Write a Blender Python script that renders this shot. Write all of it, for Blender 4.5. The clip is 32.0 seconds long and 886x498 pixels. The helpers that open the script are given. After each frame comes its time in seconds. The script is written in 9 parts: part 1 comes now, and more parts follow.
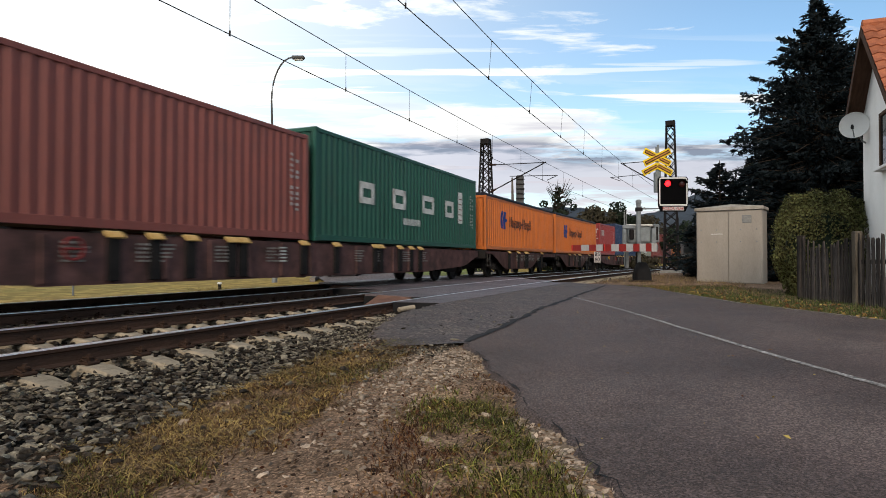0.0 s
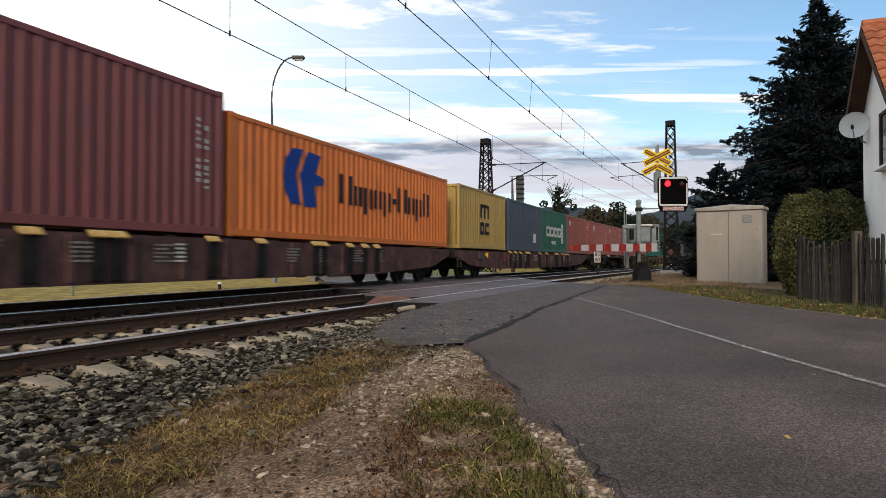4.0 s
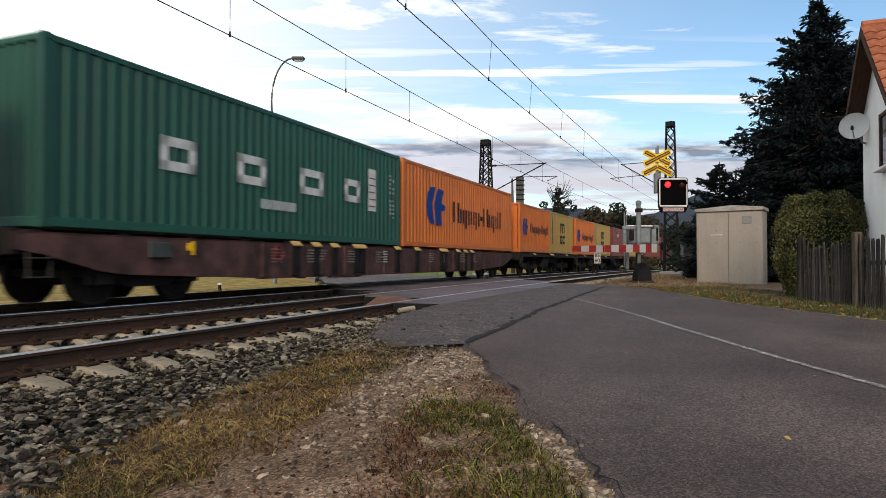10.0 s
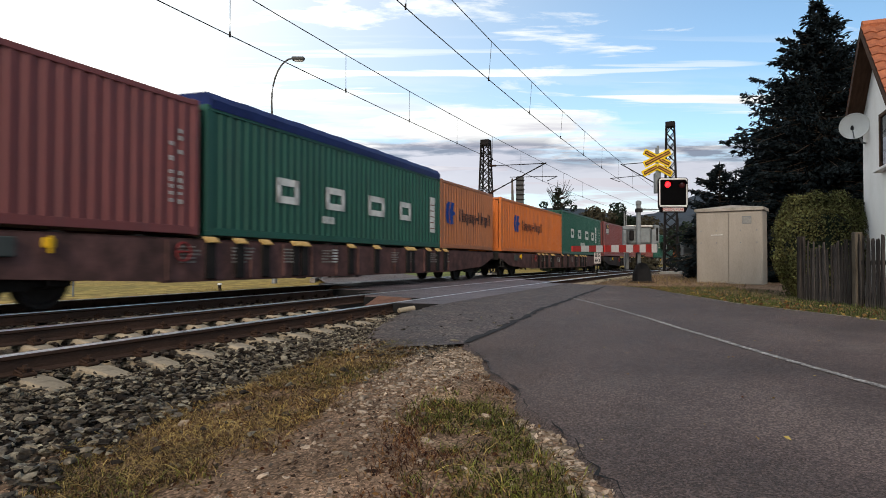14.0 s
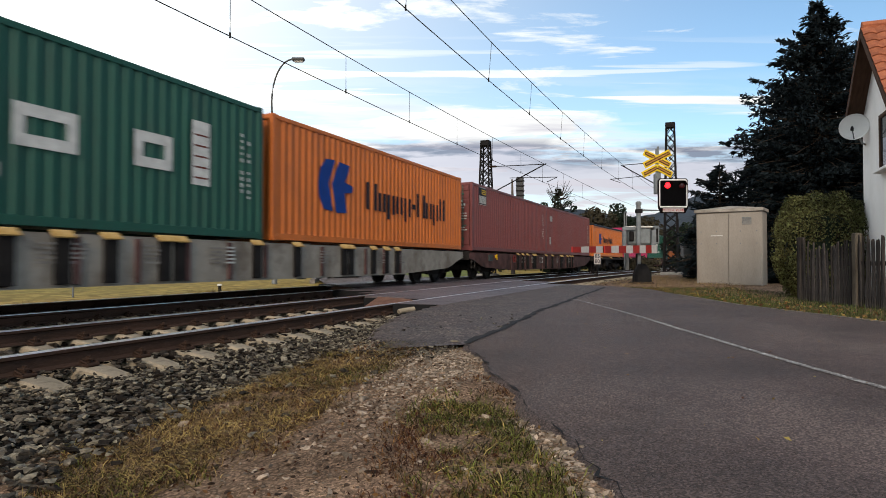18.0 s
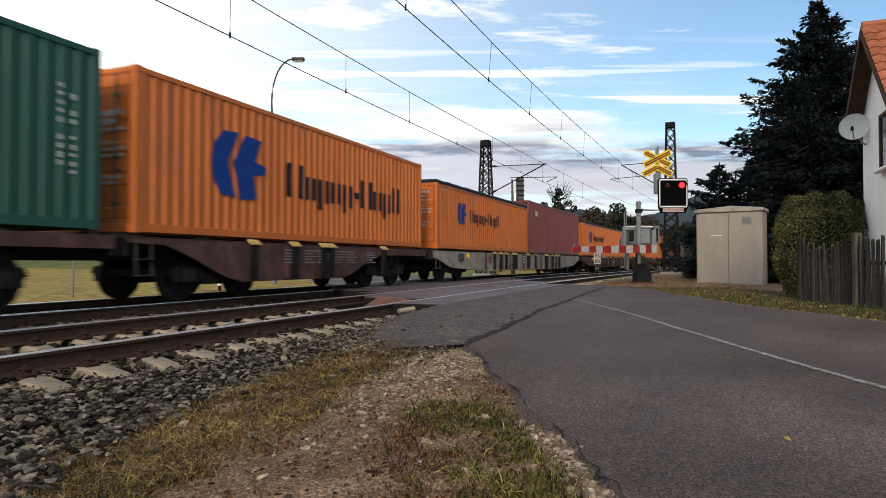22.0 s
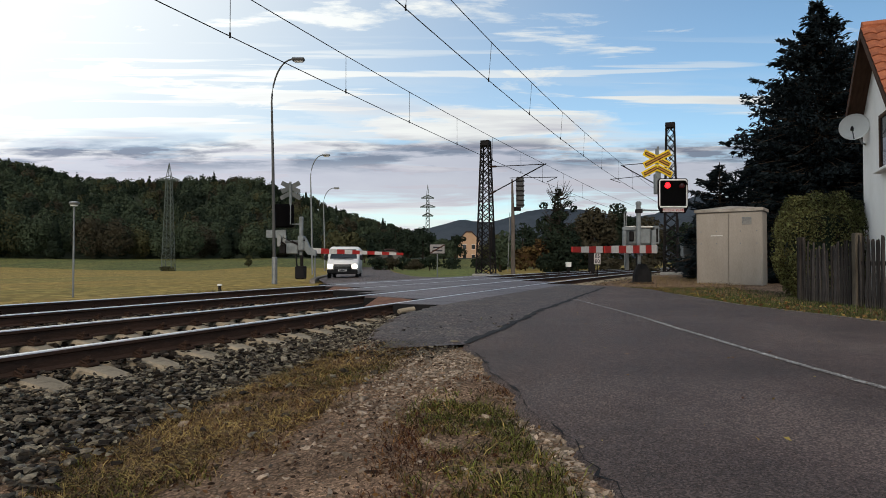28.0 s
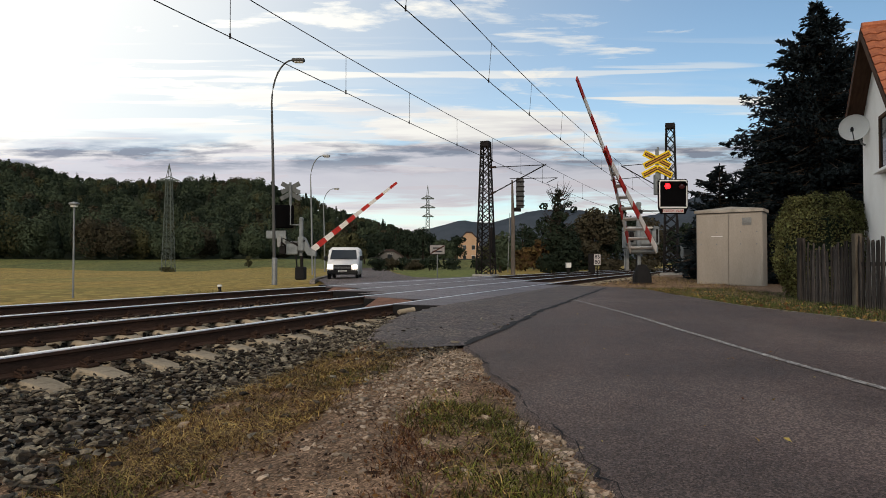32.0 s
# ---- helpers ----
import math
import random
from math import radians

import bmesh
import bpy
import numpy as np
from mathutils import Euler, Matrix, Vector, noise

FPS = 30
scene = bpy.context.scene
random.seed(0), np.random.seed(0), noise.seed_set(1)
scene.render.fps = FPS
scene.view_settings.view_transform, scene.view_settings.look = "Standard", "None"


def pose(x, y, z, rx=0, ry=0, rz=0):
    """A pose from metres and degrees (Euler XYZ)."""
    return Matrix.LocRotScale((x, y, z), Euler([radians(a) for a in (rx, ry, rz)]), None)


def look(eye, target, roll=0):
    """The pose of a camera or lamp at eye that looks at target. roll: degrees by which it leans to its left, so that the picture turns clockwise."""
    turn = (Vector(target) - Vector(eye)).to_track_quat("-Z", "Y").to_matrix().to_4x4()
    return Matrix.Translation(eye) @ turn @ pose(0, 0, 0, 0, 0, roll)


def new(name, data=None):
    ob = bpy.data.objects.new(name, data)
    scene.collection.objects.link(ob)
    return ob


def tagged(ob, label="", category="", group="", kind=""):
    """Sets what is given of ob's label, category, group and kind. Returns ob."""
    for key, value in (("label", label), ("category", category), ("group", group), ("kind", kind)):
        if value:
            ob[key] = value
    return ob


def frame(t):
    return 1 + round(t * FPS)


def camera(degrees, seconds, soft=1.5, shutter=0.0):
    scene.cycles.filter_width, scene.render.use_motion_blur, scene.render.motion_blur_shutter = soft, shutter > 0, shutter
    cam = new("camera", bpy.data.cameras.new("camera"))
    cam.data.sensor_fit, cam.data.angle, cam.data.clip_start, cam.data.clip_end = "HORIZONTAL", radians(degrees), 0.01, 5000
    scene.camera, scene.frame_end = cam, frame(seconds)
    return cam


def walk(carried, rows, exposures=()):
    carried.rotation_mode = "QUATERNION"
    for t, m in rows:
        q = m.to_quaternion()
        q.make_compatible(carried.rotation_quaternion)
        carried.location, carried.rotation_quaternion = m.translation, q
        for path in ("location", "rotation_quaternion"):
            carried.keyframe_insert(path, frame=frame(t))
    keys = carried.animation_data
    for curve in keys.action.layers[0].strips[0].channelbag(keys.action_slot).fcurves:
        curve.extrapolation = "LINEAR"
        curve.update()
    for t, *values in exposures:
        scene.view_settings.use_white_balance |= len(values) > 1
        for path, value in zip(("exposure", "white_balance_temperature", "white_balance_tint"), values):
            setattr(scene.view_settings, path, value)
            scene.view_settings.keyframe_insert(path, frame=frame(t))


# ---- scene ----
# the camera stands low beside the road; it sags by a fraction of a degree
EYE_Z = 0.756
VIEW = 69.0
TURN = -68.70


def eye_pose(drop):
    return pose(0, 0, EYE_Z, 90 + math.degrees(math.atan((27.0 + drop) / 1141.0)), 0, TURN)


cam = camera(VIEW, 32.0, soft=0.9, shutter=0.2)
SAG = [(0, -6), (5.5, -6), (6.5, -5.6), (7, -4.6), (10.5, -4.4), (11.5, -3), (12, -3), (13, -4.4), (16.4, -4.2), (17, -3), (18.3, -3),
       (19, -1.5), (19.6, -2.8), (21, -3.4), (22.3, -3.2), (23, -1.6), (23.6, -3), (25.5, -2.8), (28, -3), (28.5, -1.5), (29, 0), (29.5, -1.5), (32, -1.8)]
# stops, white balance and tint: the picture settles once the train has gone
EXPOSURE = [(0, 0.12, 6650, 11), (26.8, 0.12, 6650, 11), (27.8, -0.28, 6500, 10), (29.6, -0.28, 6500, 10), (31, -0.26, 6750, 11), (32, -0.24, 6900, 12)]
walk(cam, [(t, eye_pose(d)) for t, d in SAG], exposures=EXPOSURE)

# ---- world and sun: low sun through thin cloud, off along the line ----
SUN_AZ, SUN_EL = 193.0, 25.0
SUN_DIR = Vector((math.cos(radians(SUN_AZ)) * math.cos(radians(SUN_EL)), math.sin(radians(SUN_AZ)) * math.cos(radians(SUN_EL)), math.sin(radians(SUN_EL))))


def make_world():
    world = bpy.data.worlds.new("evening_sky")
    scene.world = world
    world.use_nodes = True
    nt = world.node_tree
    nt.nodes.clear()
    N, L = nt.nodes.new, nt.links.new
    out = N("ShaderNodeOutputWorld")
    bg = N("ShaderNodeBackground")
    L(bg.outputs[0], out.inputs[0])
    sky = N("ShaderNodeTexSky")
    sky.sky_type, sky.sun_disc = "NISHITA", False
    sky.sun_elevation, sky.sun_rotation = radians(SUN_EL), radians(90 - SUN_AZ)
    sky.air_density, sky.dust_density, sky.ozone_density = 1.0, 0.6, 1.0
    tc = N("ShaderNodeTexCoord")
    sep = N("ShaderNodeSeparateXYZ")
    L(tc.outputs["Generated"], sep.inputs[0])

    def m(op, a, b=None, c=None, clamp=False):
        n = N("ShaderNodeMath")
        n.operation, n.use_clamp = op, clamp
        for i, v in enumerate((a, b, c)):
            if v is None:
                continue
            if isinstance(v, (int, float)):
                n.inputs[i].default_value = v
            else:
                L(v, n.inputs[i])
        return n.outputs[0]

    up = m("MAXIMUM", sep.outputs[2], 0.0)
    # drawn-out fields of thin cloud, level with the horizon
    def along(v):
        d = N("ShaderNodeVectorMath")
        d.operation = "DOT_PRODUCT"
        L(tc.outputs["Generated"], d.inputs[0])
        d.inputs[1].default_value = v
        return d.outputs["Value"]
    depth = m("MAXIMUM", m("ABSOLUTE", along((math.cos(radians(21.3)), math.sin(radians(21.3)), 0))), 0.35)
    az = m("DIVIDE", along((-math.sin(radians(21.3)), math.cos(radians(21.3)), 0)), depth)
    lift = m("DIVIDE", sep.outputs[2], depth)
    flat = m("MAXIMUM", lift, 0.0)
    comb = N("ShaderNodeCombineXYZ")
    L(m("MULTIPLY", az, 1.9), comb.inputs[0])
    L(m("MULTIPLY", lift, 10.5), comb.inputs[1])
    comb.inputs[2].default_value = CLOUD_SEED
    noise_a = N("ShaderNodeTexNoise")
    noise_a.inputs["Scale"].default_value = 1.6
    noise_a.inputs["Detail"].default_value = 10
    noise_a.inputs["Roughness"].default_value = 0.60
    noise_a.inputs["Distortion"].default_value = 0.35
    L(comb.outputs[0], noise_a.inputs["Vector"])
    ramp = N("ShaderNodeValToRGB")
    ramp.color_ramp.elements[0].position, ramp.color_ramp.elements[1].position = 0.56, 0.66
    L(noise_a.outputs["Fac"], ramp.inputs[0])
    # more cloud towards the horizon and towards the sun
    dot = N("ShaderNodeVectorMath")
    dot.operation = "DOT_PRODUCT"
    L(tc.outputs["Generated"], dot.inputs[0])
    dot.inputs[1].default_value = SUN_DIR
    veil_dot = N("ShaderNodeVectorMath")
    veil_dot.operation = "DOT_PRODUCT"
    L(tc.outputs["Generated"], veil_dot.inputs[0])
    veil_dot.inputs[1].default_value = VEIL_DIR
    veil = m("POWER", m("MAXIMUM", veil_dot.outputs["Value"], 0.0), 3.6)
    near = m("MAXIMUM", dot.outputs["Value"], 0.0)
    near2 = m("POWER", near, 2.2)
    low = m("POWER", m("SUBTRACT", 1.0, up, clamp=True), 9.0)
    # long low banks of cloud: noise in bearing and height
    cb = N("ShaderNodeCombineXYZ")
    L(m("MULTIPLY", az, 2.4), cb.inputs[0])
    L(m("MULTIPLY", lift, 26.0), cb.inputs[1])
    noise_c = N("ShaderNodeTexNoise")
    noise_c.inputs["Scale"].default_value = 1.25
    noise_c.inputs["Detail"].default_value = 8
    noise_c.inputs["Roughness"].default_value = 0.55
    noise_c.inputs["Distortion"].default_value = 0.3
    L(cb.outputs[0], noise_c.inputs["Vector"])
    rc = N("ShaderNodeValToRGB")
    rc.color_ramp.elements[0].position, rc.color_ramp.elements[1].position = 0.46, 0.60
    L(noise_c.outputs["Fac"], rc.inputs[0])
    band = N("ShaderNodeValToRGB")
    band.color_ramp.elements[0].position, band.color_ramp.elements[1].position = 0.14, 0.30
    band.color_ramp.elements[0].color, band.color_ramp.elements[1].color = (1, 1, 1, 1), (0, 0, 0, 1)
    L(flat, band.inputs[0])
    bank = m("MULTIPLY", rc.outputs[0], band.outputs[0])
    fac = m("ADD", m("MULTIPLY", ramp.outputs[0], 0.85), m("MULTIPLY", m("MAXIMUM", near2, veil), 1.05))
    # thin bright streaks drawn out along the sky
    cs = N("ShaderNodeCombineXYZ")
    L(m("MULTIPLY", az, 1.7), cs.inputs[0])
    L(m("MULTIPLY", lift, 46.0), cs.inputs[1])
    noise_d = N("ShaderNodeTexNoise")
    noise_d.inputs["Scale"].default_value = 1.15
    noise_d.inputs["Detail"].default_value = 6
    noise_d.inputs["Roughness"].default_value = 0.5
    noise_d.inputs["Distortion"].default_value = 0.15
    L(cs.outputs[0], noise_d.inputs["Vector"])
    rd = N("ShaderNodeValToRGB")
    rd.color_ramp.elements[0].position, rd.color_ramp.elements[1].position = 0.545, 0.60
    L(noise_d.outputs["Fac"], rd.inputs[0])
    lane = N("ShaderNodeValToRGB")
    le = lane.color_ramp.elements
    le[0].position, le[1].position = 0.14, 0.19
    for pos, val in ((0.26, 1.0), (0.36, 0.0)):
        le.new(pos).color = (val, val, val, 1)
    L(flat, lane.inputs[0])
    fac = m("ADD", fac, m("MULTIPLY", m("MULTIPLY", rd.outputs[0], lane.outputs[0]), 0.8))
    fac = m("ADD", fac, m("MULTIPLY", low, 0.42))
    fac = m("ADD", fac, m("MULTIPLY", bank, 0.95), clamp=True)
    # grey bellies low down
    grey = m("MULTIPLY", m("SUBTRACT", noise_c.outputs["Fac"], 0.50, clamp=True), m("MULTIPLY", band.outputs[0], 6.5), clamp=True)
    mixc = N("ShaderNodeMix")
    mixc.data_type = "RGBA"
    mixc.inputs[6].default_value = (0.965, 1.0, 0.985, 1)
    mixc.inputs[7].default_value = (0.56, 0.56, 0.655, 1)
    tall = m("ADD", flat, m("MULTIPLY", m("SUBTRACT", noise_c.outputs["Fac"], 0.5), 0.16))
    pall = N("ShaderNodeValToRGB")
    pe = pall.color_ramp.elements
    pe[0].position, pe[1].position = 0.075, 0.105
    pe[0].color, pe[1].color = (0, 0, 0, 1), (1, 1, 1, 1)
    for pos, val in ((0.155, 1.0), (0.195, 0.0)):
        e = pe.new(pos)
        e.color = (val, val, val, 1)
    L(tall, pall.inputs[0])
    shade = m("MULTIPLY", pall.outputs[0], m("ADD", 0.55, m("MULTIPLY", noise_a.outputs["Fac"], 0.6)), clamp=True)
    fac = m("MAXIMUM", fac, m("MULTIPLY", pall.outputs[0], 0.93))
    # a broken row of slate-blue clumps along the upper rim of the low cloud
    cc = N("ShaderNodeCombineXYZ")
    L(m("MULTIPLY", az, 4.5), cc.inputs[0])
    L(m("MULTIPLY", lift, 30.0), cc.inputs[1])
    noise_e = N("ShaderNodeTexNoise")
    noise_e.inputs["Scale"].default_value = 1.2
    noise_e.inputs["Detail"].default_value = 9
    noise_e.inputs["Roughness"].default_value = 0.6
    L(cc.outputs[0], noise_e.inputs["Vector"])
    re = N("ShaderNodeValToRGB")
    re.color_ramp.elements[0].position, re.color_ramp.elements[1].position = 0.45, 0.57
    L(noise_e.outputs["Fac"], re.inputs[0])
    rim = N("ShaderNodeValToRGB")
    ri = rim.color_ramp.elements
    ri[0].position, ri[1].position = 0.135, 0.158
    for pos, val in ((0.178, 1.0), (0.198, 0.0)):
        ri.new(pos).color = (val, val, val, 1)
    L(flat, rim.inputs[0])
    clump = m("MULTIPLY", re.outputs[0], rim.outputs[0])
    fac = m("MAXIMUM", fac, m("MULTIPLY", clump, 0.95))
    L(m("MAXIMUM", grey, shade), mixc.inputs[0])
    mixd = N("ShaderNodeMix")
    mixd.data_type = "RGBA"
    L(clump, mixd.inputs[0])
    L(mixc.outputs[2], mixd.inputs[6])
    mixd.inputs[7].default_value = (0.24, 0.275, 0.36, 1)
    glow = m("ADD", 0.97, m("MULTIPLY", m("MAXIMUM", near2, veil), 0.55))
    cl = N("ShaderNodeVectorMath")
    cl.operation = "SCALE"
    L(mixd.outputs[2], cl.inputs[0])
    L(glow, cl.inputs[3])
    skys = N("ShaderNodeVectorMath")
    skys.operation = "SCALE"
    skys.inputs[3].default_value = SKY_STRENGTH
    tint = N("ShaderNodeVectorMath")
    tint.operation = "MULTIPLY"
    tint.inputs[1].default_value = (0.80, 1.0, 1.08)
    L(sky.outputs[0], tint.inputs[0])
    L(tint.outputs[0], skys.inputs[0])
    mix = N("ShaderNodeMix")
    mix.data_type = "RGBA"
    L(fac, mix.inputs[0])
    L(skys.outputs[0], mix.inputs[6])
    L(cl.outputs[0], mix.inputs[7])
    L(mix.outputs[2], bg.inputs[0])
    bg.inputs[1].default_value = 1.0


SKY_STRENGTH = 0.150
VEIL_DIR = Vector((math.cos(radians(70)) * 0.87, math.sin(radians(70)) * 0.87, 0.49))   # a bright veil of thin cloud over the meadow
CLOUD_SEED = 3.7
make_world()
sun_data = bpy.data.lights.new("sun", "SUN")
sun_data.energy, sun_data.angle, sun_data.color = 2.1, radians(12), (1.0, 0.84, 0.67)
sun = new("sun", sun_data)
sun.matrix_world = look(SUN_DIR * 50, (0, 0, 0))
# ---- mesh helpers ----
class MB:
    """A mesh in the making: lists of corners and faces."""

    def __init__(self):
        self.v, self.f = [], []

    def add(self, verts, faces, m=None):
        n = len(self.v)
        self.v += [tuple(m @ Vector(p)) for p in verts] if m is not None else [tuple(p) for p in verts]
        self.f += [tuple(i + n for i in q) for q in faces]
        return self

    def box(self, x0, x1, y0, y1, z0, z1, c=0.0, m=None):
        if c <= 0:
            v = [(x, y, z) for z in (z0, z1) for y in (y0, y1) for x in (x0, x1)]
            f = [(0, 2, 3, 1), (4, 5, 7, 6), (0, 1, 5, 4), (2, 6, 7, 3), (0, 4, 6, 2), (1, 3, 7, 5)]
            return self.add(v, f, m)
        c = min(c, (x1 - x0) * .45, (y1 - y0) * .45, (z1 - z0) * .45)
        v, f, idx = [], [], {}
        lo, hi = (x0, y0, z0), (x1, y1, z1)
        for sx in (0, 1):
            for sy in (0, 1):
                for sz in (0, 1):
                    s = (sx, sy, sz)
                    for a in range(3):
                        p = [(hi[i] if s[i] else lo[i]) + (0 if i == a else (-c if s[i] else c)) for i in range(3)]
                        idx[s + (a,)] = len(v)
                        v.append(tuple(p))
        for a in range(3):
            b, d = (a + 1) % 3, (a + 2) % 3
            for e in (0, 1):
                def key(p, q):
                    s = [0, 0, 0]
                    s[a], s[b], s[d] = e, p, q
                    return tuple(s)
                quad = [idx[key(0, 0) + (a,)], idx[key(1, 0) + (a,)], idx[key(1, 1) + (a,)], idx[key(0, 1) + (a,)]]
                f.append(tuple(quad if e else quad[::-1]))
            for p in (0, 1):
                for q in (0, 1):
                    s0, s1 = [0, 0, 0], [0, 0, 0]
                    s0[b] = s1[b] = p
                    s0[d] = s1[d] = q
                    s1[a] = 1
                    s0, s1 = tuple(s0), tuple(s1)
                    quad = (idx[s0 + (b,)], idx[s1 + (b,)], idx[s1 + (d,)], idx[s0 + (d,)])
                    f.append(quad if p != q else quad[::-1])
        for sx in (0, 1):
            for sy in (0, 1):
                for sz in (0, 1):
                    s = (sx, sy, sz)
                    tri = tuple(idx[s + (a,)] for a in range(3))
                    f.append(tri if (sx + sy + sz) % 2 else tri[::-1])
        return self.add(v, f, m)

    def prism(self, poly, y0, y1, m=None):
        """A polygon in x and z, drawn out along y."""
        n = len(poly)
        v = [(x, y0, z) for x, z in poly] + [(x, y1, z) for x, z in poly]
        f = [tuple(range(n)), tuple(range(2 * n - 1, n - 1, -1))]
        f += [((i + 1) % n, i, i + n, (i + 1) % n + n) for i in range(n)]
        return self.add(v, f, m)

    def tube(self, pts, r, n=8, caps=True):
        """A round bar along points; r is one radius or one for each point."""
        pts = [Vector(p) for p in pts]
        rs = r if isinstance(r, (list, tuple)) else [r] * len(pts)
        v, f = [], []
        for i, p in enumerate(pts):
            d = (pts[min(i + 1, len(pts) - 1)] - pts[max(i - 1, 0)]).normalized()
            a = d.orthogonal().normalized() if abs(d.z) > .99 else d.cross(Vector((0, 0, 1))).normalized()
            b = d.cross(a)
            for k in range(n):
                w = 2 * math.pi * k / n
                v.append(p + (a * math.cos(w) + b * math.sin(w)) * rs[i])
        for i in range(len(pts) - 1):
            for k in range(n):
                f.append((i * n + k, i * n + (k + 1) % n, (i + 1) * n + (k + 1) % n, (i + 1) * n + k))
        if caps:
            f.append(tuple(range(n - 1, -1, -1)))
            f.append(tuple(range((len(pts) - 1) * n, len(pts) * n)))
        return self.add(v, f)

    def lathe(self, prof, n=16, m=None):
        """Radius and height pairs turned about z."""
        v, f = [], []
        for r, z in prof:
            for k in range(n):
                w = 2 * math.pi * k / n
                v.append((r * math.cos(w), r * math.sin(w), z))
        for i in range(len(prof) - 1):
            for k in range(n):
                f.append((i * n + k, i * n + (k + 1) % n, (i + 1) * n + (k + 1) % n, (i + 1) * n + k))
        f.append(tuple(range(n - 1, -1, -1)))
        f.append(tuple(range((len(prof) - 1) * n, len(prof) * n)))
        return self.add(v, f, m)

    def quad(self, a, b, c, d):
        return self.add([a, b, c, d], [(0, 1, 2, 3)])

    def mesh(self, name, mats, smooth=False):
        me = bpy.data.meshes.new(name)
        me.from_pydata(self.v, [], self.f)
        for mt in (mats if isinstance(mats, (list, tuple)) else [mats]):
            me.materials.append(mt)
        me.update()
        if smooth:
            me.shade_smooth()
        return me


def part(name, mb, material, parent=None, label="", smooth=False, kind=""):
    """Link a mesh as one object, under a thing or a part if one is given."""
    me = mb if isinstance(mb, bpy.types.Mesh) else mb.mesh(name, material, smooth)
    ob = new(name, me)
    if parent is not None:
        ob.parent = parent
    return tagged(ob, label=label, kind=kind)


def thing(name, label, category, m=None, group="", kind=""):
    ob = new(name)
    ob.empty_display_size = 0.2
    if m is not None:
        ob.matrix_basis = m
    return tagged(ob, label=label, category=category, group=group, kind=kind)


def here(x, y, z=0.0, turn=0.0):
    return pose(x, y, z, 0, 0, turn)


# sideways and ahead of the eye to the plan (along the line, across it)
CT, ST = math.cos(radians(90 + TURN)), math.sin(radians(90 + TURN))


def plan(side, ahead):
    return side * ST + ahead * CT, -side * CT + ahead * ST


# ---- the line: straight, then a wide bend to the right ----
BEND, BEND_FROM, BEND_TO = 0.0018, 10.8, 110.0


def swerve(x):
    d = min(max(x - BEND_FROM, 0.0), BEND_TO - BEND_FROM)
    return -0.5 * BEND * d * d - BEND * (BEND_TO - BEND_FROM) * max(x - BEND_TO, 0.0)


def heading(x):
    return math.degrees(math.atan(-BEND * min(max(x - BEND_FROM, 0.0), BEND_TO - BEND_FROM)))


RAIL_A = 5.23                 # near rail of the near track
TRACK_NEAR, TRACK_FAR = RAIL_A + 0.7535, RAIL_A + 4.066 + 0.7535
CANT = 0.046


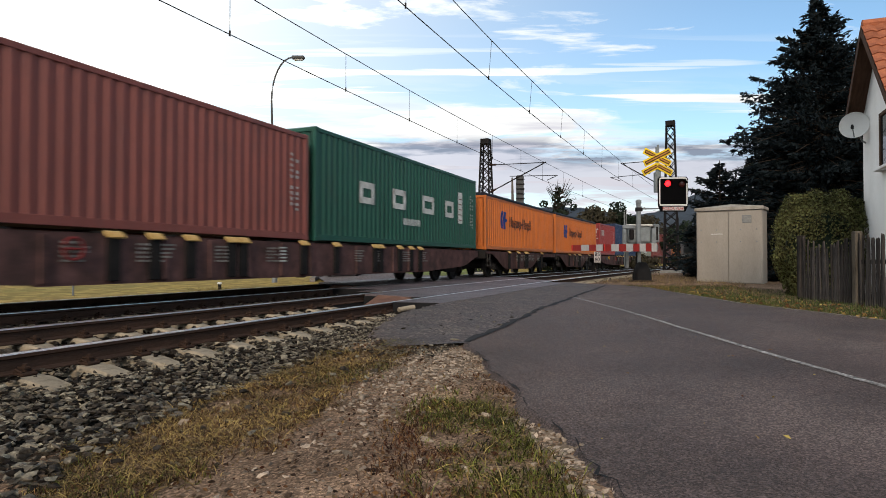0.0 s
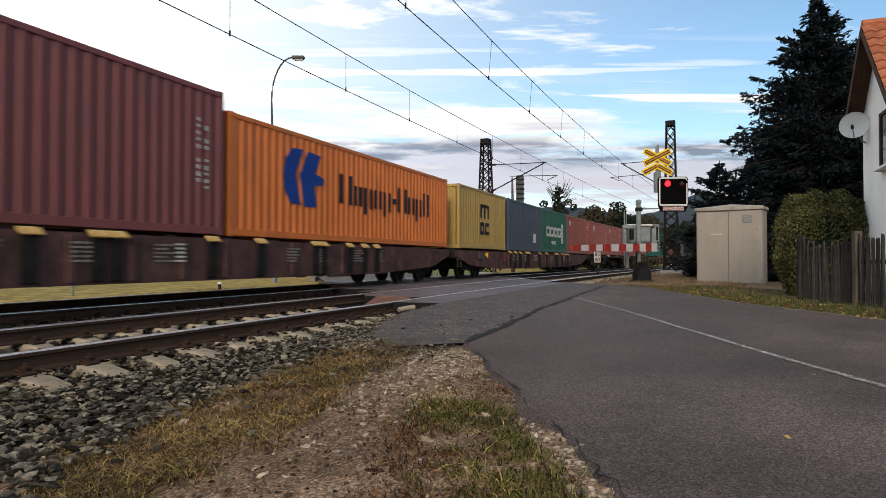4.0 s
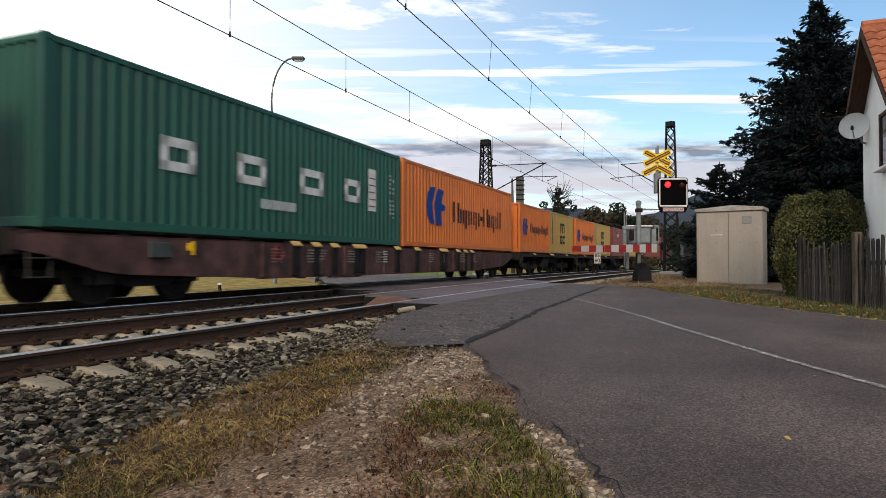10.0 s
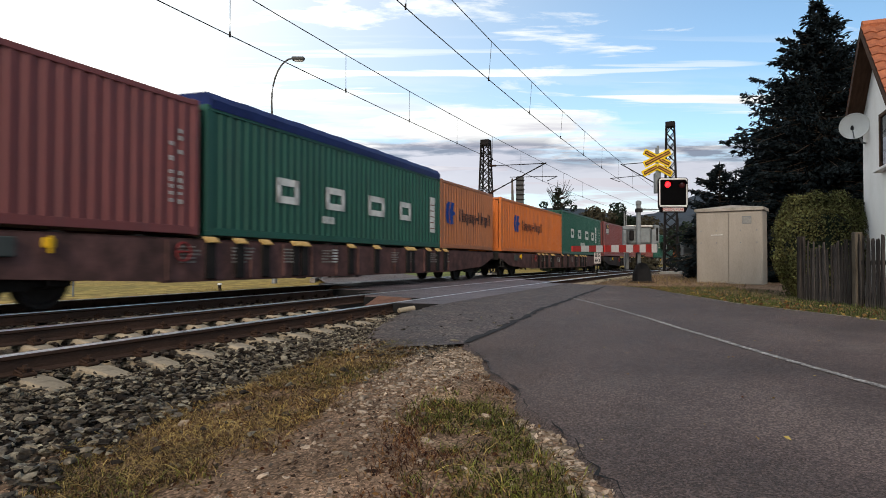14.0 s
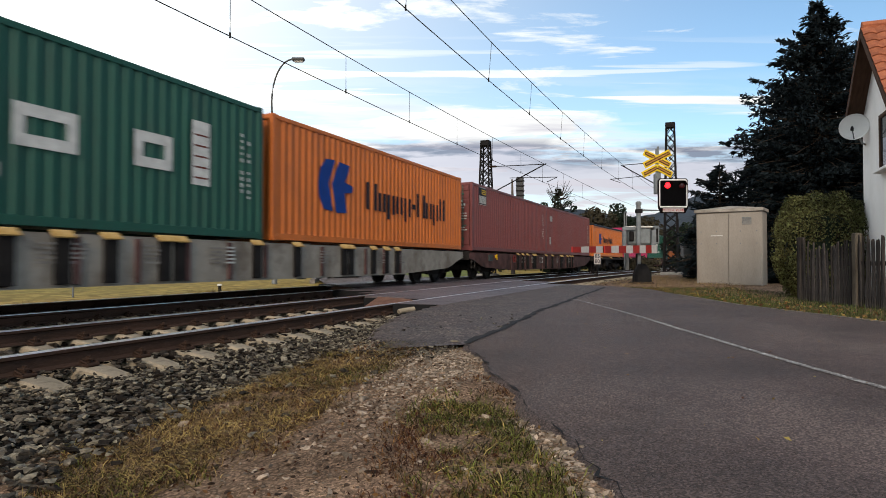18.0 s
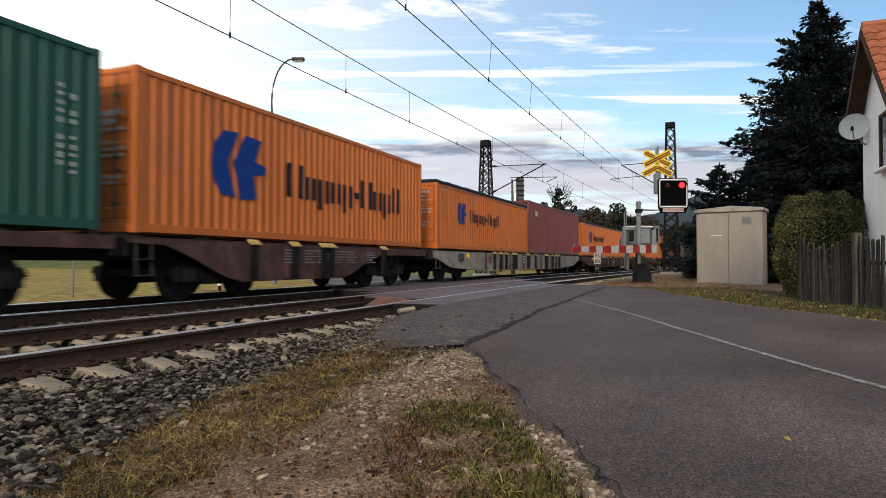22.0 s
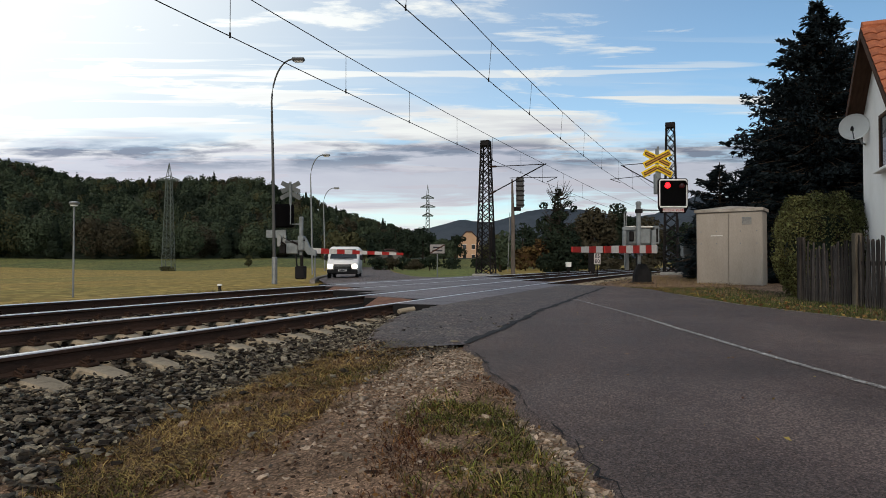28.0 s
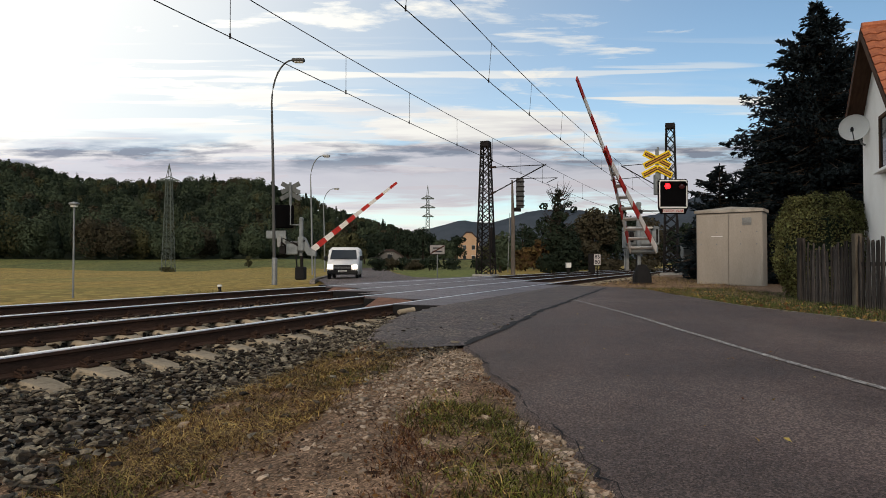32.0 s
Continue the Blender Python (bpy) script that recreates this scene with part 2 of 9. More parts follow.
# ---- materials ----
def mat(name, color, rough=0.7, metal=0.0, vary=0.25, scale=6.0, bump=0.15, fine=60.0, color2=None, stain=None, stain_scale=1.2, stain_amt=0.4, spec=0.07, per_object=0.0, stretch=(1, 1, 1), speck=None, rust=None):
    """A surface with grain, blotches, stains and fine relief."""
    mt = bpy.data.materials.new(name)
    mt.use_nodes = True
    nt = mt.node_tree
    N, L = nt.nodes.new, nt.links.new
    bs = nt.nodes["Principled BSDF"]
    bs.inputs["Metallic"].default_value = metal
    bs.inputs["Specular IOR Level"].default_value = spec
    tc = N("ShaderNodeTexCoord")
    mp = N("ShaderNodeMapping")
    mp.inputs["Scale"].default_value = stretch
    L(tc.outputs["Object"], mp.inputs[0])
    n1 = N("ShaderNodeTexNoise")
    n1.inputs["Scale"].default_value = scale
    n1.inputs["Detail"].default_value = 6
    n1.inputs["Roughness"].default_value = 0.6
    L(mp.outputs[0], n1.inputs["Vector"])
    n2 = N("ShaderNodeTexNoise")
    n2.inputs["Scale"].default_value = fine
    n2.inputs["Detail"].default_value = 3
    L(mp.outputs[0], n2.inputs["Vector"])
    c1 = tuple(color) + (1,)
    c2 = tuple(color2) + (1,) if color2 else tuple(c * (1 - vary * 1.4) for c in color) + (1,)
    r1 = N("ShaderNodeValToRGB")
    r1.color_ramp.elements[0].position, r1.color_ramp.elements[1].position = 0.32, 0.68
    r1.color_ramp.elements[0].color, r1.color_ramp.elements[1].color = c2, c1
    L(n1.outputs["Fac"], r1.inputs[0])
    mx = N("ShaderNodeMix")
    mx.data_type, mx.blend_type = "RGBA", "OVERLAY"
    mx.inputs[0].default_value = vary
    L(r1.outputs[0], mx.inputs[6])
    L(n2.outputs["Fac"], mx.inputs[7])
    col = mx.outputs[2]
    if stain:
        n3 = N("ShaderNodeTexNoise")
        n3.inputs["Scale"].default_value = stain_scale
        n3.inputs["Detail"].default_value = 8
        n3.inputs["Roughness"].default_value = 0.7
        L(mp.outputs[0], n3.inputs["Vector"])
        r3 = N("ShaderNodeValToRGB")
        r3.color_ramp.elements[0].position, r3.color_ramp.elements[1].position = 0.5, 0.72
        r3.color_ramp.elements[0].color, r3.color_ramp.elements[1].color = (0, 0, 0, 1), (stain_amt,) * 3 + (1,)
        L(n3.outputs["Fac"], r3.inputs[0])
        m3 = N("ShaderNodeMix")
        m3.data_type = "RGBA"
        L(r3.outputs[0], m3.inputs[0])
        L(col, m3.inputs[6])
        m3.inputs[7].default_value = tuple(stain) + (1,)
        col = m3.outputs[2]
    if rust:
        # scattered rust flecks and runs: colour, how much of the surface
        n4 = N("ShaderNodeTexNoise")
        n4.inputs["Scale"].default_value = 2.6
        n4.inputs["Detail"].default_value = 10
        n4.inputs["Roughness"].default_value = 0.78
        L(mp.outputs[0], n4.inputs["Vector"])
        r4 = N("ShaderNodeValToRGB")
        r4.color_ramp.elements[0].position, r4.color_ramp.elements[1].position = rust[1], rust[1] + 0.07
        r4.color_ramp.elements[0].color, r4.color_ramp.elements[1].color = (0, 0, 0, 1), (0.85, 0.85, 0.85, 1)
        L(n4.outputs["Fac"], r4.inputs[0])
        m4 = N("ShaderNodeMix")
        m4.data_type = "RGBA"
        L(r4.outputs[0], m4.inputs[0])
        L(col, m4.inputs[6])
        m4.inputs[7].default_value = tuple(rust[0]) + (1,)
        col = m4.outputs[2]
    if speck:
        # single grains, each lighter or darker
        vo = N("ShaderNodeTexVoronoi")
        vo.inputs["Scale"].default_value = speck[0]
        L(tc.outputs["Object"], vo.inputs["Vector"])
        sc = N("ShaderNodeSeparateColor")
        L(vo.outputs["Color"], sc.inputs[0])
        pw = N("ShaderNodeMath")
        pw.operation = "POWER"
        L(sc.outputs[0], pw.inputs[0])
        pw.inputs[1].default_value = 1.8
        mv = N("ShaderNodeMapRange")
        mv.inputs[3].default_value, mv.inputs[4].default_value = 1 - speck[1] * 0.62, 1 + speck[1] * 1.25
        L(pw.outputs[0], mv.inputs[0])
        hv = N("ShaderNodeHueSaturation")
        L(mv.outputs[0], hv.inputs["Value"])
        L(col, hv.inputs["Color"])
        col = hv.outputs[0]
    if per_object:
        oi = N("ShaderNodeObjectInfo")
        hs = N("ShaderNodeHueSaturation")
        mr = N("ShaderNodeMapRange")
        mr.inputs[3].default_value, mr.inputs[4].default_value = 1 - per_object, 1 + per_object
        L(oi.outputs["Random"], mr.inputs[0])
        L(mr.outputs[0], hs.inputs["Value"])
        L(col, hs.inputs["Color"])
        col = hs.outputs[0]
    L(col, bs.inputs["Base Color"])
    rr = N("ShaderNodeMapRange")
    rr.inputs[3].default_value, rr.inputs[4].default_value = max(0.02, rough - 0.12), min(1, rough + 0.12)
    L(n1.outputs["Fac"], rr.inputs[0])
    L(rr.outputs[0], bs.inputs["Roughness"])
    if bump:
        bp = N("ShaderNodeBump")
        bp.inputs["Strength"].default_value = bump
        bp.inputs["Distance"].default_value = 0.02
        L(n2.outputs["Fac"], bp.inputs["Height"])
        L(bp.outputs[0], bs.inputs["Normal"])
    return mt


def island(mt, amount=0.35, hue=0.0, power=1.0):
    """Vary the colour from one small piece of a mesh to the next."""
    nt = mt.node_tree
    bs = nt.nodes["Principled BSDF"]
    link = bs.inputs["Base Color"].links[0]
    src = link.from_socket
    ge = nt.nodes.new("ShaderNodeNewGeometry")
    hs = nt.nodes.new("ShaderNodeHueSaturation")
    mr = nt.nodes.new("ShaderNodeMapRange")
    mr.inputs[3].default_value, mr.inputs[4].default_value = 1 - amount, 1 + amount
    pw = nt.nodes.new("ShaderNodeMath")
    pw.operation = "POWER"
    pw.inputs[1].default_value = power
    nt.links.new(ge.outputs["Random Per Island"], pw.inputs[0])
    if power != 1.0:
        # most pieces dark, a few much lighter
        mr.inputs[4].default_value = 1 - amount + 2 * amount * 1.25
    nt.links.new(pw.outputs[0], mr.inputs[0])
    nt.links.new(mr.outputs[0], hs.inputs["Value"])
    if hue:
        m2 = nt.nodes.new("ShaderNodeMapRange")
        m2.inputs[3].default_value, m2.inputs[4].default_value = 0.5 - hue, 0.5 + hue
        nt.links.new(ge.outputs["Random Per Island"], m2.inputs[0])
        nt.links.new(m2.outputs[0], hs.inputs["Hue"])
    nt.links.new(src, hs.inputs["Color"])
    nt.links.new(hs.outputs[0], bs.inputs["Base Color"])
    return mt


def glow(name, color, strength):
    mt = bpy.data.materials.new(name)
    mt.use_nodes = True
    bs = mt.node_tree.nodes["Principled BSDF"]
    bs.inputs["Base Color"].default_value = tuple(color) + (1,)
    bs.inputs["Emission Color"].default_value = tuple(color) + (1,)
    bs.inputs["Emission Strength"].default_value = strength
    return mt


def glassy(name, color, rough=0.05):
    mt = bpy.data.materials.new(name)
    mt.use_nodes = True
    bs = mt.node_tree.nodes["Principled BSDF"]
    bs.inputs["Base Color"].default_value = tuple(color) + (1,)
    bs.inputs["Roughness"].default_value = rough
    bs.inputs["Specular IOR Level"].default_value = 0.6
    return mt
M_soil = mat("dry_soil", (0.272, 0.180, 0.120), 0.95, vary=0.6, scale=2.2, fine=70, bump=1.0, color2=(0.115, 0.074, 0.049), stain=(0.060, 0.039, 0.024), stain_scale=1.4, stain_amt=0.75, speck=(85, 0.7))
M_meadow = mat("meadow", (0.270, 0.180, 0.050), 0.95, vary=0.5, scale=0.16, fine=2.6, bump=0.5, color2=(0.190, 0.150, 0.043), stain=(0.120, 0.128, 0.036), stain_scale=0.11, stain_amt=0.9, stretch=(0.25, 1, 1), speck=(3.0, 0.45))
M_asphalt = mat("worn_asphalt", (0.104, 0.076, 0.069), 0.64, spec=0.18, vary=0.75, scale=0.9, fine=90, bump=1.0, color2=(0.052, 0.038, 0.034), stain=(0.145, 0.110, 0.098), stain_scale=0.40, stain_amt=0.8, speck=(115, 0.80))
M_patch = mat("patched_asphalt", (0.098, 0.074, 0.067), 0.68, spec=0.22, vary=0.8, scale=2.2, fine=45, bump=1.0, color2=(0.040, 0.032, 0.030), stain=(0.12, 0.095, 0.078), stain_scale=1.3, stain_amt=0.7, speck=(40, 0.9))
M_line = mat("worn_white_line", (0.30, 0.29, 0.275), 0.8, vary=0.4, scale=7, fine=70, color2=(0.15, 0.14, 0.135), stain=(0.085, 0.078, 0.076), stain_scale=9, stain_amt=1.0, speck=(60, 0.6))
# tar of joints and cracks; also colours the painted shade at the road edge
M_tar_and_shade = mat("tar_seam", (0.02, 0.019, 0.019), 0.7, vary=0.2, scale=8)
# near-black: the shade in the gaps between stones is put into this colour
M_ballast_gap_shade = mat("ballast_bed", (0.012, 0.0105, 0.009), 0.95, vary=0.5, scale=9, fine=45, bump=1.0, color2=(0.005, 0.0045, 0.004))
M_stone = island(mat("ballast_stone", (0.168, 0.140, 0.108), 0.9, vary=0.6, scale=26, fine=90, bump=0.6, color2=(0.052, 0.047, 0.040)), 0.86, 0.025, 2.0)
M_stone_dark = island(mat("sooty_ballast_stone", (0.075, 0.060, 0.048), 0.9, vary=0.5, scale=26, fine=90, bump=0.6, color2=(0.025, 0.021, 0.018)), 0.8, 0.02, 2.0)
M_pebble = island(mat("pale_pebble", (0.30, 0.240, 0.185), 0.9, vary=0.3, scale=30, fine=90, bump=0.3, color2=(0.15, 0.118, 0.090)), 0.50, 0.0, 1.5)
M_concrete = mat("sleeper_concrete", (0.37, 0.310, 0.225), 0.9, vary=0.3, scale=6, fine=60, bump=0.3, color2=(0.17, 0.145, 0.11), stain=(0.10, 0.075, 0.055), stain_scale=3, stain_amt=0.6, per_object=0.12)
M_rail_side = mat("rusty_rail", (0.062, 0.036, 0.026), 0.85, vary=0.4, scale=6, fine=70, bump=0.3, color2=(0.04, 0.026, 0.02), stretch=(0.3, 1, 1))
M_rail_top = mat("polished_rail", (0.80, 0.80, 0.80), 0.33, 1.0, vary=0.1, scale=5, fine=40, bump=0.03, stretch=(0.1, 1, 1))
M_clip = mat("rusty_clip", (0.05, 0.03, 0.022), 0.9, vary=0.4, scale=12)
M_panel = mat("crossing_panel", (0.115, 0.092, 0.096), 0.55, spec=0.40, vary=0.45, scale=1.6, fine=60, bump=0.4, color2=(0.062, 0.050, 0.054), per_object=0.28, stretch=(0.5, 2.5, 1))
M_panel_steel = mat("panel_steel_edge", (0.40, 0.39, 0.39), 0.4, 0.7, vary=0.3, scale=4, fine=40, bump=0.05)
M_rust_plate = mat("rusty_plate", (0.19, 0.105, 0.075), 0.8, vary=0.4, scale=4, color2=(0.11, 0.06, 0.045))
M_black = mat("black_rubber", (0.015, 0.015, 0.016), 0.75, vary=0.2, scale=5)
M_edging = mat("pale_edging_concrete", (0.24, 0.215, 0.19), 0.9, vary=0.4, scale=5, fine=50, bump=0.5, color2=(0.12, 0.105, 0.095), speck=(40, 0.5))
M_green_bank = mat("green_bank", (0.125, 0.122, 0.040), 0.95, vary=0.5, scale=0.16, fine=2.6, bump=0.5, color2=(0.060, 0.078, 0.026), stain=(0.15, 0.13, 0.04), stain_scale=0.11, stain_amt=0.6, stretch=(0.25, 1, 1), speck=(3.0, 0.45))
def smooth(a, b, v):
    t = min(max((v - a) / (b - a), 0.0), 1.0)
    return t * t * (3 - 2 * t)


def ground_z(x, y):
    """Height of the open ground: verge dip by the road, field rising to the wood."""
    d = -(x - 2.24) * 0.452 + (y - 0.21) * 0.892
    z = -0.068
    z += 0.03 * smooth(0.3, -0.3, d) * 0 - 0.13 * smooth(0.3, 2.2, d) * (1 - smooth(3.2, 5.6, x))
    z += 0.03 * smooth(3.5, 7.0, x) * (1 - smooth(6, 9, y)) * (x < 30)
    z -= 0.30 * smooth(10.5, 13.5, y)
    if y > 25:
        z += -0.2 * smooth(25, 50, y) + 2.3 * smooth(108, 150, 0.9317 * x + 0.3633 * y) * smooth(30, 50, y)
    if y < -1.2:
        z -= 0.05
    o = y - swerve(x)
    if o < 12.9:
        z -= 0.40 * smooth(3.0 + 0.6 * smooth(5.0, 9.0, x), 3.5 + 0.45 * smooth(5.0, 9.0, x), o)
    elif o < 14:
        z -= 0.40 * (1 - smooth(12.9, 13.4, o))
    near = max(0.0, 1 - max(abs(x - 4), abs(y - 2)) / 9)
    z += near * (0.05 * noise.noise((x * 0.9, y * 0.9, 0.3)) + 0.022 * noise.noise((x * 3.1, y * 3.1, 1.7)))
    return z


def spread(lo, hi, step, far, n):
    a = list(np.arange(lo, hi + 1e-6, step))
    g = (far / step) ** (1.0 / n)
    out, w, p = [], step, hi
    while p < far:
        w *= 1.28
        p += w
        out.append(p)
    inn, w, p = [], step, lo
    while p > -far:
        w *= 1.28
        p -= w
        inn.append(p)
    return inn[::-1] + a + out


def build_ground():
    xs, ys = spread(-3, 13, 0.14, 3200, 30), spread(-4.5, 6.0, 0.14, 3200, 30)
    b = MB()
    b.v = [(x, y, ground_z(x, y)) for y in ys for x in xs]
    w = len(xs)
    b.f = [(j * w + i, j * w + i + 1, (j + 1) * w + i + 1, (j + 1) * w + i) for j in range(len(ys) - 1) for i in range(w - 1)]
    me = b.mesh("ground", [M_soil, M_meadow, M_green_bank], True)
    for p in me.polygons:
        c = p.center
        if c.y > 30 and 0.9317 * c.x + 0.3633 * c.y > 111 + 6 * noise.noise((c.x * 0.05, c.y * 0.05, 0)):
            p.material_index = 2
            continue
        p.material_index = 1 if (c.y > 11.8 or c.x > 60 or c.y < -40 or c.x < -40) else 0
    ob = part("ground", me, None, kind="structure")
    tagged(ob, "autumn ground of bare soil, dry grass and meadow", "ground")


build_ground()


def ribbon(name, left, right, z, material, label, category, kind="structure", nseg=1, parent=None, skirt=0.0):
    """A flat sheet between two lines of plan points, z by point or constant."""
    b = MB()
    n = len(left)
    rows = []
    for (lx, ly), (rx, ry) in zip(left, right):
        rows.append([(lx + (rx - lx) * k / nseg, ly + (ry - ly) * k / nseg) for k in range(nseg + 1)])
    for r in rows:
        b.v += [(x, y, z(x, y) if callable(z) else z) for x, y in r]
        if skirt:
            (ax, ay), (cx, cy) = r[0], r[1]
            g = Vector((ax - cx, ay - cy)).normalized() * 0.09
            b.v.append((ax + g.x, ay + g.y, z(ax, ay) - skirt))
    w = nseg + 1 + (1 if skirt else 0)
    if skirt:
        b.f += [(j * w + w - 1, j * w, (j + 1) * w, (j + 1) * w + w - 1) for j in range(n - 1)]
    b.f += [(j * w + i, j * w + i + 1, (j + 1) * w + i + 1, (j + 1) * w + i) for j in range(n - 1) for i in range(nseg)]
    me = b.mesh(name, material, True)
    if me.polygons and me.polygons[0].normal.z < 0:
        me.flip_normals()
    ob = part(name, me, None, parent, kind=kind if parent is None else "")
    return tagged(ob, label, category) if parent is None else ob


# the road comes up past the eye, crosses both tracks and runs on between meadow and gardens
ROAD_DIR = Vector((0.9187, 0.395))


def road_z(x, y):
    return -0.045 + 0.045 * smooth(3.0, 9.0, x * 0.9187 + y * 0.395) - 0.10 * smooth(26, 40, y) - 0.02 * smooth(-3, 3, -x)


ROAD_L = [(-30, -14.2), (-8, -4.4), (-2, -1.75), (0.6, -0.55), (1.6, -0.06), (2.24, 0.21), (2.6, 0.40), (2.97, 0.55), (3.4, 0.84), (3.9, 1.02), (4.42, 1.35),
          (5.0, 1.60), (5.67, 1.98), (6.3, 2.22), (7.2, 2.55), (9.0, 3.4), (10.39, 4.16)]
ROAD_R = [(-26, -24), (-4, -12.5), (1.5, -7.6), (4.2, -5.6), (5.4, -4.9), (6.4, -4.3), (7.2, -3.75), (8.0, -3.2), (8.8, -2.65), (9.9, -2.03), (11.2, -1.37),
          (12.5, -0.72), (14.1, -0.22), (16.0, 0.38), (18.9, 1.15), (20.6, 2.2), (22.13, 4.10)]


def jagged(line, amount, seed, step=0.16):
    """A line of plan points broken up into short uneven steps."""
    rnd, out = random.Random(seed), []
    for (ax, ay), (bx, by) in zip(line, line[1:]):
        n = max(1, min(24, int(math.hypot(bx - ax, by - ay) / step)))
        for k in range(n):
            q = k / n
            out.append((ax + (bx - ax) * q + rnd.uniform(-amount, amount), ay + (by - ay) * q + rnd.uniform(-amount, amount)))
    return out + [line[-1]]


def resample(line, n):
    pts = [Vector(p) for p in line]
    ls = [0.0]
    for a, b in zip(pts, pts[1:]):
        ls.append(ls[-1] + (b - a).length)
    out = []
    for k in range(n):
        d = ls[-1] * k / (n - 1)
        i = max(j for j in range(len(ls)) if ls[j] <= d + 1e-9)
        i = min(i, len(pts) - 2)
        out.append(tuple(pts[i].lerp(pts[i + 1], (d - ls[i]) / max(1e-9, ls[i + 1] - ls[i]))))
    return out


def road_ribbon():
    # pairs of edge points share their place in the lists, with finer pieces near the eye
    L, R = [], []
    rnd = random.Random(3)
    for i in range(len(ROAD_L) - 1):
        (ax, ay), (bx, by), (cx, cy), (dx, dy) = ROAD_L[i], ROAD_L[i + 1], ROAD_R[i], ROAD_R[i + 1]
        n = 6 if 3 < i < 15 else 1
        for k in range(n):
            q = k / n
            j = 0.022 if 3 < i < 15 else 0
            g = rnd.uniform(-j, j)
            L.append((ax + (bx - ax) * q - g * 0.45, ay + (by - ay) * q + g * 0.89))
            g = rnd.uniform(-j, j)
            R.append((cx + (dx - cx) * q - g * 0.45, cy + (dy - cy) * q + g * 0.89))
    L.append(ROAD_L[-1])
    R.append(ROAD_R[-1])
    return L, R


_L, _R = road_ribbon()
ribbon("road", _L, _R, lambda x, y: road_z(x, y) + 0.012, M_asphalt, "worn grey asphalt road with cracks and patches", "road", nseg=6, skirt=0.09)
FAR_L = [plan(-3.6, 21.5), plan(-4.4, 24), plan(-7.45, 38.5), plan(-10.4, 68), plan(-15.2, 110), plan(-24, 190)]
FAR_R = [plan(2.9, 32.0), plan(0.2, 33.2), plan(-1.75, 38.5), plan(-5.0, 68), plan(-9.6, 110), plan(-18, 190)]
ribbon("road_beyond", FAR_L, FAR_R, lambda x, y: max(ground_z(x, y) + 0.03, -0.015 - 0.30 * smooth(12, 26, y)), M_asphalt, "narrow asphalt road running on past the meadow", "road", nseg=3)


M_lawn = mat("lawn", (0.135, 0.150, 0.040), 0.95, vary=0.5, scale=0.5, fine=5, bump=0.5, color2=(0.080, 0.100, 0.028), stain=(0.17, 0.15, 0.05), stain_scale=0.3, stain_amt=0.6, speck=(3.0, 0.4))
ribbon("lawn", [plan(-0.9, 37.5), plan(-4.5, 68), plan(-9.1, 110)], [plan(3.2, 42), plan(4.5, 68), plan(6, 110)], lambda x, y: ground_z(x, y) + 0.045, M_lawn, "short green lawn between the far road and the line", "lawn", nseg=4)


def strip(line, w, z):
    """A narrow sheet along plan points."""
    b = MB()
    for i, p in enumerate(line):
        a, c = line[max(i - 1, 0)], line[min(i + 1, len(line) - 1)]
        d = Vector((c[0] - a[0], c[1] - a[1])).normalized()
        ww = w[i] if isinstance(w, list) else w
        for s in (-1, 1):
            x, y = p[0] - d.y * s * ww / 2, p[1] + d.x * s * ww / 2
            b.v.append((x, y, z(x, y)))
    b.f = [(2 * i, 2 * i + 1, 2 * i + 3, 2 * i + 2) for i in range(len(line) - 1)]
    me = b.mesh("strip", None)
    return b


def up_mesh(b, name, mt):
    me = b.mesh(name, mt, True)
    if me.polygons[0].normal.z < 0:
        me.flip_normals()
    return me


_edge = resample([(13.2, 2.30), (11.77, 1.70), (10.13, 1.04), (8.84, 0.55), (7.8, 0.17), (7.16, -0.10), (6.55, -0.34), (5.68, -0.70), (4.84, -1.07), (1.5, -2.55), (-6, -5.9)], 110)
tagged(part("white_road_line", up_mesh(strip(_edge, 0.065, lambda x, y: road_z(x, y) + 0.017), "white_road_line", M_line), None, kind="structure"), "worn solid white line painted on the asphalt", "road marking")
_seam = jagged([(5.75, 1.99), (7.0, 2.05), (8.6, 2.14), (10.3, 2.24), (12.6, 2.30), (15.5, 2.38), (20.06, 2.51)], 0.035, 5, 0.22)
tagged(part("tar_seam", up_mesh(strip(_seam, [0.06 + 0.06 * ((i * 7) % 5) / 4 for i in range(len(_seam))], lambda x, y: road_z(x, y) + 0.0175), "tar_seam", M_tar_and_shade), None, kind="structure"), "dark cracked joint across the asphalt", "road joint")
PATCH_A = [(5.2, 2.55), (5.9, 3.05), (7.2, 3.55), (8.8, 3.95), (10.3, 4.12), (14, 4.10), (18, 4.08), (22.0, 4.05)]
PATCH_B = [(5.7, 1.99), (6.4, 2.03), (7.6, 2.08), (9.2, 2.18), (10.8, 2.25), (14, 2.34), (17.5, 2.44), (20.0, 2.51)]
_pa = jagged(PATCH_A, 0.085, 8, 0.13)
ribbon("road_patch", resample(_pa, 150), resample(PATCH_B, 150), lambda x, y: max(ground_z(x, y) + 0.02, road_z(x, y) + 0.0145), M_patch, "rough dark patched asphalt beside the rails", "road", nseg=5, skirt=0.10)

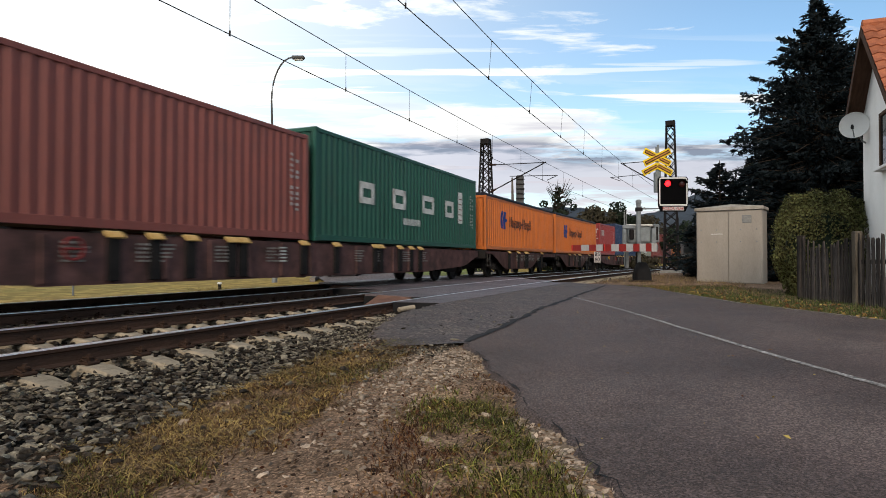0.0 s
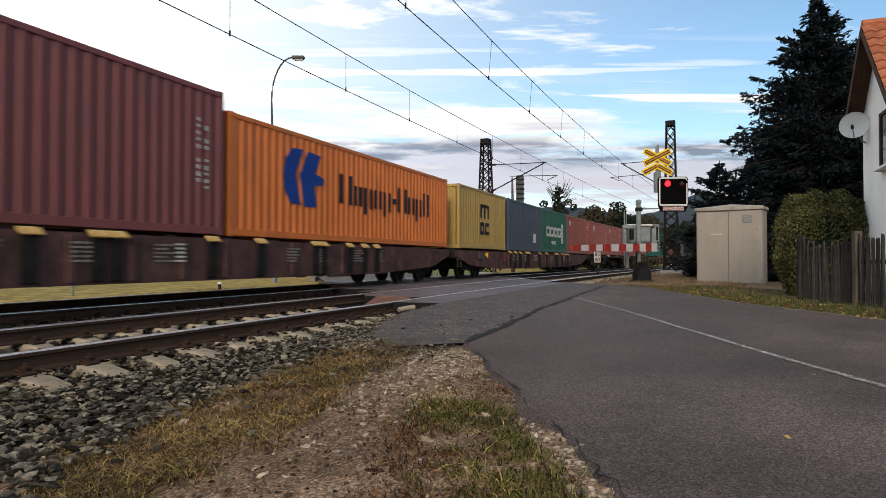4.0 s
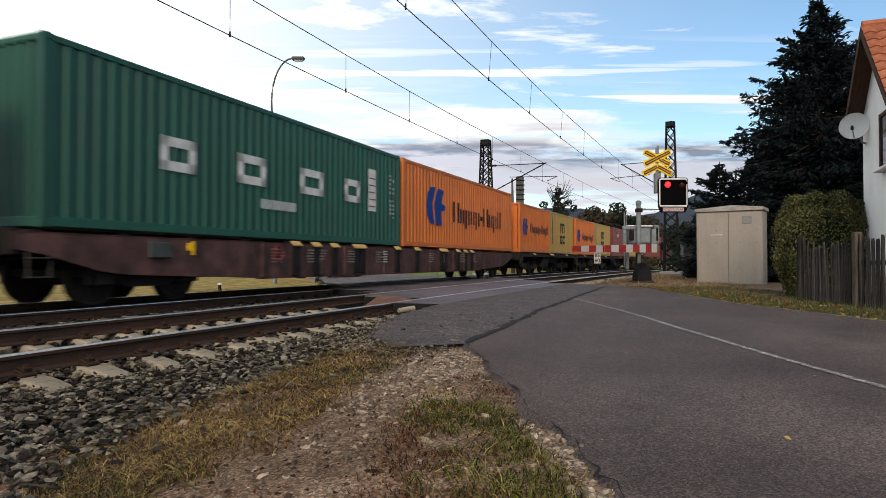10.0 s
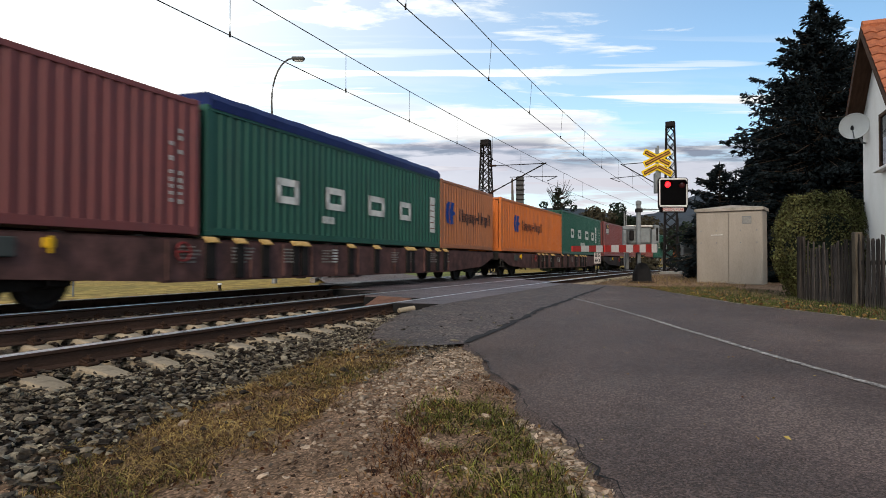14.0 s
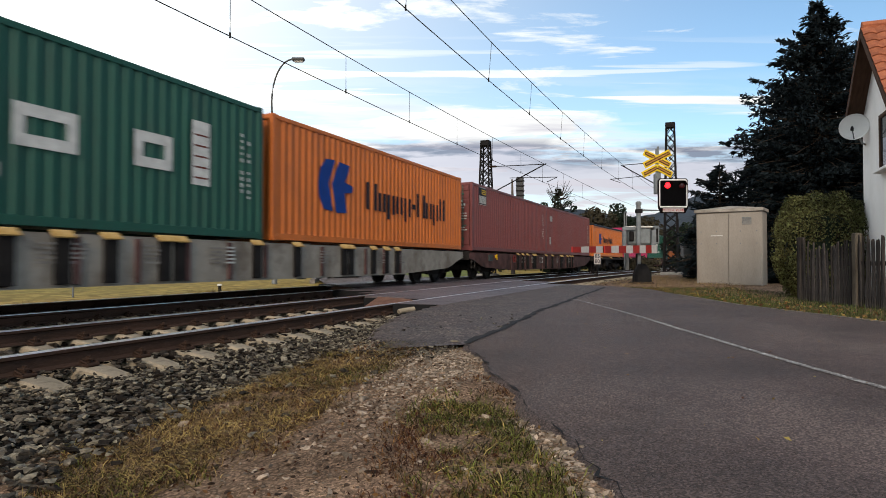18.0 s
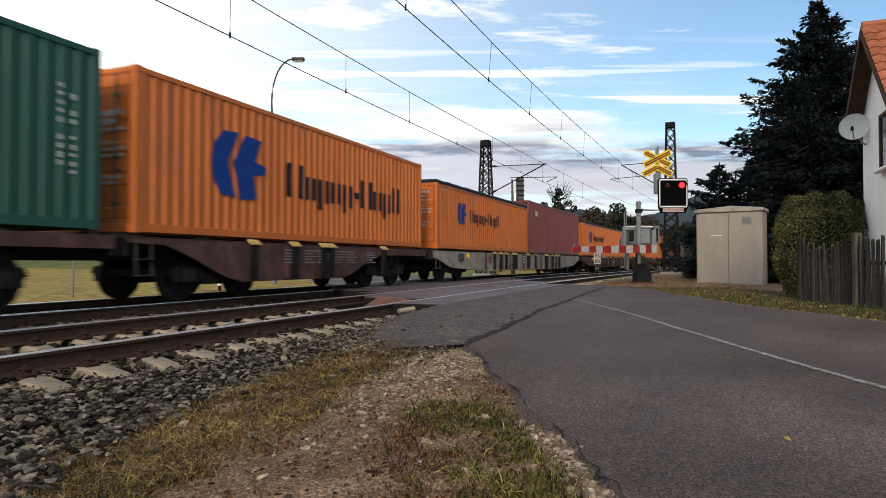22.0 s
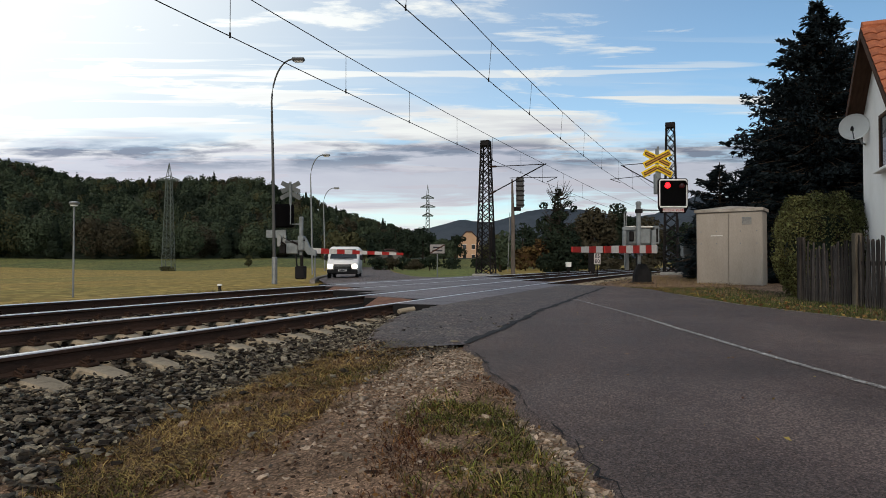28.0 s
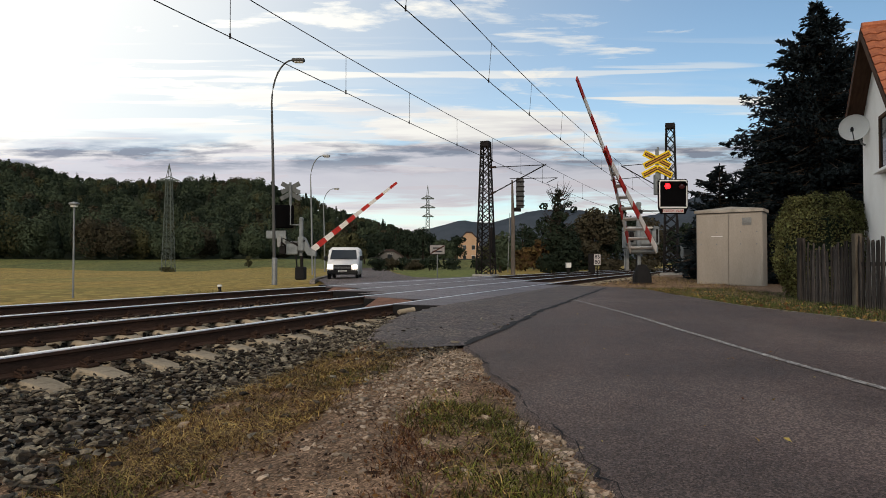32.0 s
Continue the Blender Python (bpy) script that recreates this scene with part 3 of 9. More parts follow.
# shade of the drop at the broken asphalt edge, laid on as a dark strip
_edge_shade = jagged(ROAD_L[4:13], 0.022, 12, 0.07)
tagged(part("broken_road_edge", up_mesh(strip(_edge_shade, [0.003 + 0.042 * max(0.0, noise.noise((i * 0.37, 2.0, 0))) for i in range(len(_edge_shade))], lambda x, y: road_z(x, y) + 0.0165), "broken_road_edge", M_tar_and_shade), None, kind="structure"), "dark painted shade along the crumbled rim of the asphalt", "road edge")
_crack = jagged([(4.75, -1.42), (4.3, -1.25), (3.95, -1.22), (3.7, -1.05), (3.3, -1.02)], 0.03, 21, 0.06)
tagged(part("road_crack", up_mesh(strip(_crack, [0.006 + 0.008 * ((i * 5) % 4) / 3 for i in range(len(_crack))], lambda x, y: road_z(x, y) + 0.0166), "road_crack", M_tar_and_shade), None, kind="structure"), "fine dark crack in the asphalt", "road crack")

# a flush pale edging where the asphalt meets the grass, and a kerb by the far road
_rim = resample(ROAD_R[5:14], 70)
tagged(part("road_edging", up_mesh(strip(_rim, [0.07 + 0.05 * noise.noise((i * 0.7, 0, 0)) for i in range(70)], lambda x, y: road_z(x, y) + 0.019), "road_edging", M_edging), None, kind="structure"), "pale flush concrete edging along the asphalt", "road edging")


def far_kerb():
    root = thing("kerb", "pale concrete kerb along the far road", "kerb", kind="structure")
    line = resample([plan(-6.85, 34.5), plan(-7.5, 38.5), plan(-8.9, 52), plan(-10.0, 64)], 24)
    for (ax, ay), (bx, by) in zip(line, line[1:]):
        d = Vector((bx - ax, by - ay))
        m = pose(ax, ay, -0.30, 0, 0, math.degrees(math.atan2(d.y, d.x)))
        part("kerbstone", MB().box(0.01, d.length - 0.01, 0.0, 0.28, -0.2, 0.16, 0.015, m), M_edging, root)


far_kerb()


def build_tracks():
    """Ballast bed, rails and sleepers of both tracks."""
    xs = [x for x in np.arange(-60, 12, 3.0)] + [x for x in np.arange(12, 125, 4.0)] + [x for x in range(125, 620, 30)]
    prof = [(2.75, -0.40), (3.15, -0.30), (4.2, -0.29), (4.62, -0.285), (7.35, -0.27), (7.6, -0.26), (8.4, -0.26), (8.7, -0.27), (11.35, -0.25), (12.0, -0.26), (12.9, -0.52)]
    b = MB()
    for x in xs:
        for y, z in prof:
            if x > 6.5 and y < 4.5:
                y, z = max(y, 4.0), min(z, -0.24)
            b.v.append((x, y + swerve(x), z))
    w = len(prof)
    b.f = [(j * w + i, (j + 1) * w + i, (j + 1) * w + i + 1, j * w + i + 1) for j in range(len(xs) - 1) for i in range(w - 1)]
    me = b.mesh("ballast_bed", M_ballast_gap_shade, True)
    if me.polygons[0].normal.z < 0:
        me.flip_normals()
    tagged(part("ballast_bed", me, None, kind="structure"), "crushed-stone ballast bed under two railway tracks, black with painted gap shade", "ballast")
    # flat-bottomed rail section: foot, web, head
    side = [(-0.075, -0.172), (-0.075, -0.160), (-0.012, -0.142), (-0.010, -0.055), (-0.036, -0.042), (-0.037, -0.014)]
    sec = side + [(-y, z) for y, z in side[::-1]]
    head = [(-0.037, -0.014), (-0.035, -0.004), (-0.024, 0.0), (0.024, 0.0), (0.035, -0.004), (0.037, -0.014)]
    xr = list(np.arange(-60, 8, 4.0)) + list(np.arange(8, 125, 2.0)) + list(range(125, 620, 20))
    for k, (off, lift) in enumerate(((RAIL_A, 0.0), (RAIL_A + 1.507, CANT), (RAIL_A + 4.066, 0.0), (RAIL_A + 5.573, CANT))):
        rail = thing("rail", "rusty steel rail with a polished running head", "rail", group="rails of the line")
        for nm, s, mt in (("rail_foot_and_web", sec, M_rail_side), ("rail_head", head, M_rail_top)):
            r = MB()
            for x in xr:
                for y, z in s:
                    r.v.append((x, off + y + swerve(x), z + lift))
            n = len(s)
            for j in range(len(xr) - 1):
                for i in range(n - 1):
                    r.f.append((j * n + i, j * n + i + 1, (j + 1) * n + i + 1, (j + 1) * n + i))
            me = r.mesh(nm, mt)
            part(nm, me, None, rail)


build_tracks()
# ---- sleepers, clips, ballast stones ----
def sleeper_mesh():
    """A pre-stressed concrete sleeper: broad rail seats, waisted middle, sloping ends."""
    st = [(-1.30, 0.115, -0.236, -0.42), (-1.26, 0.135, -0.222, -0.42), (-1.04, 0.15, -0.185, -0.42), (-0.86, 0.145, -0.178, -0.42), (-0.62, 0.145, -0.178, -0.42), (-0.40, 0.115, -0.215, -0.42), (0.0, 0.11, -0.225, -0.42)]
    st = st + [(-a, w, t, bt) for a, w, t, bt in st[-2::-1]]
    b = MB()
    for y, w, t, bt in st:
        b.v += [(-w, y, bt), (-w * 0.86, y, t - 0.02), (-w * 0.72, y, t), (w * 0.72, y, t), (w * 0.86, y, t - 0.02), (w, y, bt)]
    for i in range(len(st) - 1):
        for k in range(5):
            b.f.append((i * 6 + k, (i + 1) * 6 + k, (i + 1) * 6 + k + 1, i * 6 + k + 1))
    b.f.append(tuple(range(6)))
    b.f.append(tuple(range(len(st) * 6 - 1, len(st) * 6 - 7, -1)))
    return b.mesh("sleeper", M_concrete)


def clip_mesh():
    b = MB()
    b.box(-0.07, 0.07, -0.07, 0.07, -0.18, -0.15, 0.01)
    b.tube([(-0.055, 0.05, -0.15), (-0.06, -0.03, -0.125), (-0.02, -0.06, -0.12), (-0.02, 0.03, -0.115), (0.02, 0.03, -0.115), (0.02, -0.06, -0.12), (0.06, -0.03, -0.125), (0.055, 0.05, -0.15)], 0.011, 5)
    b.tube([(0, 0.0, -0.16), (0, 0.0, -0.085)], 0.02, 6)
    return b.mesh("rail_clip", M_clip)


def build_sleepers():
    sm, cm = sleeper_mesh(), clip_mesh()
    first = True
    for track, x0, x1 in ((TRACK_NEAR, -3.0, 10.9), (TRACK_FAR, -3.0, 17.5), (TRACK_NEAR, 23.0, 62.0), (TRACK_FAR, 33.5, 62.0)):
        x = x0 + (3.70 - x0) % 0.6
        while x < x1:
            ob = new("railway_sleeper", sm)
            ob.matrix_basis = pose(x, track + swerve(x), 0.0, 0, 0, heading(x)) @ pose(0, 0, CANT / 2, math.degrees(math.atan(CANT / 1.507)), 0, 0)
            tagged(ob, "weathered concrete railway sleeper bedded in ballast", "railway sleeper", "sleepers of the line")
            if x < 20:
                for y in (-0.86, -0.645, 0.645, 0.86):
                    c = part("rail_clip", cm, None, ob)
                    c.matrix_basis = pose(0, y, 0, 0, 0, 0 if abs(y) > 0.7 and y > 0 or abs(y) < 0.7 and y < 0 else 180)
            x += 0.6


build_sleepers()


def stone_shape(rnd):
    """Twelve corners of a broken stone."""
    g = (1 + 5 ** 0.5) / 2
    v = np.array([(-1, g, 0), (1, g, 0), (-1, -g, 0), (1, -g, 0), (0, -1, g), (0, 1, g), (0, -1, -g), (0, 1, -g), (g, 0, -1), (g, 0, 1), (-g, 0, -1), (-g, 0, 1)]) / 1.9
    v *= rnd.uniform(0.60, 1.35, (12, 1))
    # broken faces: flatten along a few planes
    for _ in range(7):
        d = rnd.normal(size=3)
        d /= np.linalg.norm(d)
        over = np.maximum(v @ d - rnd.uniform(0.28, 0.55), 0.0)
        v = v - over[:, None] * d
    return v * np.array([1.45, 1.0, 0.72]) * rnd.uniform(0.8, 1.2, (1, 3))


ICO = [(0, 11, 5), (0, 5, 1), (0, 1, 7), (0, 7, 10), (0, 10, 11), (1, 5, 9), (5, 11, 4), (11, 10, 2), (10, 7, 6), (7, 1, 8), (3, 9, 4), (3, 4, 2), (3, 2, 6), (3, 6, 8), (3, 8, 9), (4, 9, 5), (2, 4, 11), (6, 2, 10), (8, 6, 7), (9, 8, 1)]


def scatter_stones(name, spots, sizes, material, seed, label, category):
    rnd = np.random.RandomState(seed)
    shapes = [stone_shape(rnd) for _ in range(24)]
    V, F = [], []
    ico = np.array(ICO)
    for k, ((x, y, z), s) in enumerate(zip(spots, sizes)):
        v = shapes[k % 24]
        a, t = rnd.uniform(0, 6.283), rnd.normal() * 0.45
        ca, sa, ct, st_ = math.cos(a), math.sin(a), math.cos(t), math.sin(t)
        R = np.array([[ca, -sa, 0], [sa, ca, 0], [0, 0, 1]]) @ np.array([[1, 0, 0], [0, ct, -st_], [0, st_, ct]])
        V.append((v * s * np.array([1, 1, 0.8])) @ R.T + (x, y, z))
        F.append(ico + 12 * k)
    V, F = np.concatenate(V), np.concatenate(F)
    me = bpy.data.meshes.new(name)
    me.from_pydata(V.tolist(), [], F.tolist())
    me.materials.append(material)
    me.update()
    ob = new(name, me)
    return tagged(ob, label, category, kind="stuff")


def bed_z(x, y):
    if y < 3.15:
        return max(-0.285 - (3.15 - y) * 0.25, ground_z(x, y) + 0.005)
    if y < 4.2:
        return -0.285 + (y - 3.15) * 0.03
    return -0.256 + min(1.0, (y - 4.2) / 0.42) * 0.006


BED_EDGE = [(-6.0, 2.2), (1.8, 2.28), (2.15, 2.58), (2.57, 2.80), (2.96, 2.88), (3.94, 3.20), (4.76, 3.30), (5.54, 3.22), (6.45, 3.07), (12.0, 3.1)]


def interp(tab, q):
    for (a, va), (b, vb) in zip(tab, tab[1:]):
        if q <= b:
            return va + (vb - va) * max(0.0, (q - a) / (b - a))
    return tab[-1][1]


def build_ballast():
    rnd = np.random.RandomState(4)
    spots, sizes = [], []

    def near_ok(x, y):
        edge = interp(BED_EDGE, x) + 0.12 * noise.noise((x * 2.3, 0.0, 4.0))
        return y > edge and not (x > 5.2 and y < 2.9 + (x - 5.2) * 0.26)
    n = 0
    while n < 22000:
        x, y = (rnd.uniform(-1.0, 10.5) if n % 5 else rnd.uniform(-6.0, -1.0)), rnd.uniform(2.1, 4.95)
        if not near_ok(x, y) and rnd.rand() > 0.04:
            continue
        if y > 4.62 and abs((x - 3.70 + 0.3) % 0.6 - 0.3) < 0.185:
            continue
        spots.append((x, y, bed_z(x, y) + rnd.uniform(-0.04, 0.045)))
        sizes.append(rnd.uniform(0.015, 0.037) * (1.35 if rnd.rand() < 0.2 else 1))
        n += 1
    near_spots, near_sizes = spots, sizes
    spots, sizes = [], []
    n = 0
    while n < 14000:
        x, y = rnd.uniform(-2.0, 17.5), rnd.uniform(4.95, 12.3)
        if x > 10.8 and y < 7.4:
            continue
        seat = min(abs(y - q) for q in (RAIL_A, RAIL_A + 1.507, RAIL_A + 4.066, RAIL_A + 5.573))
        if abs((x - 3.70 + 0.3) % 0.6 - 0.3) < 0.13 and seat < 0.20:
            continue
        z = -0.192 if y < 11.4 else -0.255 - (y - 11.4) * 0.25
        spots.append((x, y, z + rnd.uniform(-0.02, 0.025)))
        sizes.append(rnd.uniform(0.024, 0.045))
        n += 1
    scatter_stones("sooty_ballast_stones", spots, sizes, M_stone_dark, 10, "sooty brown ballast stones between the rails", "ballast")
    spots, sizes = near_spots, near_sizes
    n = 0
    while n < 2600:
        x, y = rnd.uniform(4.9, 9.0), rnd.uniform(2.0, 3.9)
        if abs(y - (2.5 + 0.30 * (x - 5.2))) > 0.45 + 0.3 * rnd.rand() or y < 2.02:
            continue
        spots.append((x, y, max(ground_z(x, y), road_z(x, y) + 0.008) - 0.004))
        sizes.append(rnd.uniform(0.008, 0.024))
        n += 1
    n = 0
    while n < 2600:
        x, o = rnd.uniform(22.5, 60), rnd.uniform(3.4, 12.4)
        spots.append((x, o + swerve(x), -0.21 - max(0, 4.3 - o) * 0.2 + rnd.uniform(-0.01, 0.03)))
        sizes.append(rnd.uniform(0.03, 0.06))
        n += 1
    scatter_stones("ballast_stones", spots, sizes, M_stone, 9, "grey crushed ballast stones along the track", "ballast")
    bed = bpy.data.objects["ballast_bed"]
    shapes = []
    r2 = np.random.RandomState(31)
    for k in range(8):
        v = stone_shape(r2) * np.array([1, 1, 0.72])
        me = bpy.data.meshes.new("ballast_stone")
        me.from_pydata(v.tolist(), [], ICO)
        me.materials.append(M_stone_one)
        me.update()
        shapes.append(me)
    n = 0
    while n < 280:
        x, y = r2.uniform(1.2, 4.2), r2.uniform(2.75, 3.9)
        if not near_ok(x, y):
            continue
        ob = part("ballast_stone", shapes[n % 8], None, bed)
        s = r2.uniform(0.022, 0.040)
        ob.matrix_basis = Matrix.Translation((x, y, bed_z(x, y) + 0.022)) @ Matrix.Rotation(r2.uniform(0, 6.28), 4, "Z") @ Matrix.Rotation(r2.uniform(-0.5, 0.5), 4, "X") @ Matrix.Diagonal((s, s, s, 1))
        n += 1


M_stone_one = mat("ballast_stone_single", (0.145, 0.134, 0.118), 0.9, vary=0.4, scale=2.0, fine=9, bump=0.4, color2=(0.05, 0.047, 0.043), per_object=0.75)
build_ballast()


# ---- the level crossing: rows of panels between and beside the rails ----
def build_crossing():
    A = RAIL_A
    root = thing("level_crossing", "dark panelled level crossing deck over two tracks", "level crossing", kind="structure")
    rows = [(4.16, A - 0.045, 0.0, 0.0), (A + 0.085, A + 1.507 - 0.085, 0.002, CANT), (A + 1.507 + 0.045, A + 2.45, CANT, 0.015), (A + 2.46, A + 4.066 - 0.045, 0.015, 0.0),
            (A + 4.066 + 0.085, A + 5.573 - 0.085, 0.002, CANT), (A + 5.573 + 0.045, A + 6.8, CANT, 0.02)]
    for r, (y0, y1, z0, z1) in enumerate(rows):
        ym = (y0 + y1) / 2
        xl = 10.45 + (ym - 4.4) * 1.22
        xr = 22.2 + (ym - 4.4) * 1.72
        n = int((xr - xl) / 0.9)
        w = (xr - xl) / n
        for i in range(n):
            x0, x1 = xl + i * w + 0.014, xl + (i + 1) * w - 0.014
            b = MB()
            e0, e1 = swerve(x0), swerve(x1)
            t = 0.16
            c = 0.012
            b.add([(x0, y0 + e0, z0 - t), (x1, y0 + e1, z0 - t), (x1, y1 + e1, z1 - t), (x0, y1 + e0, z1 - t),
                   (x0, y0 + e0, z0 - c), (x1, y0 + e1, z0 - c), (x1, y1 + e1, z1 - c), (x0, y1 + e0, z1 - c),
                   (x0 + c, y0 + c + e0, z0), (x1 - c, y0 + c + e1, z0), (x1 - c, y1 - c + e1, z1), (x0 + c, y1 - c + e0, z1)],
                  [(3, 2, 1, 0), (0, 1, 5, 4), (1, 2, 6, 5), (2, 3, 7, 6), (3, 0, 4, 7), (4, 5, 9, 8), (5, 6, 10, 9), (6, 7, 11, 10), (7, 4, 8, 11), (8, 9, 10, 11)])
            part("panel", b, M_panel, root)
        part("end_plate", MB().box(xl - 0.045, xl - 0.002, y0 + swerve(xl), y1 + swerve(xl), min(z0, z1) - 0.26, min(z0, z1) - 0.004, 0.006), M_black, root, "black rubber end plate")
        if r in (1, 4):
            b = MB()
            b.add([(xl - 0.02, y0 + 0.2, z0 - 0.01), (xl - 0.02, y1 - 0.35, z1 - 0.02), (xl - 0.75, y1 - 0.35, -0.17), (xl - 0.75, y0 + 0.2, -0.17), (xl - 0.02, y0 + 0.2, -0.2), (xl - 0.02, y1 - 0.35, -0.2)],
                  [(0, 1, 2, 3), (0, 3, 4), (1, 5, 2), (0, 4, 5, 1), (3, 2, 5, 4)])
            part("ramp_plate", b, M_rust_plate, root, "rusty sloping ramp plate")
    b = MB()
    for k in range(24):
        x0, x1 = 10.3 + k * 0.5, 10.3 + (k + 1) * 0.5
        b.add([(x0, 4.10 + swerve(x0), 0.004), (x1, 4.10 + swerve(x1), 0.004), (x1, 4.155 + swerve(x1), 0.006), (x0, 4.155 + swerve(x0), 0.006), (x0, 4.10 + swerve(x0), -0.15), (x1, 4.10 + swerve(x1), -0.15), (x1, 4.155 + swerve(x1), -0.15), (x0, 4.155 + swerve(x0), -0.15)],
              [(0, 1, 2, 3), (0, 4, 5, 1), (3, 2, 6, 7), (0, 3, 7, 4), (1, 5, 6, 2)])
    part("edge_beam", b, M_panel_steel, root, "worn steel edge beam")
    b = MB()
    b.tube([(10.01, 4.72, -0.085), (10.03, 4.712, -0.08), (10.34, 4.58, -0.055)], [0.034, 0.044, 0.044], 12)
    tagged(part("concrete_plug", b, M_concrete, None), "pale stub of concrete pipe lying beside the rail", "pipe stub")


build_crossing()
# ---- the freight train ----
SPEED = 20.48
CONT_Z = 1.235


def paint(name, color, **k):
    args = dict(rough=0.5, vary=0.2, scale=1.3, fine=40, bump=0.06, spec=0.3, color2=tuple(c * 0.80 for c in color), stain=tuple(c * 0.45 + 0.018 for c in color), stain_scale=1.6, stain_amt=0.6, per_object=0.10, stretch=(1, 1, 0.3), rust=((0.085, 0.042, 0.028), 0.66))
    args.update(k)
    return mat(name, color, **args)


PAINTS = {
    "red": paint("faded_red_paint", (0.222, 0.066, 0.053)),
    "bright": paint("bright_red_paint", (0.255, 0.034, 0.033)),
    "brown": paint("maroon_paint", (0.172, 0.049, 0.048)),
    "rust": paint("brick_red_paint", (0.205, 0.059, 0.048)),
    "green": paint("dark_green_paint", (0.013, 0.082, 0.058)),
    "orange": paint("orange_paint", (0.541, 0.145, 0.028)),
    "worn": paint("rusty_orange_paint", (0.328, 0.119, 0.049), stain=(0.13, 0.06, 0.035), stain_amt=0.7),
    "beige": paint("ochre_paint", (0.353, 0.238, 0.070)),
    "blue": paint("navy_blue_paint", (0.013, 0.032, 0.088)),
    "slate": paint("slate_blue_paint", (0.037, 0.051, 0.078)),
    "grey": paint("weathered_grey_paint", (0.205, 0.221, 0.193), stain=(0.33, 0.24, 0.13)),
    "pink": paint("magenta_paint", (0.426, 0.026, 0.102)),
}
COLOUR_WORDS = {"red": "faded red", "bright": "bright red", "brown": "maroon", "rust": "brick-red", "green": "dark green", "orange": "orange", "worn": "rust-stained orange",
                "beige": "ochre yellow", "blue": "navy blue", "slate": "slate blue", "grey": "weathered grey", "pink": "magenta pink"}
M_tarp = mat("blue_tarpaulin", (0.014, 0.026, 0.10), 0.5, vary=0.3, scale=2, fine=8, bump=0.5, color2=(0.012, 0.02, 0.08))
M_dark_top = mat("dark_roof_cover", (0.02, 0.022, 0.03), 0.6, vary=0.3, scale=2)
M_white = mat("white_marking", (0.66, 0.66, 0.63), 0.7, vary=0.25, scale=4, color2=(0.45, 0.45, 0.43))
M_mark_blue = mat("blue_marking", (0.012, 0.05, 0.24), 0.6, vary=0.15, scale=4)
M_mark_dark = mat("dark_marking", (0.018, 0.02, 0.03), 0.6, vary=0.15, scale=4)
M_mark_yellow = mat("yellow_marking", (0.65, 0.42, 0.05), 0.6, vary=0.2, scale=6)
M_mark_rust = mat("red_brown_marking", (0.16, 0.045, 0.03), 0.7, vary=0.3, scale=6)
M_stencil = mat("worn_stencil_paint", (0.26, 0.25, 0.235), 0.7, vary=0.4, scale=9, color2=(0.12, 0.11, 0.10))
M_mark_cream = mat("cream_marking", (0.55, 0.43, 0.24), 0.7, vary=0.3, scale=5)
M_mark_pale = mat("pale_grey_marking", (0.48, 0.50, 0.48), 0.7, vary=0.2, scale=4)
M_frame_brown = mat("wagon_brown_paint", (0.128, 0.066, 0.062), 0.75, vary=0.35, scale=2.5, color2=(0.05, 0.03, 0.027), stain=(0.03, 0.022, 0.02), stain_amt=0.7, per_object=0.1)
M_frame_grey = mat("wagon_grey_paint", (0.33, 0.31, 0.27), 0.75, vary=0.35, scale=2.0, color2=(0.22, 0.20, 0.17), stain=(0.10, 0.07, 0.05), stain_amt=0.8, per_object=0.1)
M_frame_dark = mat("wagon_sooty_paint", (0.045, 0.034, 0.032), 0.8, vary=0.35, scale=2.5, color2=(0.025, 0.02, 0.02), per_object=0.1)
M_bogie = mat("bogie_grime", (0.022, 0.02, 0.019), 0.8, vary=0.4, scale=4, color2=(0.012, 0.011, 0.011))
M_wheel = mat("wheel_steel", (0.03, 0.027, 0.026), 0.6, 0.4, vary=0.3, scale=5)
M_handle = mat("yellow_handle", (0.62, 0.38, 0.02), 0.5, vary=0.2, scale=6)
M_pole_grey = mat("grey_green_box", (0.06, 0.07, 0.068), 0.6, vary=0.2, scale=5)
M_wheel_red = mat("dull_red_handwheel", (0.20, 0.035, 0.035), 0.6, vary=0.2, scale=6)
M_mark_grime = mat("grimy_step_steel", (0.07, 0.065, 0.06), 0.7, 0.3, vary=0.3, scale=6)
M_flap = mat("yellow_lock_flap", (0.60, 0.42, 0.18), 0.6, vary=0.3, scale=5, color2=(0.36, 0.2, 0.05))

_meshes = {}


def shared(key, make):
    if key not in _meshes:
        _meshes[key] = make()
    return _meshes[key]


def corrugated(length, z0, z1, pitch, depth):
    """A pressed steel wall in x and z; folds go inwards to +y."""
    n = max(2, round(length / pitch))
    p = length / n
    pts = []
    for i in range(n):
        x = -length / 2 + i * p
        pts += [(x, 0.0), (x + 0.30 * p, 0.0), (x + 0.44 * p, depth), (x + 0.86 * p, depth)]
    pts.append((length / 2, 0.0))
    b = MB()
    for x, y in pts:
        b.v += [(x, y, z0), (x, y, z1)]
    b.f = [(2 * i, 2 * i + 2, 2 * i + 3, 2 * i + 1) for i in range(len(pts) - 1)]
    return b


W2 = 1.219


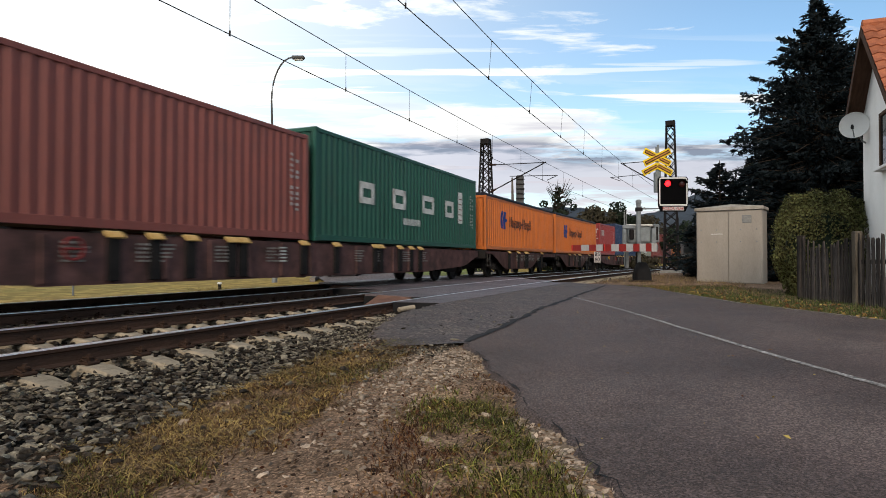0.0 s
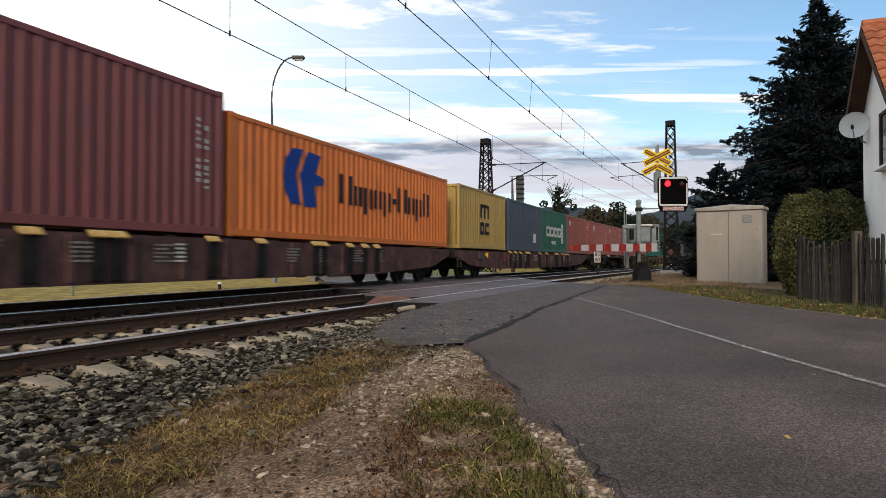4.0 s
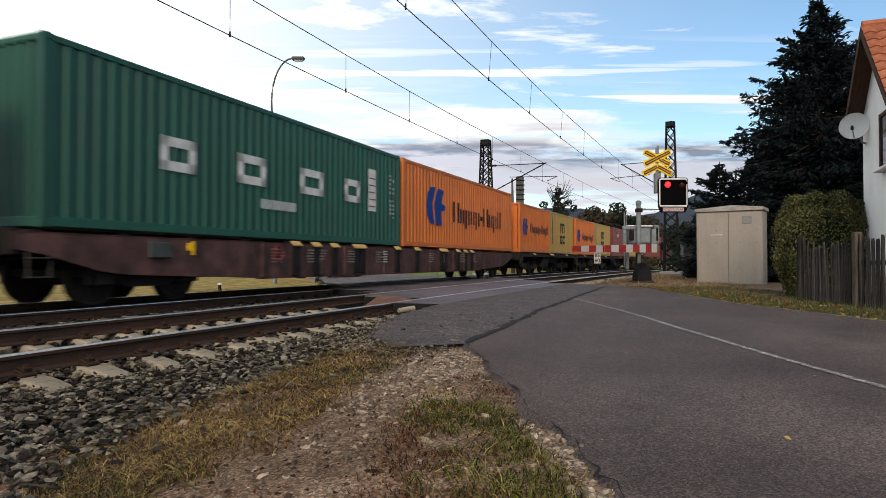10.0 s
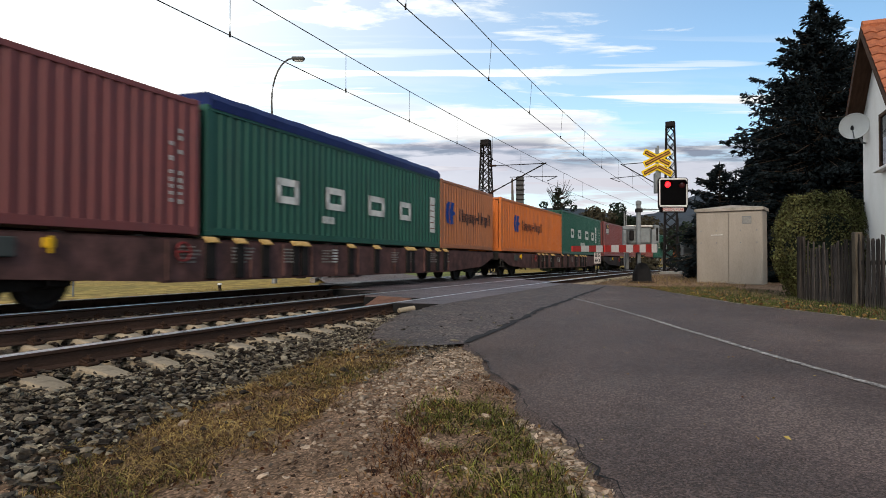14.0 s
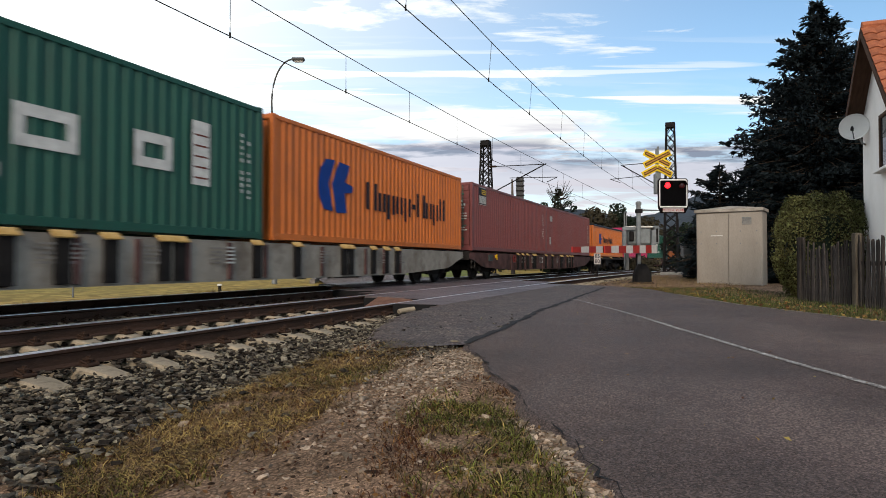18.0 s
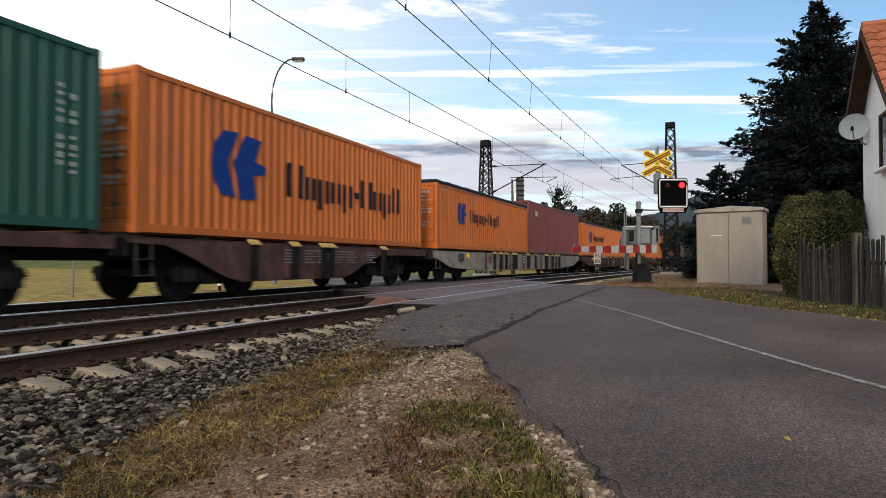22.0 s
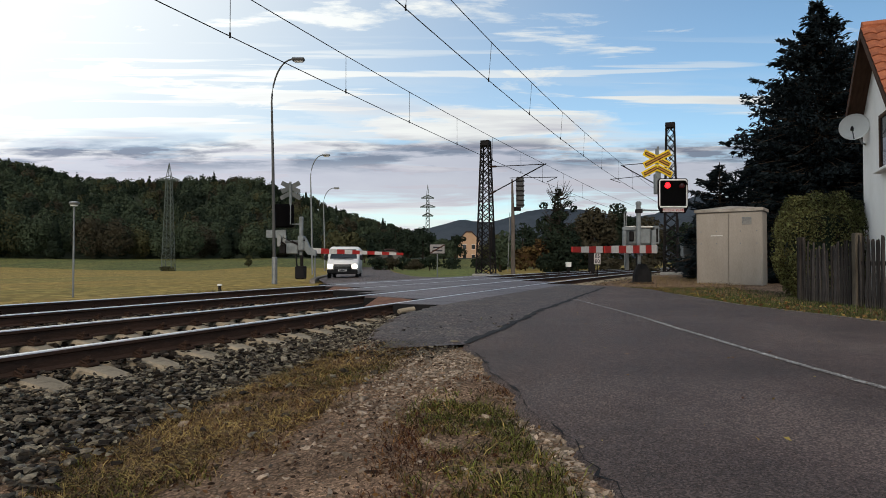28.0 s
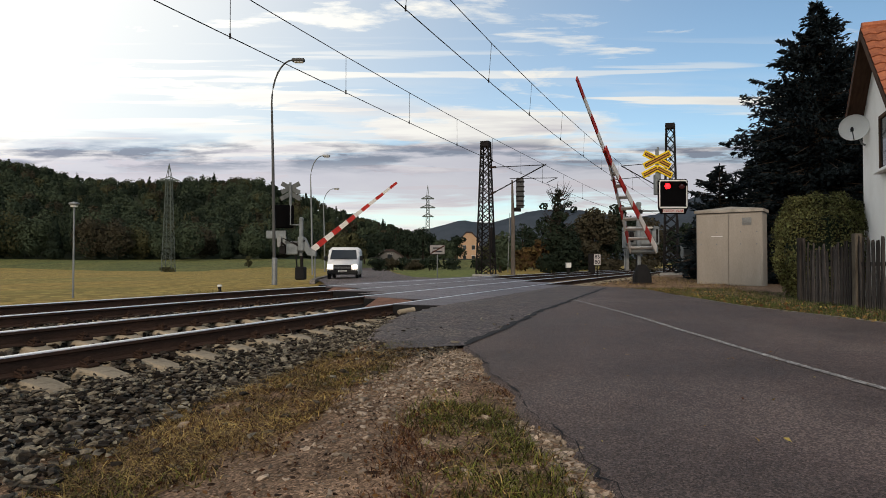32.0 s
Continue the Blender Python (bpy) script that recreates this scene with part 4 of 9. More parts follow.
def container_body(L, H, door, cover):
    """Meshes of one container size, as (name, mesh maker) pairs."""
    top = H - ({"tarp": 0.30, "sheet": 0.14, "dark": 0.15}.get(cover, 0.0))

    def near_wall():
        b = corrugated(L - 0.30, 0.16, top - 0.11, 0.272, 0.038)
        b.v = [(x, y - W2 + 0.006, z) for x, y, z in b.v]
        return b

    def far_wall():
        b = corrugated(L - 0.30, 0.16, top - 0.11, 0.272, 0.044)
        b.v = [(x, W2 - 0.006 - y, z) for x, y, z in b.v]
        b.f = [q[::-1] for q in b.f]
        return b

    def roof():
        b = corrugated(L - 0.30, -W2 + 0.06, W2 - 0.06, 0.209, 0.02)
        b.v = [(x, -z, top - 0.012 - y) for x, y, z in b.v]
        b.f = [q[::-1] for q in b.f]
        return b

    def front():
        b = corrugated(2 * W2 - 0.30, 0.16, top - 0.11, 0.25, 0.045)
        b.v = [(L / 2 - 0.02 - y, x, z) for x, y, z in b.v]
        return b

    def back():
        b = corrugated(2 * W2 - 0.30, 0.16, top - 0.11, 0.25, 0.045)
        b.v = [(-L / 2 + 0.02 + y, -x, z) for x, y, z in b.v]
        return b
    return dict(near=near_wall, far=far_wall, roof=roof, front=front, back=back)


def build_container(L, H, colour, door=False, cover=None, label_extra="", marks=()):
    kind = "forty-foot" if L > 9 else "twenty-foot"
    lab = "%s corrugated steel %s container%s" % (COLOUR_WORDS[colour], kind, label_extra)
    ob = thing("shipping_container", lab, "shipping container", group="containers on the train")
    P = PAINTS[colour]
    hood = {"tarp": 0.30, "sheet": 0.14, "dark": 0.15}.get(cover, 0.0)
    top = H - hood
    key = (L, H, cover)
    body = container_body(L, H, door, cover)

    def put(name, k, make, mt, label=""):
        me = shared((k, mt.name) + key, lambda: make().mesh(name, mt))
        return part(name, me, None, ob, label)

    put("side_wall", "near", body["near"], P)
    put("side_wall", "far", body["far"], P)
    if not cover:
        put("roof", "roof", body["roof"], P)
    put("end_wall", "front", body["front"], P)
    if not door:
        put("end_wall", "back", body["back"], P)
    else:
        for s in (-1, 1):
            def leaf(s=s):
                b = MB()
                y0, y1 = (-W2 + 0.15, -0.006) if s < 0 else (0.006, W2 - 0.15)
                face = [(-L / 2 + 0.022, 0.17)]
                for k in range(5):
                    z = 0.30 + (top - 0.62) * k / 4.0
                    face += [(-L / 2 + 0.022, z - 0.05), (-L / 2 + 0.003, z - 0.02), (-L / 2 + 0.003, z + 0.13), (-L / 2 + 0.022, z + 0.16)]
                face += [(-L / 2 + 0.022, top - 0.12), (-L / 2 + 0.06, top - 0.12), (-L / 2 + 0.06, 0.17)]
                b.prism(face, y0, y1)
                return b
            d = put("door", "leaf%d" % s, leaf, P)
            for j in range(2):
                def rod(s=s, j=j):
                    b = MB()
                    y = s * (0.30 + 0.50 * j)
                    b.tube([(-L / 2 - 0.022, y, 0.16), (-L / 2 - 0.022, y, top - 0.12)], 0.018, 6)
                    b.box(-L / 2 - 0.045, -L / 2 - 0.01, y - 0.16, y + 0.02, 1.05, 1.09)
                    for z in (0.5, 1.3, top - 0.5):
                        b.box(-L / 2 - 0.04, -L / 2, y - 0.05, y + 0.05, z - 0.03, z + 0.03)
                    return b
                if s > 0 and j == 0:
                    rnd = random.Random(int(L * 10) + len(colour))
                    cb = MB()
                    for i, z in enumerate((2.05, 1.90, 1.78, 1.55, 1.44, 1.33, 0.95, 0.85)):
                        y = 0.45
                        while y < rnd.uniform(0.75, 1.0):
                            w = rnd.uniform(0.05, 0.13)
                            cb.box(-L / 2 - 0.004, -L / 2 + 0.003, -y - w, -y, z, z + (0.09 if i < 2 else 0.055))
                            y += w + 0.03
                    part("door_code", cb, M_mark_pale, d, "pale worn code bars", kind="stuff")
                me = shared(("rod", s, j, L, top), lambda: rod().mesh("locking_bar", M_mark_pale if colour == "grey" else PAINTS[colour]))
                part("locking_bar", me, None, d)

    def post(sx, sy):
        b = MB()
        x0 = sx * (L / 2) - (0.15 if sx > 0 else 0)
        y0 = sy * W2 - (0.12 if sy > 0 else 0)
        b.box(x0, x0 + 0.15, y0, y0 + 0.12, 0.10, top - 0.10, 0.012)
        for z in (0.0, top - 0.118):
            xc = sx * (L / 2) - (0.178 if sx > 0 else 0)
            yc = sy * (W2 + 0.003) - (0.162 if sy > 0 else 0)
            b.box(xc, xc + 0.178, yc, yc + 0.162, z, z + 0.118, 0.015)
        return b
    for sx in (-1, 1):
        for sy in (-1, 1):
            put("corner_post", "post%d%d" % (sx, sy), lambda sx=sx, sy=sy: post(sx, sy), P)

    def rail(sy, z0, z1):
        b = MB()
        y0 = sy * W2 - (0.06 if sy > 0 else 0)
        b.box(-L / 2 + 0.17, L / 2 - 0.17, y0, y0 + 0.06, z0, z1, 0.008)
        if z0 < 1:
            for k in (-1, 1):
                if L < 9:
                    b.box(k * 1.0 - 0.18, k * 1.0 + 0.18, y0 - 0.004, y0 + 0.002, z0 + 0.01, z1 - 0.03)
        return b
    for sy in (-1, 1):
        put("bottom_rail", "brail%d" % sy, lambda sy=sy: rail(sy, 0.02, 0.17), P)
        put("top_rail", "trail%d" % sy, lambda sy=sy: rail(sy, top - 0.12, top - 0.02), P)

    def ends():
        b = MB()
        for sx in (-1, 1):
            x0 = sx * (L / 2) - (0.10 if sx > 0 else 0)
            b.box(x0, x0 + 0.10, -W2 + 0.12, W2 - 0.12, 0.02, 0.17, 0.008)
            b.box(x0, x0 + 0.10, -W2 + 0.12, W2 - 0.12, top - 0.12, top - 0.012, 0.008)
        b.box(-L / 2 + 0.1, L / 2 - 0.1, -W2 + 0.06, W2 - 0.06, 0.10, 0.15)
        return b
    put("end_frame", "ends", ends, P)
    if cover:
        def tarp():
            b = MB()
            n = 40
            for i in range(n + 1):
                x = -L / 2 + 0.1 + (L - 0.2) * i / n
                sag = 0.006 * math.sin(i * 1.9) + 0.006 * math.sin(i * 5.3)
                for y, z in ((-W2 - 0.012, top - 0.2 * hood), (-W2 - 0.014, top + 0.4 * hood + sag * 0.4), (-W2 + 0.10, top + 0.9 * hood + sag), (0, top + hood + sag), (W2 - 0.10, top + 0.9 * hood + sag), (W2 + 0.014, top - 0.2 * hood)):
                    b.v.append((x, y, z))
            for i in range(n):
                for k in range(5):
                    b.f.append((i * 6 + k, i * 6 + k + 1, i * 6 + 7 + k, i * 6 + 6 + k))
            b.f.append((0, 1, 2, 3, 4, 5))
            b.f.append(tuple(n * 6 + k for k in (5, 4, 3, 2, 1, 0)))
            return b
        mt = M_dark_top if cover == "dark" else M_tarp
        me = shared(("tarp", cover, L, H), lambda: tarp().mesh("roof_cover", mt))
        part("roof_cover", me, None, ob, "dark soft roof cover" if cover == "dark" else "blue tarpaulin cover")
    for mk in marks:
        add_mark(ob, mk, L, top)
    return ob


def letters(text, size, parent, material, m):
    cu = bpy.data.curves.new("lettering", "FONT")
    cu.body, cu.size, cu.align_x, cu.align_y, cu.extrude = text, size, "CENTER", "CENTER", 0.002
    cu.offset = 0.012 * size
    tmp = bpy.data.objects.new("lettering", cu)
    scene.collection.objects.link(tmp)
    bpy.context.view_layer.update()
    me = bpy.data.meshes.new_from_object(tmp.evaluated_get(bpy.context.evaluated_depsgraph_get()))
    bpy.data.objects.remove(tmp)
    me.materials.clear()
    me.materials.append(material)
    ob = part("lettering", me, None, parent)
    ob.matrix_basis = m
    return ob


# markings: flat plates 4 mm proud of the outer folds on the side towards the road
def plates(rects, y=-W2 - 0.003):
    b = MB()
    for x0, x1, z0, z1 in rects:
        b.box(x0, x1, y, y + 0.004, z0, z1)
    return b


def ring(x, z, w, h, t, open_side=""):
    r = []
    if "t" not in open_side:
        r.append((x, x + w, z + h - t, z + h))
    if "b" not in open_side:
        r.append((x, x + w, z, z + t))
    if "l" not in open_side:
        r.append((x, x + t, z, z + h))
    if "r" not in open_side:
        r.append((x + w - t, x + w, z, z + h))
    return r


def add_mark(ob, mk, L, top):
    what = mk[0]
    if what == "chevrons":            # blue emblem and a line of dark plain shapes
        x0, x1, z0, z1 = mk[1]
        w, h = x1 - x0, z1 - z0
        b = MB()
        for poly in (((0, .52), (.06, .80), (.20, .98), (.46, 1), (.28, .54), (.40, .02), (.14, .05), (.03, .26)),
                     ((.37, .54), (.58, .99), (.90, .96), (.76, .62), (1, .56), (.97, .44), (.74, .40), (.80, .03), (.50, 0))):
            b.prism([(x0 + p * w, z0 + q * h) for p, q in poly], -W2 - 0.004, -W2)
        part("emblem", b, M_mark_blue, ob, "plain blue emblem")
        x0, x1, z0, z1 = mk[2]
        h, xx = z1 - z0, x0
        # each shape is a pair of upright bars or one: width, height above and below the line
        cells = ((.76, 1, 0, 2), (.56, .7, 0, 2), (.60, .7, .26, 2), (.56, .7, 0, 2), (.60, .7, .26, 2), (.34, 0, 0, 0), (.48, 1, 0, 1), (.16, 1, 0, 1), (.62, .7, 0, 2), (.58, .7, .26, 2), (.62, 1, 0, 2))
        u = (x1 - x0) / (sum(c[0] for c in cells) + 0.13 * 10)
        t = 0.21 * h
        for cw, ch, drop, bars in cells:
            w = cw * u
            if bars == 0:
                r = [(xx, xx + w, z0 + 0.30 * h, z0 + 0.30 * h + t)]
            else:
                r = [(xx, xx + t, z0 - drop * h, z0 + ch * h)]
                if bars == 2:
                    r.append((xx + w - t, xx + w, z0 - drop * h * 0.2, z0 + ch * h))
            part("block_mark", plates(r), M_mark_dark, ob)
            xx += w + 0.13 * u
    elif what == "blocks":            # four spaced white blocks, an upright plate and a row of small bars
        z0, z1 = mk[1]
        for x0, x1 in mk[2]:
            part("block_mark", plates(ring(x0, z0, x1 - x0, z1 - z0, (z1 - z0) * 0.29)), M_white, ob, "white plain block")
        x0, x1, za, zb = mk[3]
        up = part("upright_plate", plates([(x0, x1, za, zb)]), M_white, ob, "white upright plate")
        part("plate_bars", plates([(x0 + 0.05, x1 - 0.05, za + (zb - za) * (i + 0.6) / 6, za + (zb - za) * (i + 0.6) / 6 + 0.035) for i in range(5)], -W2 - 0.005), M_mark_rust, up, "small red-brown bars", kind="stuff")
        x0, x1, za, zb = mk[4]
        n = 9
        part("small_bars", plates([(x0 + (x1 - x0) * i / n, x0 + (x1 - x0) * (i + 0.78) / n, za, zb) for i in range(n)]), M_mark_pale, ob, "row of small pale bars", kind="stuff")
    elif what == "column":            # a column of white blocks reading downwards
        x, z1, n, s = mk[1], mk[2], mk[3], mk[4]
        mt = {"w": M_white, "y": M_mark_yellow, "d": M_mark_dark, "p": M_mark_cream}[mk[5]]
        r = []
        for i in range(n):
            z = z1 - (i + 1) * s * 1.18
            r.append((x, x + s * 0.9, z, z + s * 0.9))
        for q in r:
            part("block_mark", plates([q]), mt, ob)
    elif what == "digits":            # small unreadable rows: code and weights
        x, z1 = mk[1], mk[2]
        rnd = random.Random(int(x * 100) + 7)
        r = []
        for c in range(mk[3]):
            z = z1
            for i in range(11):
                hh = rnd.uniform(0.05, 0.09)
                if rnd.random() < 0.85:
                    r.append((x + c * 0.22, x + c * 0.22 + 0.08, z - hh, z))
                z -= 0.13
        part("code_column", plates(r), M_mark_pale, ob, kind="stuff")
    elif what == "plate":
        x, z, w, h, c = mk[1:6]
        mt = {"w": M_white, "y": M_mark_yellow, "d": M_mark_dark, "b": M_mark_blue, "p": M_mark_pale}[c]
        part("plate", plates([(x, x + w, z, z + h)]), mt, ob)
    elif what == "panel":             # leasing firm's board: dark with yellow waves above pale blocks
        x, z, s = mk[1], mk[2], mk[3]
        bd = part("board", plates([(x, x + 1.25 * s, z, z + s)]), M_mark_dark, ob, "dark board with yellow stripes")
        part("stripe", plates([(x + 0.45 * s, x + 1.2 * s, z + (0.62 + 0.11 * i) * s, z + (0.68 + 0.11 * i) * s) for i in range(3)], -W2 - 0.006), M_mark_yellow, bd, kind="stuff")
        for i in range(4):
            part("pale_block", plates([(x + (0.04 + 0.30 * i) * s, x + (0.29 + 0.30 * i) * s, z + 0.06 * s, z + 0.52 * s)], -W2 - 0.006), M_mark_pale, bd)
        part("pale_border", plates([(x, x + 1.25 * s, z - 0.03 * s, z), (x, x + 1.25 * s, z + s, z + 1.03 * s)]), M_mark_pale, bd, "thin pale border")
    elif what == "stack":             # square dark emblem: wave over two blocks
        x, z, s = mk[1], mk[2], mk[3]
        r = [(x + i * 0.4 * s, x + i * 0.4 * s + 0.16 * s, z + 0.62 * s, z + 1.1 * s) for i in range(3)] + [(x, x + 0.96 * s, z + 1.02 * s, z + 1.14 * s)]
        r += ring(x - 0.04 * s, z, 0.46 * s, 0.46 * s, 0.13 * s) + ring(x + 0.52 * s, z, 0.46 * s, 0.46 * s, 0.13 * s, "r")
        part("stacked_emblem", plates(r), M_mark_dark, ob, "dark plain emblem", kind="stuff")
    elif what == "bigword":           # broad pale plain shapes in a row, with a line of bars below
        x0, x1, z0, z1 = mk[1]
        w, h = x1 - x0, z1 - z0
        for a, c in ((0.0, 0.36), (0.40, 0.72), (0.76, 1.0)):
            part("wide_mark", plates(ring(x0 + a * w, z0, (c - a) * w, h, 0.20 * h)), M_mark_pale, ob, "pale plain block shape")
        if mk[2]:
            part("under_line", plates([(x0 + w * i / 21, x0 + w * (i + 0.72) / 21, z0 - 0.40, z0 - 0.22) for i in range(21) if i not in (5, 13)]), M_mark_pale, ob, kind="stuff")
    elif what == "sweep":             # a line of white plain shapes, a swung stroke under it and two lines of writing
        for x0 in (-2.95, -2.10, -1.25, -0.10, 0.75, 1.60):
            part("block_mark", plates(ring(x0, 1.13, 0.76, 0.57, 0.19)), M_white, ob, "white plain block")
        b = MB()
        for i in range(14):
            p, q = i / 14.0, (i + 1) / 14.0
            f = [(-1.9 + 3.3 * v, 0.55 + 0.42 * v ** 2.2, 0.10 * math.sin(math.pi * (0.1 + 0.85 * v))) for v in (p, q)]
            b.add([(f[0][0], -W2 - 0.003, f[0][1]), (f[1][0], -W2 - 0.003, f[1][1]), (f[1][0], -W2 - 0.003, f[1][1] + f[1][2]), (f[0][0], -W2 - 0.003, f[0][1] + f[0][2])], [(0, 1, 2, 3)])
        part("swung_stroke", b, M_white, ob, "white swung stroke")
        for text, x, z, size in (("eco container", 3.75, 0.93, 0.40), ("bamboo flooring", 3.75, 0.58, 0.335)):
            letters(text, size, ob, M_mark_pale, Matrix.Translation((x, -W2 - 0.004, z)) @ Matrix.Rotation(radians(90), 4, "X"))
        b = MB().add([(5.40, -W2 - 0.003, 0.98), (5.68, -W2 - 0.003, 0.98), (5.54, -W2 - 0.003, 1.22)], [(0, 1, 2)])
        part("triangle_mark", b, M_mark_yellow, ob, "yellow triangle mark")


def bogie_parts(parent, x):
    """A two-axle bogie: side frames, spring nests, axle boxes; four wheels."""
    def frame_mesh():
        b = MB()
        for s in (-1, 1):
            y0 = s * 1.0 - 0.055
            b.prism([(-1.30, 0.52), (-1.22, 0.66), (-0.62, 0.66), (-0.40, 0.50), (0.40, 0.50), (0.62, 0.66), (1.22, 0.66), (1.30, 0.52), (0.72, 0.46), (0.45, 0.30), (-0.45, 0.30), (-0.72, 0.46)], y0, y0 + 0.11)
            for q in (-0.9, 0.9):
                b.box(q - 0.17, q + 0.17, s * 1.0 - 0.13, s * 1.0 + 0.13, 0.34, 0.60, 0.03)
                b.tube([(q, s * 1.0 - 0.16, 0.46), (q, s * 1.0 + 0.16, 0.46)], 0.10, 10)
                for w in (-0.27, 0.27):
                    b.tube([(q + w, s * 1.0, 0.36), (q + w, s * 1.0, 0.62)], 0.075, 8)
        b.box(-0.25, 0.25, -1.0, 1.0, 0.46, 0.80, 0.03)
        b.box(-1.28, -1.18, -1.0, 1.0, 0.48, 0.60)
        b.box(1.18, 1.28, -1.0, 1.0, 0.48, 0.60)
        return b.mesh("bogie_frame", M_bogie)

    def wheel_mesh(s):
        b = MB()
        m = Matrix.Translation((0, s * 0.7535, 0)) @ Matrix.Rotation(radians(90), 4, "X")
        o = -s
        b.lathe([(0.10, -0.09), (0.13, -0.08), (0.15, -0.03), (0.36, -0.02), (0.40, -0.065), (0.455, -0.068), (0.462, 0.05 * 0 + 0.03), (0.488, 0.045), (0.486, 0.062), (0.40, 0.066), (0.36, 0.02), (0.15, 0.03), (0.10, 0.07)] if s > 0 else
                [(0.10, -0.07), (0.15, -0.03), (0.36, -0.02), (0.40, -0.066), (0.486, -0.062), (0.488, -0.045), (0.462, -0.03), (0.455, 0.068), (0.40, 0.065), (0.36, 0.02), (0.15, 0.03), (0.13, 0.08), (0.10, 0.09)], 24, m)
        if s < 0:
            b.tube([(0, -0.75, 0), (0, 0.75, 0)], 0.08, 8)
        return b.mesh("wheel", M_wheel)
    bg = part("bogie", shared("bogie", frame_mesh), None, parent, "grimy black two-axle bogie")
    bg.location = (x, 0, 0)
    for q in (-0.9, 0.9):
        for s in (-1, 1):
            w = part("wheel", shared(("wheel", s), lambda: wheel_mesh(s)), None, bg)
            w.location = (q, 0, 0.462)
    return bg


def build_wagon(style, L, paint_mat, words):
    """A flat container wagon; x along it, z from the rail head."""
    ob = thing("container_wagon", words, "railway wagon", group="wagons of the train")
    h = L / 2
    deck = CONT_Z - 0.02
    # the lower edge of the side sill: along the wagon, below the deck
    if style == "deep":
        d0, low, high = 0.84, -h + 3.7, h - 3.7
        edge = [(-h - 0.25, 0.30), (-h + 0.25, 0.38), (-h + 1.2, 0.64), (-h + 1.7, 0.70), (low, 0.78), (low + 1.5, d0)]
        edge += [(-x, z) for x, z in edge[::-1]]
    elif style == "arched":
        d0, low, high = 0.87, -3.4, 0.75
        edge = [(-h - 0.2, 0.15), (-h + 0.6, 0.17), (-4.85, 0.38), (-4.15, 0.68), (-3.8, 0.80), (low, d0), (high, d0), (1.24, 0.77), (1.96, 0.48), (2.79, 0.28), (4.3, 0.26), (h + 0.2, 0.26)]
    else:
        d0, low, high = 0.22, -h, h
        edge = [(-h - 0.2, d0), (h + 0.2, d0)]
    prof = [(edge[0][0], deck)] + [(x, deck - z) for x, z in edge] + [(edge[-1][0], deck)]
    for s in (-1, 1):
        def sill(s=s):
            b = MB()
            y0 = s * 1.30 - (0.03 if s > 0 else 0)
            b.prism([(x, z - (0.045 if z > deck - 0.01 else 0.0)) for x, z in prof], y0, y0 + 0.03)
            ye = s * 1.30 - (0.14 if s > 0 else 0)
            b.box(-h - 0.25, h + 0.25, ye, ye + 0.14, deck - 0.080, deck - 0.045)
            if style != "thin":
                b.box(low + (1.5 if style == "deep" else 0), high - (1.5 if style == "deep" else 0), ye, ye + 0.14, deck - d0 - 0.02, deck - d0 + 0.015)
            return b.mesh("side_sill", paint_mat)

        def ribs(s=s):
            b = MB()
            x = low + 1.55
            while x < high - 1.5:
                yr = s * 1.30 - (0.0 if s > 0 else 0.05)
                b.box(x - 0.055, x + 0.055, yr, yr + 0.05, deck - d0 + 0.02, deck - 0.085, 0.01)
                x += 1.15
            return b.mesh("sill_ribbing", M_frame_brown if paint_mat == M_frame_grey else paint_mat)
        if style != "thin":
            part("sill_ribbing", shared(("ribs", style, L, s, paint_mat.name), ribs), None, ob, kind="stuff")
        part("side_sill", shared(("sill", style, L, s, paint_mat.name), sill), None, ob)

    def piece(name, key, build, x=0.0, label=""):
        me = shared(("deck", name, key), lambda: build().mesh(name, M_bogie))
        p = part(name, me, None, ob, label)
        p.matrix_basis = pose(x, 0, 0)
        return p
    piece("centre_sill", (style, L), lambda: MB().box(-h - 0.2, h + 0.2, -0.35, 0.35, deck - 0.45, deck - 0.02, 0.01), 0, "sooty centre sill")
    n = int(L / 1.5)
    for i in range(n + 1):
        piece("cross_member", style, lambda: MB().box(-0.08, 0.08, -1.27, 1.27, deck - 0.16, deck - 0.01), -h + 0.1 + (L - 0.2) * i / n)
    if style == "thin":
        for s in (-1, 1):
            piece("inner_sill", (s, L), lambda: MB().box(-h + 3.4, h - 3.4, min(s * 0.9, s * 0.75), max(s * 0.9, s * 0.75), deck - 0.55, deck - 0.2))
        piece("valve_box", "front", lambda: MB().box(-0.55, 0.55, -1.2, -0.8, deck - 0.78, deck - 0.25, 0.02), -0.95)
        piece("valve_box", "rear", lambda: MB().box(-0.45, 0.45, 0.8, 1.2, deck - 0.78, deck - 0.25, 0.02), 1.05)
        piece("air_tank", "thin", lambda: MB().tube([(-2.6, -0.2, deck - 0.6), (2.6, -0.2, deck - 0.6)], 0.16, 10))
    else:
        piece("keel_beam", style, lambda: MB().box(-1.4, 1.4, -0.5, 0.5, deck - 0.65, deck - 0.3))
    # fold-down lock flaps
    def flapmesh():
        b = MB()
        b.add([(-0.17, -1.305, deck + 0.005), (0.17, -1.305, deck + 0.005), (0.17, -1.42, deck - 0.10), (-0.17, -1.42, deck - 0.10), (-0.17, -1.30, deck - 0.03), (0.17, -1.30, deck - 0.03), (0.17, -1.405, deck - 0.12), (-0.17, -1.405, deck - 0.12)],
              [(0, 3, 2, 1), (4, 5, 6, 7), (0, 1, 5, 4), (2, 3, 7, 6), (0, 4, 7, 3), (1, 2, 6, 5)])
        return b.mesh("lock_flap", M_flap)
